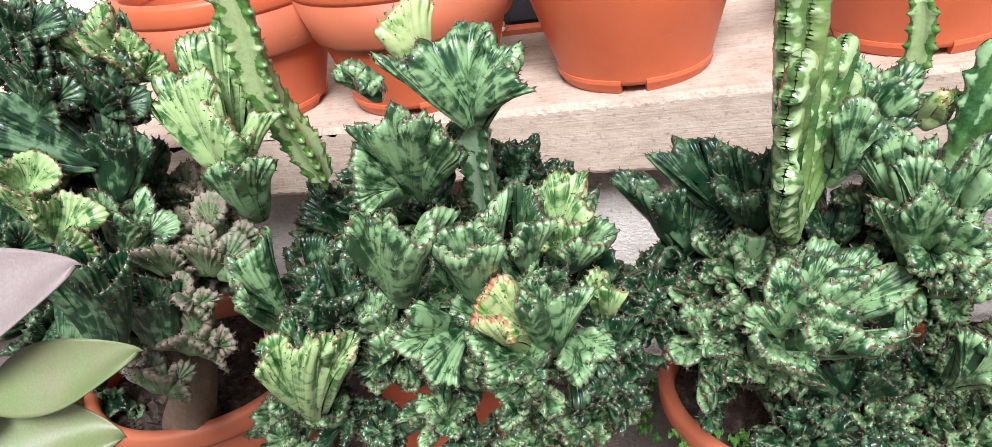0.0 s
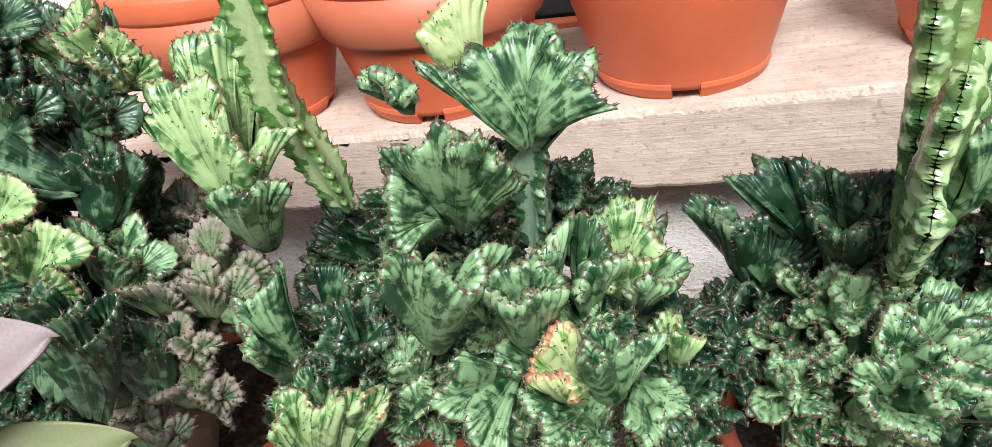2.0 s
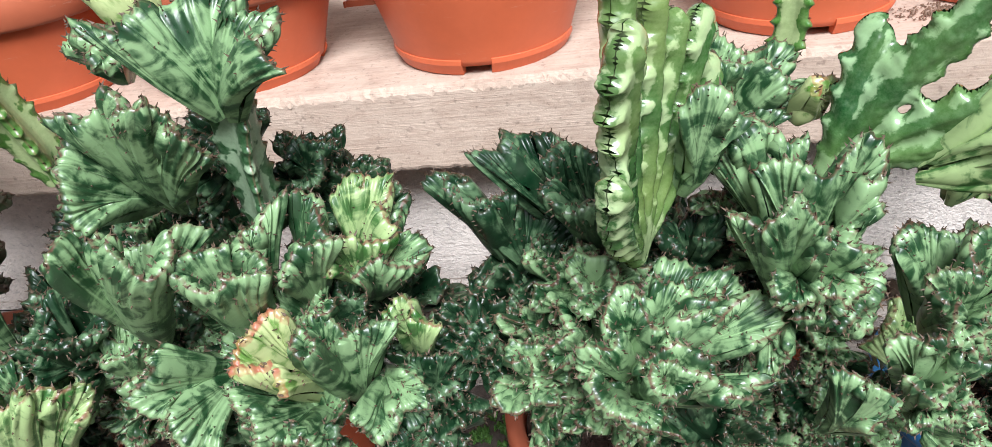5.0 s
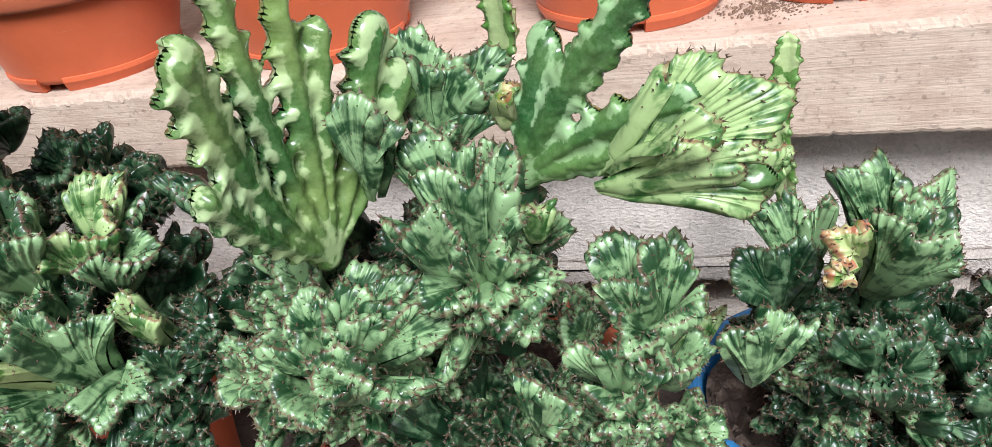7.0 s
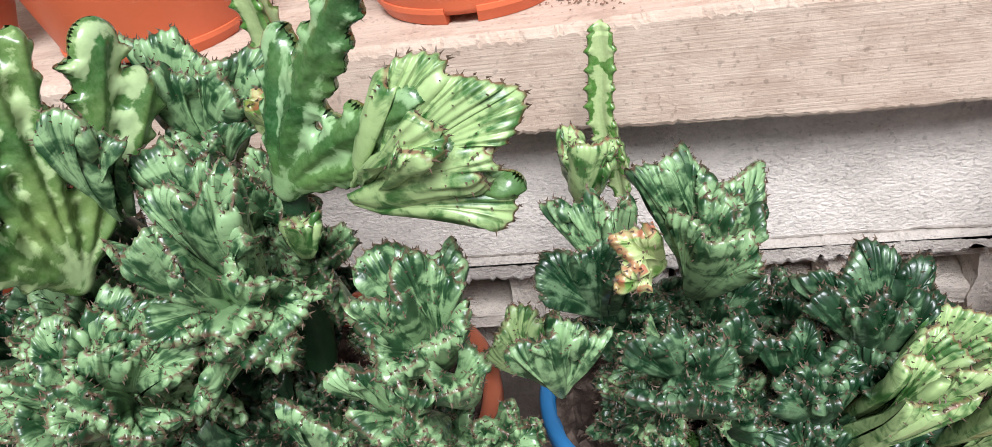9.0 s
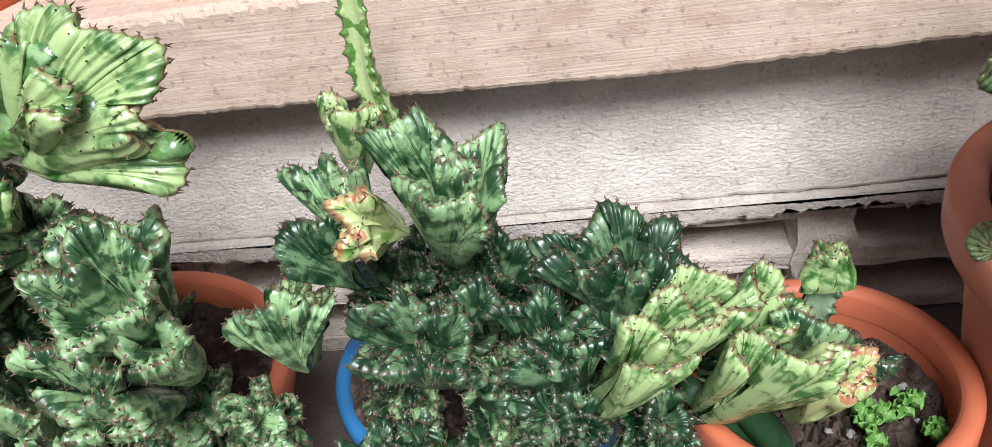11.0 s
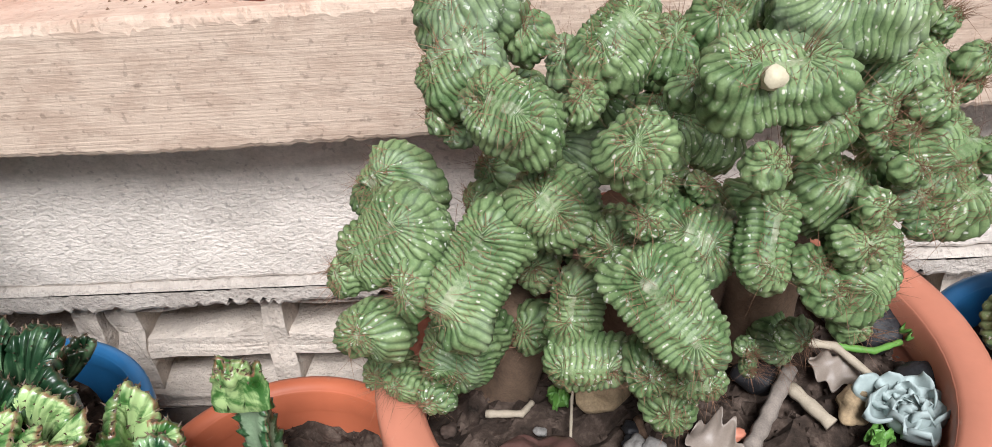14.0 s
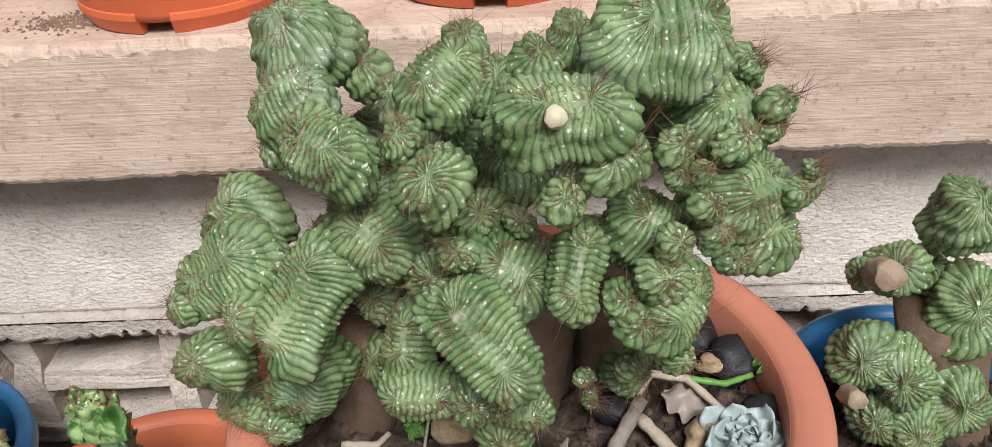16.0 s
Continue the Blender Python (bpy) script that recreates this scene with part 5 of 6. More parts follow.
stump(antler_plant, (0.325, 0.635, 0.640), (0.362, 0.606, 0.818), 0.016, 0.008, GREEN_STEM)
rosette_head(antler_plant, (0.343, 0.615, 0.745), (-0.05, -0.75, 0.66), 0.052, 7, MID, DARK, np.random.default_rng(77))
rosette_head(antler_plant, (0.318, 0.610, 0.795), (-0.10, -0.80, 0.60), 0.040, 7, MID, MID, np.random.default_rng(78))
antler(antler_plant, (0.362, 0.600, 0.822), (0.0, 0.0, 1.0), (0.150, -0.055, 0.0), [((0.386, 0.604, 0.916), 0.011, 0.013, 0.05), ((0.423, 0.572, 0.925), 0.011, 0.011, 0.06), ((0.463, 0.557, 0.981), 0.012, 0.011, 0.04), ((0.467, 0.553, 0.893), 0.012, 0.014, 0.05), ((0.485, 0.548, 0.868), 0.013, 0.012, 0.03), ((0.514, 0.556, 0.836), 0.011, 0.010, 0.10)], PALM, label="wide antler of webbed toothed fingers")
blue_plant = thing("crested_euphorbia", (0.630, 0.615, 0.528), "dark crested euphorbia with one upright toothed stick", "succulent", "crested euphorbias")
ribbon(blue_plant, (0.636, 0.695, 0.652), [(0.587, 0.661, 0.768), (0.600, 0.676, 0.778), (0.621, 0.682, 0.775), (0.641, 0.679, 0.764), (0.639, 0.666, 0.754), (0.631, 0.652, 0.751), (0.644, 0.654, 0.748), (0.661, 0.655, 0.753), (0.652, 0.667, 0.756), (0.660, 0.681, 0.760), (0.675, 0.683, 0.752), (0.683, 0.671, 0.735), (0.678, 0.657, 0.720)], MID)
ribbon(blue_plant, (0.625, 0.690, 0.645), [(0.606, 0.628, 0.752), (0.619, 0.624, 0.758), (0.634, 0.617, 0.756), (0.648, 0.613, 0.750), (0.661, 0.615, 0.735), (0.674, 0.621, 0.723)], MID)
ribbon(blue_plant, (0.600, 0.656, 0.700), [(0.599, 0.611, 0.771), (0.586, 0.609, 0.769), (0.577, 0.606, 0.760), (0.578, 0.604, 0.746), (0.573, 0.599, 0.734), (0.584, 0.599, 0.717)], BLUSH)
ribbon(blue_plant, (0.570, 0.680, 0.662), [(0.516, 0.673, 0.743), (0.531, 0.674, 0.754), (0.552, 0.667, 0.751), (0.570, 0.660, 0.748), (0.582, 0.643, 0.764)], MID)
ribbon(blue_plant, (0.539, 0.791, 0.673), [(0.525, 0.771, 0.741), (0.538, 0.771, 0.755), (0.550, 0.764, 0.747), (0.567, 0.765, 0.738), (0.564, 0.766, 0.717)], LIGHT)
ribbon(blue_plant, (0.553, 0.679, 0.634), [(0.502, 0.638, 0.681), (0.508, 0.647, 0.703), (0.529, 0.657, 0.715), (0.553, 0.650, 0.725), (0.571, 0.643, 0.717), (0.573, 0.635, 0.701)], DARK)
ribbon(blue_plant, (0.474, 0.721, 0.534), [(0.447, 0.695, 0.575), (0.456, 0.700, 0.604), (0.480, 0.710, 0.616), (0.499, 0.712, 0.614), (0.510, 0.713, 0.608)], LIGHT)
ribbon(blue_plant, (0.521, 0.603, 0.624), [(0.496, 0.563, 0.691), (0.506, 0.568, 0.707), (0.527, 0.574, 0.711), (0.547, 0.581, 0.709), (0.556, 0.577, 0.694)], MID)
ribbon(blue_plant, (0.619, 0.621, 0.611), [(0.576, 0.571, 0.681), (0.580, 0.575, 0.697), (0.596, 0.581, 0.696), (0.613, 0.587, 0.688), (0.629, 0.585, 0.681), (0.650, 0.587, 0.671), (0.653, 0.579, 0.655), (0.639, 0.569, 0.649), (0.614, 0.562, 0.659), (0.598, 0.560, 0.673)], DARK)
ribbon(blue_plant, (0.622, 0.604, 0.607), [(0.576, 0.554, 0.658), (0.593, 0.557, 0.665), (0.609, 0.552, 0.657), (0.629, 0.557, 0.653), (0.647, 0.565, 0.652), (0.653, 0.561, 0.637)], DARK)
ribbon(blue_plant, (0.649, 0.641, 0.610), [(0.614, 0.601, 0.666), (0.622, 0.606, 0.679), (0.644, 0.613, 0.677), (0.662, 0.610, 0.671), (0.662, 0.601, 0.662)], DARK)
ribbon(blue_plant, (0.697, 0.638, 0.577), [(0.661, 0.606, 0.658), (0.675, 0.611, 0.663), (0.698, 0.618, 0.661), (0.714, 0.615, 0.650), (0.725, 0.612, 0.640), (0.717, 0.603, 0.631), (0.693, 0.592, 0.638), (0.671, 0.589, 0.649)], DARK)
ribbon(blue_plant, (0.759, 0.661, 0.601), [(0.693, 0.626, 0.689), (0.703, 0.631, 0.699), (0.723, 0.646, 0.699), (0.747, 0.657, 0.698), (0.772, 0.664, 0.692), (0.792, 0.662, 0.677), (0.801, 0.650, 0.663), (0.809, 0.637, 0.657)], DARK)
ribbon(blue_plant, (0.757, 0.652, 0.600), [(0.694, 0.612, 0.689), (0.711, 0.609, 0.696), (0.726, 0.602, 0.695), (0.740, 0.608, 0.695), (0.754, 0.609, 0.686), (0.778, 0.620, 0.680), (0.803, 0.628, 0.663)], DARK)
ribbon(blue_plant, (0.709, 0.621, 0.576), [(0.660, 0.571, 0.639), (0.678, 0.577, 0.642), (0.699, 0.579, 0.639), (0.717, 0.581, 0.629), (0.728, 0.595, 0.632), (0.739, 0.605, 0.640)], DARK)
ribbon(blue_plant, (0.751, 0.634, 0.575), [(0.723, 0.612, 0.647), (0.743, 0.609, 0.650), (0.766, 0.612, 0.640), (0.779, 0.609, 0.626), (0.759, 0.594, 0.624), (0.736, 0.591, 0.635)], DARK)
thicket(blue_plant, (0.556, 0.588, 0.627), (0.170, 0.006, -0.022), (-0.009, -0.067, -0.086), 14, 0.039, DARK, 3604, other=MID)
thicket(blue_plant, (0.675, 0.575, 0.596), (0.120, 0.004, -0.015), (-0.006, -0.050, -0.064), 7, 0.035, DARK, 4267)
thicket(blue_plant, (0.556, 0.700, 0.650), (0.200, -0.009, -0.022), (-0.012, -0.085, -0.110), 18, 0.045, DARK, 3470)
thicket(blue_plant, (0.560, 0.630, 0.655), (0.180, -0.008, -0.020), (-0.010, -0.060, -0.080), 11, 0.033, DARK, 3966, other=MID)
finger(blue_plant, (0.577, 0.800, 0.670), (0.566, 0.790, 0.838), radius=.017, skin=STICK_YELLOW, bow=-.03, taper=.1)
small_plant = thing("crested_euphorbia", (0.84, 0.62, 0.475), "small pale crested euphorbia with red edges", "succulent", "crested euphorbias")
ribbon(small_plant, (0.738, 0.636, 0.542), [(0.757, 0.561, 0.664), (0.762, 0.571, 0.667), (0.784, 0.565, 0.674), (0.800, 0.556, 0.673), (0.813, 0.561, 0.672), (0.817, 0.576, 0.673), (0.831, 0.592, 0.668), (0.838, 0.602, 0.673)], LIGHT)
ribbon(small_plant, (0.771, 0.653, 0.583), [(0.786, 0.612, 0.663), (0.795, 0.616, 0.670), (0.813, 0.617, 0.671), (0.831, 0.612, 0.665), (0.835, 0.603, 0.658)], LIGHT)
ribbon(small_plant, (0.740, 0.635, 0.558), [(0.771, 0.597, 0.655), (0.784, 0.602, 0.662), (0.804, 0.586, 0.667), (0.809, 0.597, 0.665)], LIGHT)
ribbon(small_plant, (0.820, 0.667, 0.549), [(0.821, 0.600, 0.626), (0.829, 0.609, 0.640), (0.841, 0.623, 0.656), (0.859, 0.629, 0.653), (0.874, 0.626, 0.634), (0.871, 0.616, 0.629), (0.850, 0.605, 0.631)], LIGHT)
ribbon(small_plant, (0.808, 0.629, 0.516), [(0.820, 0.558, 0.641), (0.824, 0.566, 0.650), (0.848, 0.563, 0.655), (0.857, 0.554, 0.650), (0.872, 0.552, 0.643), (0.887, 0.555, 0.641), (0.886, 0.551, 0.624)], LIGHT)
ribbon(small_plant, (0.870, 0.629, 0.528), [(0.878, 0.576, 0.626), (0.892, 0.581, 0.628), (0.908, 0.580, 0.620), (0.908, 0.573, 0.603)], BLUSH)
ribbon(small_plant, (0.864, 0.648, 0.542), [(0.858, 0.605, 0.631), (0.870, 0.610, 0.634), (0.887, 0.611, 0.630), (0.903, 0.612, 0.623), (0.914, 0.613, 0.609)], MID)
ribbon(small_plant, (0.899, 0.662, 0.502), [(0.899, 0.614, 0.596), (0.916, 0.614, 0.595), (0.932, 0.615, 0.583), (0.946, 0.611, 0.578)], DARK)
ribbon(small_plant, (0.871, 0.625, 0.519), [(0.879, 0.567, 0.604), (0.895, 0.567, 0.610), (0.908, 0.568, 0.602)], BLUSH)
ribbon(small_plant, (0.714, 0.627, 0.525), [(0.756, 0.547, 0.651), (0.764, 0.557, 0.651), (0.780, 0.557, 0.649), (0.799, 0.547, 0.648)], LIGHT)
ribbon(small_plant, (0.690, 0.643, 0.576), [(0.703, 0.598, 0.634), (0.712, 0.607, 0.648), (0.726, 0.612, 0.645), (0.739, 0.608, 0.639)], DARK)
stump(small_plant, (0.870, 0.635, 0.465), (0.835, 0.620, 0.545), 0.016, 0.012, GREEN_STEM)
stump(small_plant, (0.865, 0.640, 0.465), (0.795, 0.620, 0.560), 0.014, 0.010, GREEN_STEM)
rosette_head(small_plant, (0.796, 0.676, 0.523), (0.110, -0.634, 0.805), 0.046, 7, DARK, MID, np.random.default_rng(1080))
rosette_head(small_plant, (0.738, 0.663, 0.509), (0.110, -0.634, 0.805), 0.041, 6, MID, DARK, np.random.default_rng(1010))
stub_plant = thing("euphorbia_offset", (0.89, 0.67, 0.475), "short upright euphorbia stub with a pale crown", "succulent")
finger(stub_plant, (0.899, 0.682, 0.521), (0.905, 0.675, 0.616), radius=.018, skin=STICK_DARK, taper=0, bow=.02)
crest(stub_plant, (0.905, 0.661, 0.609), (0.905, 0.672, 0.649), 50, LIGHT, foot=.5, thick=.02, amp=.05)
big_cactus = thing("monstrose_cactus", (1.20, 0.70, 0.60), "large lumpy monstrose cactus with ribbed green lobes", "cactus", "monstrose cacti")
lobe(big_cactus, (1.077, 0.689, 0.871), (-0.279, -0.497, 0.822), 0.0289, 0.0000, (0.998, -0.009, -0.058))
lobe(big_cactus, (1.110, 0.694, 0.852), (-0.248, -0.484, 0.839), 0.0140, 0.0000, (0.998, -0.009, -0.058))
lobe(big_cactus, (1.075, 0.655, 0.852), (-0.295, -0.572, 0.765), 0.0180, 0.0193, (0.956, 0.185, 0.227))
lobe(big_cactus, (1.100, 0.606, 0.848), (-0.209, -0.665, 0.717), 0.0202, 0.0175, (0.838, -0.291, -0.461))
lobe(big_cactus, (1.062, 0.652, 0.829), (-0.355, -0.592, 0.723), 0.0090, 0.0000, (0.998, -0.009, -0.058))
lobe(big_cactus, (1.071, 0.654, 0.818), (-0.355, -0.606, 0.712), 0.0094, 0.0000, (0.998, -0.009, -0.058))
lobe(big_cactus, (1.166, 0.683, 0.871), (-0.054, -0.494, 0.868), 0.0157, 0.0000, (0.998, -0.009, -0.058))
lobe(big_cactus, (1.154, 0.656, 0.859), (-0.091, -0.575, 0.813), 0.0179, 0.0191, (0.743, 0.394, 0.541))
lobe(big_cactus, (1.129, 0.664, 0.849), (-0.182, -0.561, 0.808), 0.0140, 0.0000, (0.998, -0.009, -0.058))
lobe(big_cactus, (1.134, 0.613, 0.850), (-0.135, -0.659, 0.740), 0.0126, 0.0000, (0.998, -0.009, -0.058))
lobe(big_cactus, (1.152, 0.565, 0.851), (-0.069, -0.724, 0.687), 0.0190, 0.0000, (0.998, -0.009, -0.058))
lobe(big_cactus, (1.029, 0.684, 0.767), (-0.499, -0.598, 0.627), 0.0240, 0.0111, (0.956, 0.185, 0.227))
lobe(big_cactus, (1.032, 0.633, 0.763), (-0.432, -0.696, 0.573), 0.0221, 0.0273, (0.927, 0.231, 0.296))
lobe(big_cactus, (1.004, 0.629, 0.745), (-0.475, -0.699, 0.535), 0.0133, 0.0000, (0.998, -0.009, -0.058))
lobe(big_cactus, (1.044, 0.606, 0.751), (-0.393, -0.753, 0.528), 0.0155, 0.0000, (0.998, -0.009, -0.058))
lobe(big_cactus, (1.017, 0.616, 0.714), (-0.450, -0.762, 0.466), 0.0204, 0.0000, (0.998, -0.009, -0.058))
lobe(big_cactus, (1.079, 0.604, 0.762), (-0.319, -0.773, 0.548), 0.0224, 0.0387, (0.545, 0.486, 0.684))
lobe(big_cactus, (1.066, 0.630, 0.687), (-0.414, -0.827, 0.381), 0.0231, 0.0147, (0.545, 0.486, 0.684))
lobe(big_cactus, (1.014, 0.650, 0.649), (-0.515, -0.783, 0.348), 0.0178, 0.0000, (0.998, -0.009, -0.058))
lobe(big_cactus, (1.025, 0.627, 0.661), (-0.472, -0.807, 0.354), 0.0128, 0.0000, (0.998, -0.009, -0.058))
lobe(big_cactus, (1.045, 0.617, 0.659), (-0.429, -0.840, 0.332), 0.0134, 0.0000, (0.998, -0.009, -0.058))
lobe(big_cactus, (1.119, 0.611, 0.794), (-0.216, -0.746, 0.630), 0.0204, 0.0094, (0.731, -0.371, -0.573))
lobe(big_cactus, (1.079, 0.680, 0.754), (-0.483, -0.643, 0.594), 0.0135, 0.0000, (0.998, -0.009, -0.058))
lobe(big_cactus, (1.090, 0.702, 0.763), (-0.492, -0.571, 0.657), 0.0173, 0.0000, (0.998, -0.009, -0.058))
lobe(big_cactus, (1.110, 0.643, 0.734), (-0.353, -0.802, 0.483), 0.0153, 0.0000, (0.998, -0.009, -0.058))
lobe(big_cactus, (1.147, 0.602, 0.776), (-0.132, -0.806, 0.577), 0.0185, 0.0000, (0.998, -0.009, -0.058))
lobe(big_cactus, (1.160, 0.580, 0.805), (-0.072, -0.779, 0.623), 0.0099, 0.0000, (0.998, -0.009, -0.058))
lobe(big_cactus, (1.172, 0.618, 0.802), (-0.044, -0.746, 0.664), 0.0143, 0.0000, (0.998, -0.009, -0.058))
lobe(big_cactus, (1.191, 0.605, 0.806), (0.025, -0.757, 0.653), 0.0091, 0.0000, (0.998, -0.009, -0.058))
lobe(big_cactus, (1.129, 0.614, 0.729), (-0.232, -0.863, 0.449), 0.0169, 0.0138, (0.225, 0.556, 0.800))
lobe(big_cactus, (1.105, 0.657, 0.679), (-0.411, -0.859, 0.306), 0.0158, 0.0000, (0.998, -0.009, -0.058))
lobe(big_cactus, (1.170, 0.569, 0.762), (-0.042, -0.854, 0.518), 0.0209, 0.0361, (0.601, -0.439, -0.667))
lobe(big_cactus, (1.161, 0.580, 0.768), (-0.076, -0.840, 0.537), 0.0138, 0.0000, (0.998, -0.009, -0.058))
lobe(big_cactus, (1.135, 0.595, 0.703), (-0.189, -0.910, 0.369), 0.0146, 0.0240, (0.999, 0.040, 0.014))
lobe(big_cactus, (1.165, 0.576, 0.714), (-0.066, -0.916, 0.396), 0.0168, 0.0000, (0.998, -0.009, -0.058))
lobe(big_cactus, (1.189, 0.581, 0.703), (0.012, -0.932, 0.361), 0.0150, 0.0101, (0.998, -0.009, -0.058))
lobe(big_cactus, (1.179, 0.594, 0.670), (-0.028, -0.961, 0.276), 0.0159, 0.0000, (0.998, -0.009, -0.058))
lobe(big_cactus, (1.187, 0.604, 0.777), (0.010, -0.814, 0.581), 0.0219, 0.0127, (0.838, -0.291, -0.461))
lobe(big_cactus, (1.217, 0.579, 0.792), (0.104, -0.799, 0.592), 0.0153, 0.0238, (0.225, 0.556, 0.800))
lobe(big_cactus, (1.210, 0.581, 0.874), (0.070, -0.679, 0.731), 0.0219, 0.0185, (0.992, 0.089, 0.086))
lobe(big_cactus, (1.234, 0.580, 0.851), (0.135, -0.706, 0.695), 0.0142, 0.0082, (0.848, 0.317, 0.425))
lobe(big_cactus, (1.209, 0.568, 0.839), (0.072, -0.738, 0.671), 0.0107, 0.0000, (0.998, -0.009, -0.058))
lobe(big_cactus, (1.262, 0.640, 0.882), (0.201, -0.584, 0.787), 0.0285, 0.0207, (0.999, 0.040, 0.014))
lobe(big_cactus, (1.223, 0.676, 0.872), (0.128, -0.517, 0.846), 0.0183, 0.0000, (0.998, -0.009, -0.058))
lobe(big_cactus, (1.203, 0.654, 0.871), (0.065, -0.564, 0.823), 0.0158, 0.0000, (0.998, -0.009, -0.058))
lobe(big_cactus, (1.182, 0.655, 0.858), (-0.004, -0.578, 0.816), 0.0161, 0.0000, (0.998, -0.009, -0.058))
lobe(big_cactus, (1.189, 0.624, 0.851), (0.021, -0.648, 0.762), 0.0136, 0.0000, (0.998, -0.009, -0.058))
lobe(big_cactus, (1.297, 0.652, 0.836), (0.326, -0.602, 0.729), 0.0239, 0.0161, (0.998, -0.009, -0.058))
lobe(big_cactus, (1.316, 0.676, 0.855), (0.364, -0.529, 0.767), 0.0135, 0.0000, (0.998, -0.009, -0.058))
lobe(big_cactus, (1.323, 0.634, 0.853), (0.347, -0.601, 0.720), 0.0097, 0.0000, (0.998, -0.009, -0.058))
lobe(big_cactus, (1.323, 0.634, 0.839), (0.362, -0.614, 0.701), 0.0085, 0.0000, (0.998, -0.009, -0.058))
lobe(big_cactus, (1.315, 0.652, 0.866), (0.335, -0.559, 0.758), 0.0078, 0.0000, (0.998, -0.009, -0.058))
lobe(big_cactus, (1.266, 0.600, 0.847), (0.220, -0.677, 0.702), 0.0117, 0.0000, (0.998, -0.009, -0.058))
lobe(big_cactus, (1.266, 0.592, 0.836), (0.226, -0.699, 0.678), 0.0066, 0.0000, (0.998, -0.009, -0.058))
lobe(big_cactus, (1.278, 0.594, 0.837), (0.250, -0.693, 0.676), 0.0078, 0.0000, (0.998, -0.009, -0.058))
lobe(big_cactus, (1.299, 0.616, 0.841), (0.303, -0.651, 0.696), 0.0116, 0.0000, (0.998, -0.009, -0.058))
lobe(big_cactus, (1.306, 0.625, 0.803), (0.348, -0.685, 0.640), 0.0249, 0.0127, (0.799, 0.357, 0.485))
lobe(big_cactus, (1.280, 0.586, 0.822), (0.256, -0.720, 0.645), 0.0098, 0.0000, (0.998, -0.009, -0.058))
lobe(big_cactus, (1.288, 0.598, 0.799), (0.299, -0.734, 0.609), 0.0125, 0.0000, (0.998, -0.009, -0.058))
lobe(big_cactus, (1.299, 0.598, 0.783), (0.334, -0.747, 0.575), 0.0110, 0.0000, (0.998, -0.009, -0.058))
lobe(big_cactus, (1.310, 0.622, 0.789), (0.300, -0.740, 0.600), 0.0240, 0.0120, (0.6, -0.1, -0.7))
lobe(big_cactus, (1.337, 0.616, 0.814), (0.387, -0.663, 0.640), 0.0091, 0.0113, (0.891, 0.275, 0.362))
lobe(big_cactus, (1.339, 0.615, 0.826), (0.380, -0.652, 0.657), 0.0063, 0.0000, (0.998, -0.009, -0.058))
lobe(big_cactus, (1.257, 0.612, 0.795), (0.241, -0.744, 0.623), 0.0197, 0.0158, (0.838, -0.291, -0.461))
lobe(big_cactus, (1.263, 0.576, 0.809), (0.220, -0.758, 0.615), 0.0098, 0.0000, (0.998, -0.009, -0.058))
lobe(big_cactus, (1.257, 0.574, 0.790), (0.208, -0.788, 0.579), 0.0133, 0.0000, (0.998, -0.009, -0.058))
lobe(big_cactus, (1.267, 0.585, 0.764), (0.248, -0.811, 0.530), 0.0209, 0.0156, (0.682, 0.428, 0.593))
lobe(big_cactus, (1.247, 0.571, 0.764), (0.192, -0.834, 0.517), 0.0116, 0.0000, (0.998, -0.009, -0.058))
lobe(big_cactus, (1.240, 0.579, 0.775), (0.175, -0.818, 0.548), 0.0103, 0.0000, (0.998, -0.009, -0.058))
lobe(big_cactus, (1.277, 0.604, 0.714), (0.321, -0.854, 0.408), 0.0101, 0.0000, (0.998, -0.009, -0.058))
lobe(big_cactus, (1.261, 0.637, 0.679), (0.338, -0.897, 0.284), 0.0111, 0.0000, (0.998, -0.009, -0.058))
lobe(big_cactus, (1.229, 0.625, 0.682), (0.200, -0.943, 0.266), 0.0066, 0.0000, (0.998, -0.009, -0.058))
lobe(big_cactus, (1.233, 0.626, 0.665), (0.206, -0.953, 0.223), 0.0068, 0.0000, (0.998, -0.009, -0.058))
lobe(big_cactus, (1.262, 0.675, 0.642), (0.389, -0.907, 0.161), 0.0186, 0.0000, (0.998, -0.009, -0.058))
lobe(big_cactus, (1.130, 0.731, 0.753), (-0.491, -0.482, 0.725), 0.0315, 0.0000, (0.998, -0.009, -0.058))
lobe(big_cactus, (1.191, 0.727, 0.770), (0.033, -0.413, 0.910), 0.0265, 0.0000, (0.998, -0.009, -0.058))
lobe(big_cactus, (1.255, 0.735, 0.697), (0.675, -0.651, 0.349), 0.0287, 0.0000, (0.998, -0.009, -0.058))
lobe(big_cactus, (1.160, 0.714, 0.690), (-0.401, -0.904, 0.150), 0.0280, 0.0000, (0.998, -0.009, -0.058))
lobe(big_cactus, (1.086, 0.713, 0.694), (-0.596, -0.688, 0.415), 0.0279, 0.0000, (0.998, -0.009, -0.058))
lobe(big_cactus, (1.267, 0.703, 0.806), (0.367, -0.513, 0.776), 0.0206, 0.0000, (0.998, -0.009, -0.058))
lobe(big_cactus, (1.148, 0.746, 0.786), (-0.293, -0.320, 0.901), 0.0247, 0.0000, (0.998, -0.009, -0.058))
lobe(big_cactus, (1.204, 0.744, 0.810), (0.109, -0.319, 0.941), 0.0240, 0.0000, (0.998, -0.009, -0.058))
lobe(big_cactus, (1.101, 0.744, 0.789), (-0.442, -0.386, 0.810), 0.0223, 0.0000, (0.998, -0.009, -0.058))
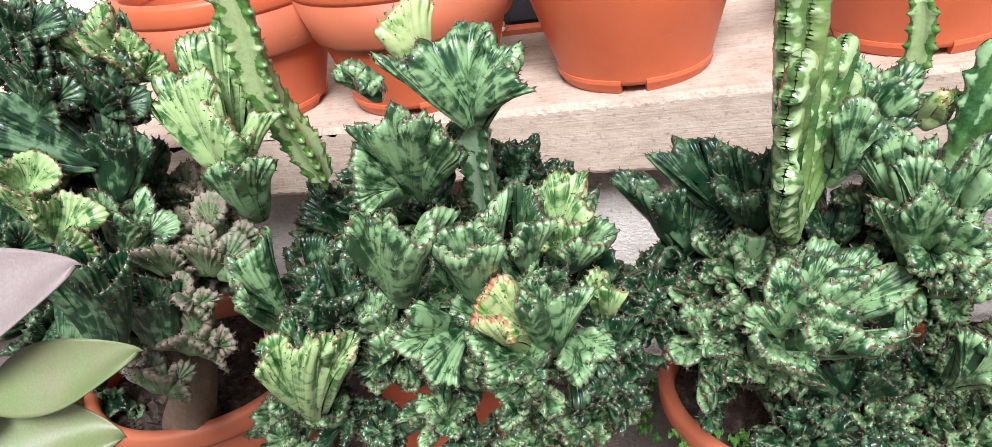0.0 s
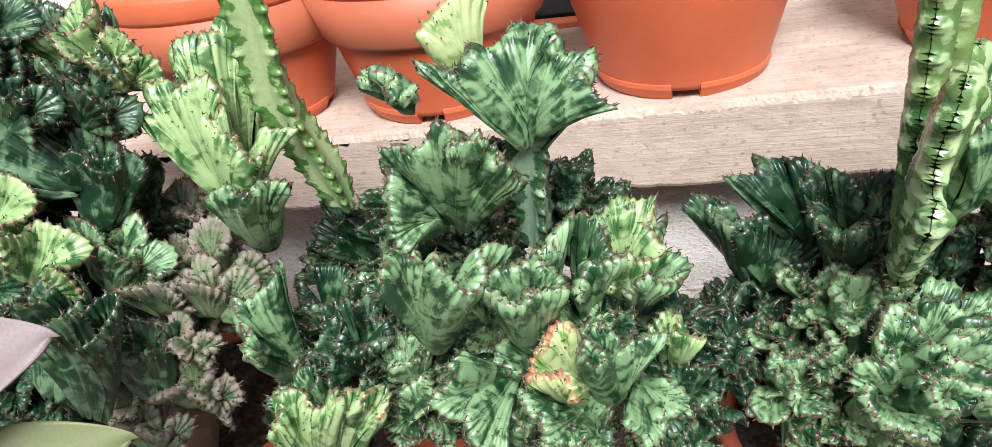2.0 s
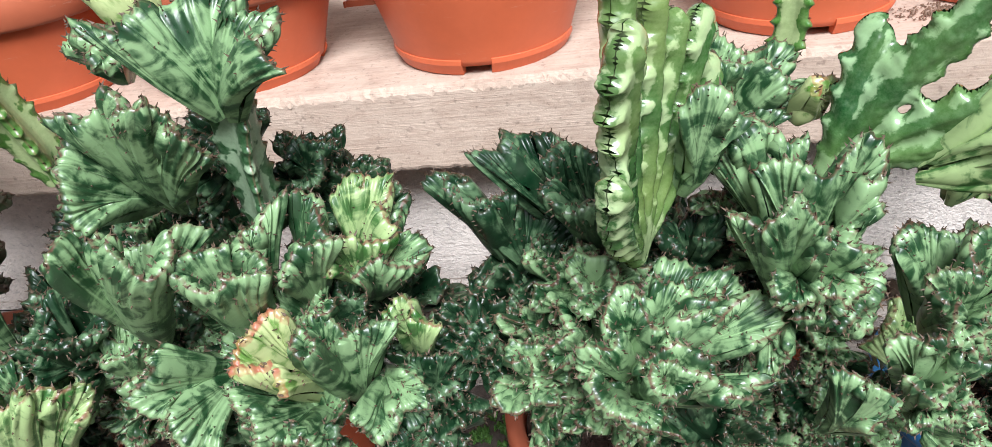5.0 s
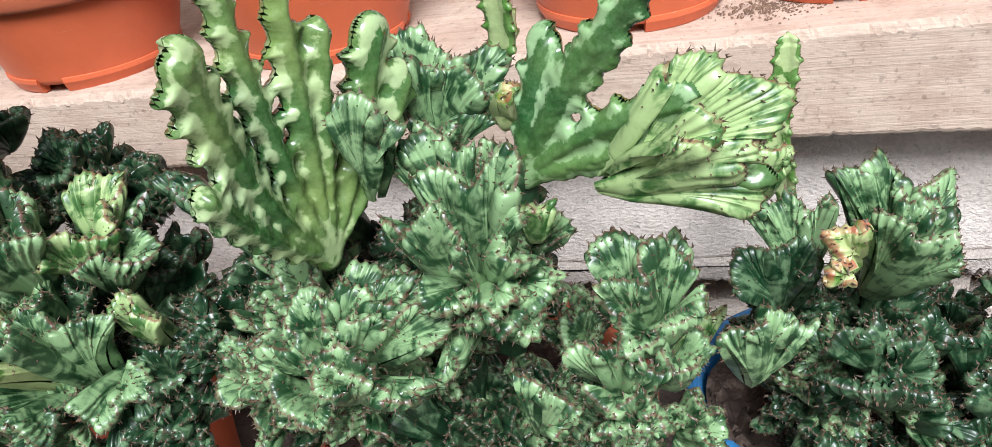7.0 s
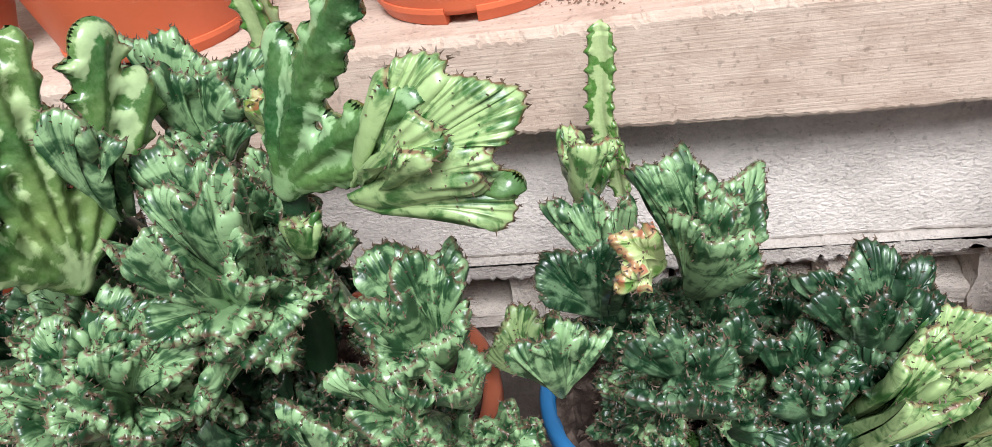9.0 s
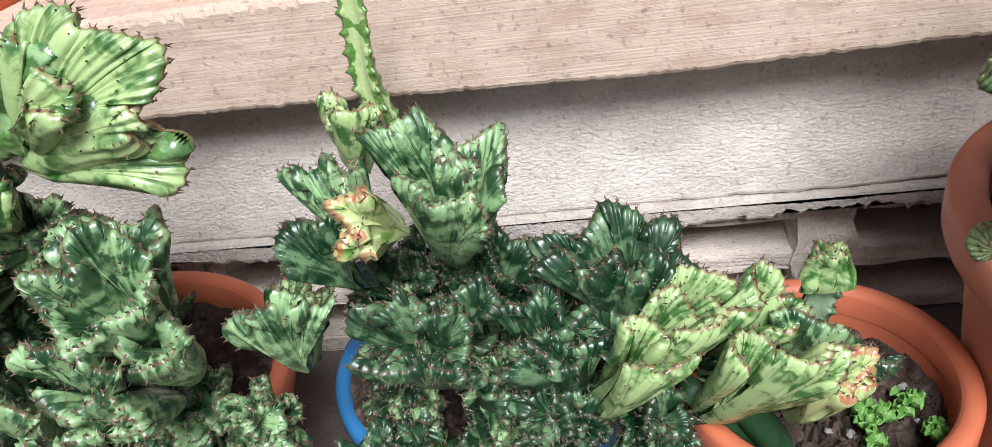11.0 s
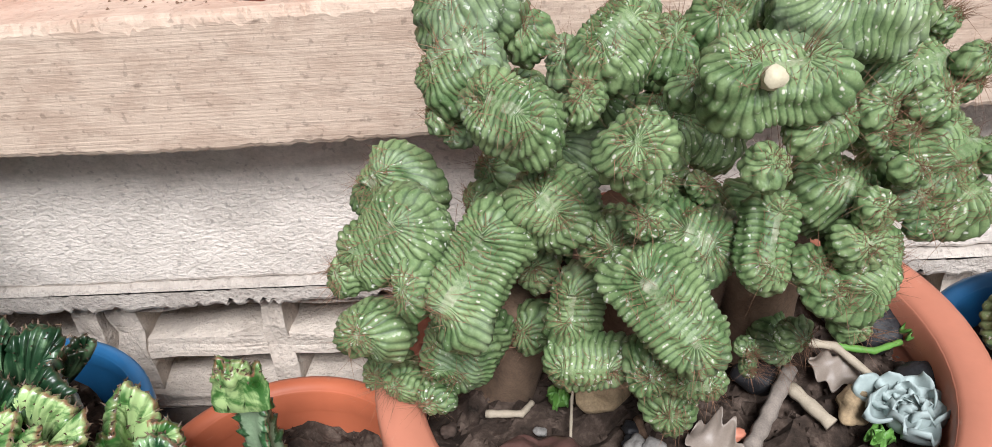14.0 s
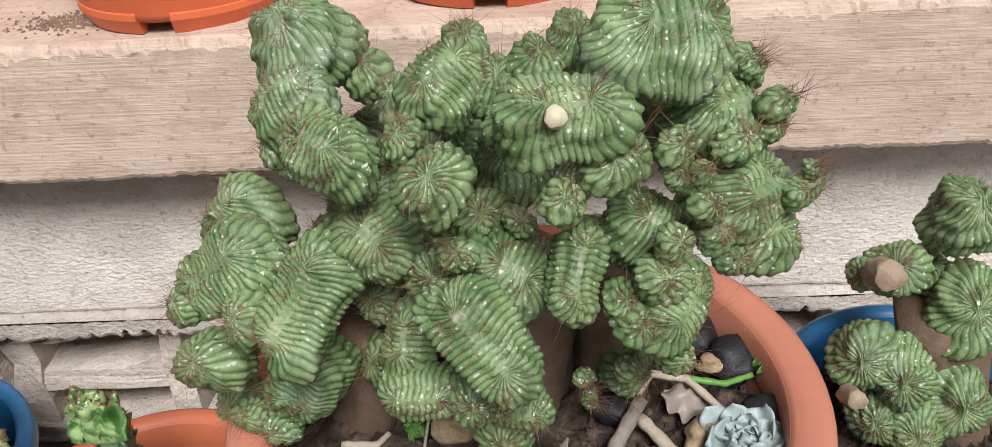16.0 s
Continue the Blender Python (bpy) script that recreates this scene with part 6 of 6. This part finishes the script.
lobe(big_cactus, (1.282, 0.745, 0.811), (0.417, -0.381, 0.825), 0.0240, 0.0000, (0.998, -0.009, -0.058))
lobe(big_cactus, (1.225, 0.748, 0.758), (0.440, -0.275, 0.855), 0.0231, 0.0000, (0.998, -0.009, -0.058))
lobe(big_cactus, (1.127, 0.731, 0.705), (-0.653, -0.635, 0.412), 0.0237, 0.0000, (0.998, -0.009, -0.058))
lobe(big_cactus, (1.322, 0.726, 0.771), (0.555, -0.492, 0.671), 0.0199, 0.0000, (0.998, -0.009, -0.058))
stump(big_cactus, (1.189, 0.715, 0.521), (1.181, 0.699, 0.714), .04, .05)
stump(big_cactus, (1.078, 0.689, 0.574), (1.102, 0.680, 0.691), .022, .03)
stump(big_cactus, (1.266, 0.713, 0.560), (1.251, 0.701, 0.709), .025, .03)
right_cactus = thing("monstrose_cactus", (1.50, 0.68, 0.56), "smaller lumpy monstrose cactus in a blue pot", "cactus", "monstrose cacti")
lobe(right_cactus, (1.477, 0.693, 0.743), (-0.105, -0.573, 0.813), 0.0262, 0.0000, (0.998, -0.009, -0.055))
lobe(right_cactus, (1.440, 0.694, 0.704), (-0.330, -0.631, 0.702), 0.0210, 0.0000, (0.998, -0.009, -0.055))
lobe(right_cactus, (1.416, 0.688, 0.705), (-0.394, -0.619, 0.680), 0.0110, 0.0000, (0.998, -0.009, -0.055))
lobe(right_cactus, (1.474, 0.715, 0.688), (-0.295, -0.603, 0.741), 0.0192, 0.0000, (0.998, -0.009, -0.055))
lobe(right_cactus, (1.490, 0.689, 0.674), (-0.117, -0.793, 0.598), 0.0278, 0.0000, (0.998, -0.009, -0.055))
lobe(right_cactus, (1.426, 0.679, 0.643), (-0.419, -0.788, 0.450), 0.0236, 0.0000, (0.998, -0.009, -0.055))
lobe(right_cactus, (1.449, 0.670, 0.633), (-0.323, -0.864, 0.386), 0.0244, 0.0000, (0.998, -0.009, -0.055))
lobe(right_cactus, (1.489, 0.673, 0.612), (-0.126, -0.959, 0.254), 0.0269, 0.0000, (0.998, -0.009, -0.055))
lobe(right_cactus, (1.463, 0.662, 0.594), (-0.235, -0.943, 0.234), 0.0221, 0.0000, (0.998, -0.009, -0.055))
lobe(right_cactus, (1.439, 0.670, 0.598), (-0.360, -0.893, 0.270), 0.0195, 0.0000, (0.998, -0.009, -0.055))
stump(right_cactus, (1.532, 0.710, 0.512), (1.478, 0.696, 0.673), .03, .03)


# ---- leaves at the near edge ----
def leaf_skin(name, face, vein, blush):
    m, nt, b = nodes(name, 0.45, 0.4)
    v = coords(nt)
    uv = nt.nodes.new("ShaderNodeUVMap")
    mp = nt.nodes.new("ShaderNodeMapping")
    mp.inputs["Scale"].default_value = (7, 9, 1)
    nt.links.new(uv.outputs[0], mp.inputs[0])
    vor = node(nt, "ShaderNodeTexVoronoi", Scale=2.2)
    vor.feature = "DISTANCE_TO_EDGE"
    nt.links.new(mp.outputs[0], vor.inputs["Vector"])
    c = ramp(nt, noise_tex(nt, v, 18.0, 4, 0.6), [(0.35, blush), (0.65, face)])
    c = mix(nt, 0.25, c, ramp(nt, noise_tex(nt, v, 400.0, 2, 0.6), [(0.35, vein), (0.65, face)]))
    c = mix(nt, ramp(nt, vor.outputs["Distance"], [(0.0, (0.4,) * 3), (0.06, (0, 0, 0))]), c, vein)
    nt.links.new(c, b.inputs["Base Color"])
    bump(nt, b, vor.outputs["Distance"], 0.15, 0.001)
    return m


def leaf_mesh(name, base, tip, width, normal, material, parent=None, fold=0.12, droop=0.10, curl=0.0, thick=0.0016, full=0.75, ragged=0.0, seed=0, detail=36, blunt=0.72, crumple=0.0):
    """A thick leaf blade from base to tip with a pressed midrib."""
    rng = np.random.default_rng(seed)
    base, tip = np.array(base), np.array(tip)
    axis = tip - base
    size = np.linalg.norm(axis)
    axis /= size
    n = unit(np.array(normal) - axis * (np.array(normal) @ axis))
    side = np.cross(axis, n)
    rows, cols = detail, detail // 2 - 1
    top, bot, uv = [], [], []
    for i in range(rows):
        s = i / (rows - 1)
        w = width * 0.5 * (math.sin(math.pi * s**full) ** blunt if 0 < s < 1 else 0.0) + 0.0008
        w *= 1 + ragged * math.sin(23 * s + seed)
        for j in range(cols):
            u = 2 * j / (cols - 1) - 1
            lift = fold * w * abs(u) ** 1.4 - droop * size * s**2 + curl * w * (u**2) * math.sin(2.5 * s + seed) + 0.004 * math.sin(7 * s + 2 * u)
            p = base + axis * (size * s) + side * (w * u) + n * lift
            if crumple:
                p = p + crumple * np.array(noise.noise_vector(Vector(p) * 55)) + 0.35 * crumple * np.array(noise.noise_vector(Vector(p) * 170))
            top.append(p)
            bot.append(p - n * thick)
            uv.append((u * 0.5 * w / width * 2, s * size / width))
    k = rows * cols
    faces = grid_faces(rows, cols) + [f[::-1] for f in grid_faces(rows, cols, False, k)]
    ring = [j for j in range(cols)] + [i * cols + cols - 1 for i in range(1, rows)] + [(rows - 1) * cols + j for j in range(cols - 2, -1, -1)] + [i * cols for i in range(rows - 2, 0, -1)]
    for a, b in zip(ring, ring[1:] + ring[:1]):
        faces.append((b, a, a + k, b + k))
    return link_mesh(name, top + bot, faces, material, parent, "", True, uv + uv)


PINK_LEAF = leaf_skin("silvery_pink_leaf", (0.30, 0.25, 0.235), (0.20, 0.15, 0.14), (0.25, 0.19, 0.18))
GREEN_LEAF = leaf_skin("matt_green_leaf", (0.15, 0.205, 0.075), (0.10, 0.14, 0.05), (0.20, 0.185, 0.105))
BROWN_LEAF = leaf_skin("dead_brown_leaf", (0.088, 0.044, 0.037), (0.13, 0.08, 0.068), (0.125, 0.064, 0.054))
DRY_LEAF = leaf_skin("dry_grey_leaf", (0.24, 0.20, 0.17), (0.16, 0.13, 0.10), (0.19, 0.155, 0.125))
ROSETTE = plain("blue_grey_succulent", (0.30, 0.36, 0.35), 0.55, 0.18, 40.0, 0.1)
SPROUT = plain("young_green_leaf", (0.10, 0.23, 0.045), 0.45, 0.25, 90.0, 0.1)
STONE = plain("ochre_stone", (0.30, 0.22, 0.13), 0.85, 0.45, 70.0, 0.5)
GREY_STONE = plain("grey_stone", (0.20, 0.19, 0.175), 0.85, 0.4, 80.0, 0.5)
CHAR = plain("charcoal", (0.012, 0.012, 0.014), 0.6, 0.4, 60.0, 0.6)
TWIG = plain("grey_twig", (0.20, 0.17, 0.145), 0.85, 0.4, 120.0, 0.4)
PALE_TWIG = plain("pale_straw", (0.34, 0.29, 0.22), 0.8, 0.2, 120.0, 0.3)
DIRT = plain("damp_dirt", (0.16, 0.10, 0.065), 0.85, 0.5, 60.0, 0.5)
SCAR = plain("cut_scar", (0.50, 0.45, 0.32), 0.7, 0.15, 120.0, 0.2)

leafy = thing("broad_leaf_plant", (-0.50, 0.45, 0.30), "young plant with broad matt pink and green leaves", "plant")


def near_leaf(base, tip, width, material, label, droop=0.05):
    o = np.array(leafy.location)
    ob = leaf_mesh("leaf", np.array(base) - o, np.array(tip) - o, width, (0.10, -0.72, 0.68), material, leafy, 0.10, droop)
    ob["label"] = label
    return ob


near_leaf((-0.419, 0.284, 0.901), (-0.250, 0.301, 0.946), 0.074, PINK_LEAF, "silvery pink mature leaf")
near_leaf((-0.361, 0.297, 0.843), (-0.235, 0.306, 0.872), 0.048, GREEN_LEAF, "matt green leaf with a pale edge")
near_leaf((-0.403, 0.284, 0.831), (-0.267, 0.296, 0.803), 0.060, GREEN_LEAF, "matt green leaf with fine veins")
near_leaf((-0.420, 0.274, 0.840), (-0.339, 0.275, 0.840), 0.050, PINK_LEAF, "silvery pink mature leaf")
stump(leafy, (-0.50, 0.47, 0.30), (-0.53, 0.455, 0.85), 0.006, 0.004, TWIG, "stalk")


# ---- litter in the pots ----
def stone(place, size, material, label, seed, flat=0.7, category="stone"):
    bm = bmesh.new()
    bmesh.ops.create_icosphere(bm, subdivisions=3, radius=1.0)
    for v in bm.verts:
        n = noise.noise(v.co * 1.3 + Vector((seed * 7.1, 0, 0)))
        v.co *= 1 + 0.45 * n + 0.10 * noise.noise(v.co * 5 + Vector((seed, 3, 1)))
        v.co = Vector((v.co.x * size, v.co.y * size * 0.75, v.co.z * size * flat))
    me = bpy.data.meshes.new("stone")
    bm.to_mesh(me)
    bm.free()
    me.polygons.foreach_set("use_smooth", [True] * len(me.polygons))
    me.materials.append(material)
    ob = new("stone" if category == "stone" else category.replace(" ", "_"), me)
    ob.matrix_world = pose(*place, 0, 0, seed * 53 % 360)
    return tagged(ob, label, category, "small litter on the soil")


def rod(name, points, radius, material, label, category, end=0.6):
    """A bent twig through a few points."""
    P = [np.array(p) for p in points]
    verts, n = [], 9
    dense = []
    for a, b in zip(P, P[1:]):
        for k in range(6):
            dense.append(a + (b - a) * k / 6)
    dense.append(P[-1])
    for i, p in enumerate(dense):
        d = unit(dense[min(i + 1, len(dense) - 1)] - dense[max(i - 1, 0)])
        a = unit(np.cross(d, (0.1, 0.2, 1)))
        b = np.cross(d, a)
        r = radius * (1 - (1 - end) * i / len(dense)) * (1 + 0.12 * math.sin(2.3 * i))
        for j in range(n):
            t = 2 * math.pi * j / n
            verts.append(p + r * (math.cos(t) * a + math.sin(t) * b))
    m = len(dense)
    ob = link_mesh(name, verts, grid_faces(m, n, True) + [tuple(range(n))[::-1], tuple(range((m - 1) * n, m * n))], material)
    return tagged(ob, label, category, "small litter on the soil")


S6 = 0.606
dead = leaf_mesh("dead_leaf", (1.081, 0.601, S6 + 0.024), (1.238, 0.516, S6 + 0.016), 0.064, (0.1, -0.35, 1), BROWN_LEAF, None, -0.42, -0.02, 0.35, 0.0012, 0.85, 0.04, 3, 64, 0.42, 0.005)
tagged(dead, "curled dead brown leaf lying on the soil", "dead leaf")
dry = leaf_mesh("dry_leaf", (1.197, 0.596, S6 + 0.008), (1.251, 0.568, S6 + 0.004), 0.020, (0, -0.2, 1), DRY_LEAF, None, 0.3, -0.02, 0.6, 0.001, 0.7, 0.2, 5)
tagged(dry, "pale dry curled leaf on the soil", "dead leaf")
dry = leaf_mesh("dry_leaf", (1.199, 0.618, S6 + 0.010), (1.231, 0.597, S6 + 0.006), 0.030, (0, -0.3, 1), DRY_LEAF, None, 0.2, 0.02, 0.5, 0.001, 0.7, 0.3, 7)
tagged(dry, "torn grey dry leaf on the soil", "dead leaf")
dry = leaf_mesh("dry_leaf", (1.290, 0.679, S6 + 0.010), (1.327, 0.660, S6 + 0.008), 0.022, (0, -0.3, 1), DRY_LEAF, None, 0.4, 0.02, 0.7, 0.001, 0.7, 0.3, 9)
tagged(dry, "shrivelled dry leaf on the soil", "dead leaf")
stone((1.152, 0.665, S6 + 0.010), 0.022, STONE, "ochre stone half sunk in the soil", 1, 0.62)
stone((1.123, 0.677, S6 + 0.006), 0.010, GREY_STONE, "small grey stone on the soil", 2)
stone((1.186, 0.658, S6 + 0.009), 0.015, GREY_STONE, "crumbling grey stone on the soil", 3)
stone((1.091, 0.672, S6 + 0.005), 0.010, STONE, "flat reddish stone on the soil", 4, 0.5)
stone((1.166, 0.613, S6 + 0.006), 0.009, GREY_STONE, "small grey stone on the soil", 5)
stone((1.176, 0.608, S6 + 0.007), 0.011, GREY_STONE, "small grey stone on the soil", 6)
stone((1.228, 0.621, S6 + 0.005), 0.007, CLAY_PALE, "round pinkish pebble on the soil", 7)
stone((1.309, 0.640, S6 + 0.007), 0.014, STONE, "brown stone beside the rosette", 8)
stone((1.308, 0.690, S6 + 0.004), 0.005, GREY_STONE, "small pale pebble on the soil", 9)
stone((1.257, 0.669, S6 + 0.008), 0.019, CHAR, "black lump of charcoal on the soil", 10, 0.6, "charcoal")
stone((1.354, 0.714, S6 + 0.010), 0.024, CHAR, "black lump of charcoal on the soil", 11, 0.6, "charcoal")
stone((1.326, 0.744, S6 + 0.010), 0.022, CHAR, "black lump of charcoal on the soil", 12, 0.6, "charcoal")
stone((1.360, 0.657, S6 + 0.008), 0.017, CHAR, "black lump of charcoal on the soil", 13, 0.6, "charcoal")
stone((1.335, 0.709, S6 + 0.010), 0.014, STONE, "brown bark chip on the soil", 14, 0.4)
rod("twig", [(1.235, 0.607, S6 + 0.006), (1.252, 0.632, S6 + 0.010), (1.272, 0.661, S6 + 0.022)], 0.0055, TWIG, "short grey twig on the soil", "twig", 0.9)
rod("twig", [(1.271, 0.654, S6 + 0.012), (1.291, 0.626, S6 + 0.005)], 0.0045, PALE_TWIG, "broken pale stick on the soil", "twig", 1.0)
rod("dry_twig", [(1.266, 0.667, S6 + 0.012), (1.282, 0.682, S6 + 0.026), (1.307, 0.680, S6 + 0.022), (1.334, 0.653, S6 + 0.008), (1.338, 0.636, S6 + 0.006)], 0.0032, PALE_TWIG, "dry arching stem over the soil", "twig", 0.8)
rod("dry_twig", [(1.308, 0.681, S6 + 0.021), (1.334, 0.680, S6 + 0.016), (1.355, 0.688, S6 + 0.016)], 0.0026, SPROUT, "thin stem of a young succulent", "twig", 0.8)
rod("straw", [(1.131, 0.663, S6 + 0.022), (1.128, 0.649, S6 + 0.012), (1.125, 0.617, S6 + 0.004)], 0.0011, PALE_TWIG, "thin pale straw stuck in the soil", "straw", 1.0)
rod("twig", [(1.071, 0.647, S6 + 0.004), (1.095, 0.644, S6 + 0.006), (1.102, 0.654, S6 + 0.006)], 0.0028, PALE_TWIG, "small hooked twig on the soil", "twig", 0.7)
rod("twig", [(1.170, 0.638, S6 + 0.004), (1.173, 0.612, S6 + 0.004)], 0.003, DIRT, "short brown twig on the soil", "twig", 0.7)


def rosette(place, radius, leaves, label, material=None):
    p = thing("rosette_succulent", place, label, "succulent", "rosette succulents")
    for k in range(leaves):
        f = k / leaves
        a, r = k * 2.399, radius * (1 - 0.72 * f)
        tilt = 0.25 + 1.0 * f
        d = np.array((math.cos(a) * math.cos(tilt), math.sin(a) * math.cos(tilt), math.sin(tilt)))
        leaf_mesh("leaf", d * radius * 0.08 + np.array((0, 0, 0.004)), d * r + np.array((0, 0, 0.004)), r * 0.62, (-d[0] * 0.5, -d[1] * 0.5, 1), material or ROSETTE, p, 0.25, -0.12, 0, 0.004, 1.35, detail=18)
    return p


rosette((1.335, 0.627, S6 + 0.004), 0.036, 22, "blue-grey rosette succulent in the big pot")
rosette((1.368, 0.690, S6 + 0.014), 0.014, 9, "tiny green rosette at the end of a stem", SPROUT)


def sprout(place, size, seed, pairs=2):
    rng = np.random.default_rng(seed)
    p = thing("seedling", place, "tiny green clover-like seedling in the soil", "seedling", "seedlings in the pots")
    o = np.zeros(3)
    for k in range(pairs):
        top = np.array((rng.normal() * size * 0.8, rng.normal() * size * 0.8, size * (0.8 + 0.5 * k)))
        a = unit(top)
        b = unit(np.cross(a, (0.3, 0.9, 0.1)))
        c = np.cross(a, b)
        verts = [o + 0.0006 * b, o + 0.0006 * c, o - 0.0006 * b, top + 0.0005 * b, top + 0.0005 * c, top - 0.0005 * b]
        link_mesh("stalk", verts, [(0, 1, 4, 3), (1, 2, 5, 4), (2, 0, 3, 5)], SPROUT, p)
        n = 3 + (seed + k) % 2
        for j in range(n):
            t = 2 * math.pi * j / n + rng.uniform(0, 1)
            d = np.array((math.cos(t), math.sin(t), 0.15))
            leaf_mesh("leaf", top, top + d * size * rng.uniform(0.8, 1.1), size * 0.85, (0, -0.2, 1), SPROUT, p, 0.1, 0.1, 0, 0.0006, 1.3, detail=12)
    return p


rng = np.random.default_rng(77)
sprout((1.118, 0.651, S6), 0.008, 1)
sprout((1.314, 0.615, S6), 0.008, 2)
for k in range(9):
    sprout((0.058 + rng.uniform(-0.035, 0.030), 0.875 + rng.uniform(-0.05, 0.06), FLOOR_Z), 0.008, 10 + k, 3)
for k in range(9):
    sprout((0.148 + rng.uniform(-0.025, 0.055), 0.619 + rng.uniform(-0.03, 0.035), 0.490), 0.008, 30 + k, 2)
for k in range(5):
    sprout((0.955 + rng.uniform(-0.02, 0.045), 0.630 + rng.uniform(-0.03, 0.03), 0.476), 0.010, 50 + k, 3)
for k in range(4):
    sprout((0.618 + rng.uniform(-0.03, 0.03), 0.644 + rng.uniform(-0.02, 0.02), 0.481), 0.008, 60 + k, 2)
for k in range(8):
    stone((0.19 + rng.uniform(-0.03, 0.10), 0.64 + rng.uniform(-0.06, 0.05), 0.494), rng.uniform(0.003, 0.007), GREY_STONE, "small grey pebble on the soil", 100 + k)
for k in range(10):
    stone((0.935 + rng.uniform(-0.03, 0.06), 0.655 + rng.uniform(-0.05, 0.04), 0.479), rng.uniform(0.002, 0.005), GREY_STONE, "small white grit on the soil", 130 + k)
chip = leaf_mesh("dry_leaf", (0.888, 0.676, 0.490), (0.918, 0.664, 0.486), 0.016, (0, -0.4, 1), DRY_LEAF, None, 0.2, 0, 0.4, 0.001, 0.8, 0.3, 12)
tagged(chip, "pale papery leaf scrap beside the stub", "dead leaf")


# ---- dirt on the ledge ----
def dirt_patch(x, y, w, d, seed):
    rng = np.random.default_rng(seed)
    verts, faces = [], []
    for k in range(420):
        px, py, s = x + w * rng.normal() * 0.45, y + d * rng.normal() * 0.45, rng.uniform(0.0006, 0.0022)
        b = len(verts)
        for dx, dy, dz in ((1, 0, 0.0), (-0.6, 0.9, 0.0), (-0.6, -0.9, 0.0), (0, 0, 0.9)):
            verts.append((px + s * dx * rng.uniform(0.6, 1.4), max(SLAB_Y + 0.012, py) + s * dy, LEDGE_Z + LEDGE_FALL * (px - 0.35) + 0.0003 + s * dz))
        faces += [(b, b + 1, b + 3), (b + 1, b + 2, b + 3), (b + 2, b, b + 3)]
    return tagged(link_mesh("loose_dirt", verts, faces, DIRT, None, "", False), "loose brown dirt spilt on the ledge", "dirt", "", "stuff")


dirt_patch(0.83, 0.935, 0.05, 0.03, 4)
dirt_patch(0.57, 0.950, 0.06, 0.03, 5)


# ---- a healed cut on the big cactus ----
scar_at = np.array((1.205, 0.553, 0.888))
stump(big_cactus, scar_at + np.array((0, 0.016, -0.008)), scar_at + np.array((0.0, 0.0045, -0.002)), 0.0050, 0.0047, SCAR, "cut_scar")


def cut_end(plant, at, radius):
    at = np.array(at)
    return stump(plant, at + np.array((0, 0.012, -0.006)), at + np.array((0.0, -0.004, 0.003)), radius * 1.05, radius, SCAR_BROWN, "cut_scar")


SCAR_BROWN = plain("healed_brown_cut", (0.27, 0.20, 0.14), 0.85, 0.3, 120.0, 0.4)
cut_end(right_cactus, (1.416, 0.657, 0.726), 0.0095)
cut_end(right_cactus, (1.398, 0.626, 0.655), 0.006)


# ---- bark and charcoal crumbs in the big pot ----
rng = np.random.default_rng(91)
BARK = plain("dark_bark", (0.060, 0.040, 0.030), 0.9, 0.5, 90.0, 0.6)
for k in range(26):
    a, r = rng.uniform(0, 6.28), 0.16 * math.sqrt(rng.random())
    kind = (BARK, CHAR, STONE, GREY_STONE)[k % 4]
    stone((1.204 + r * math.cos(a), 0.663 + r * math.sin(a), S6 + 0.003), rng.uniform(0.004, 0.009), kind, "small crumb of bark or stone on the soil", 200 + k, rng.uniform(0.35, 0.7), "crumb")


# ---- things at the back of the ledge ----
ob = solid("orange_bar", CLAY_DUSTY, [(-0.116, 0.048, 1.195, 1.225, LEDGE_Z - 0.004, 0.778)], "low orange plastic bar lying on the ledge", "bar", 0.003, "")
ob = solid("dark_box", CHAR, [(-0.126, 0.058, 1.235, 1.295, LEDGE_Z - 0.004, 0.99)], "dark box standing behind the pots", "box", 0.006, "")
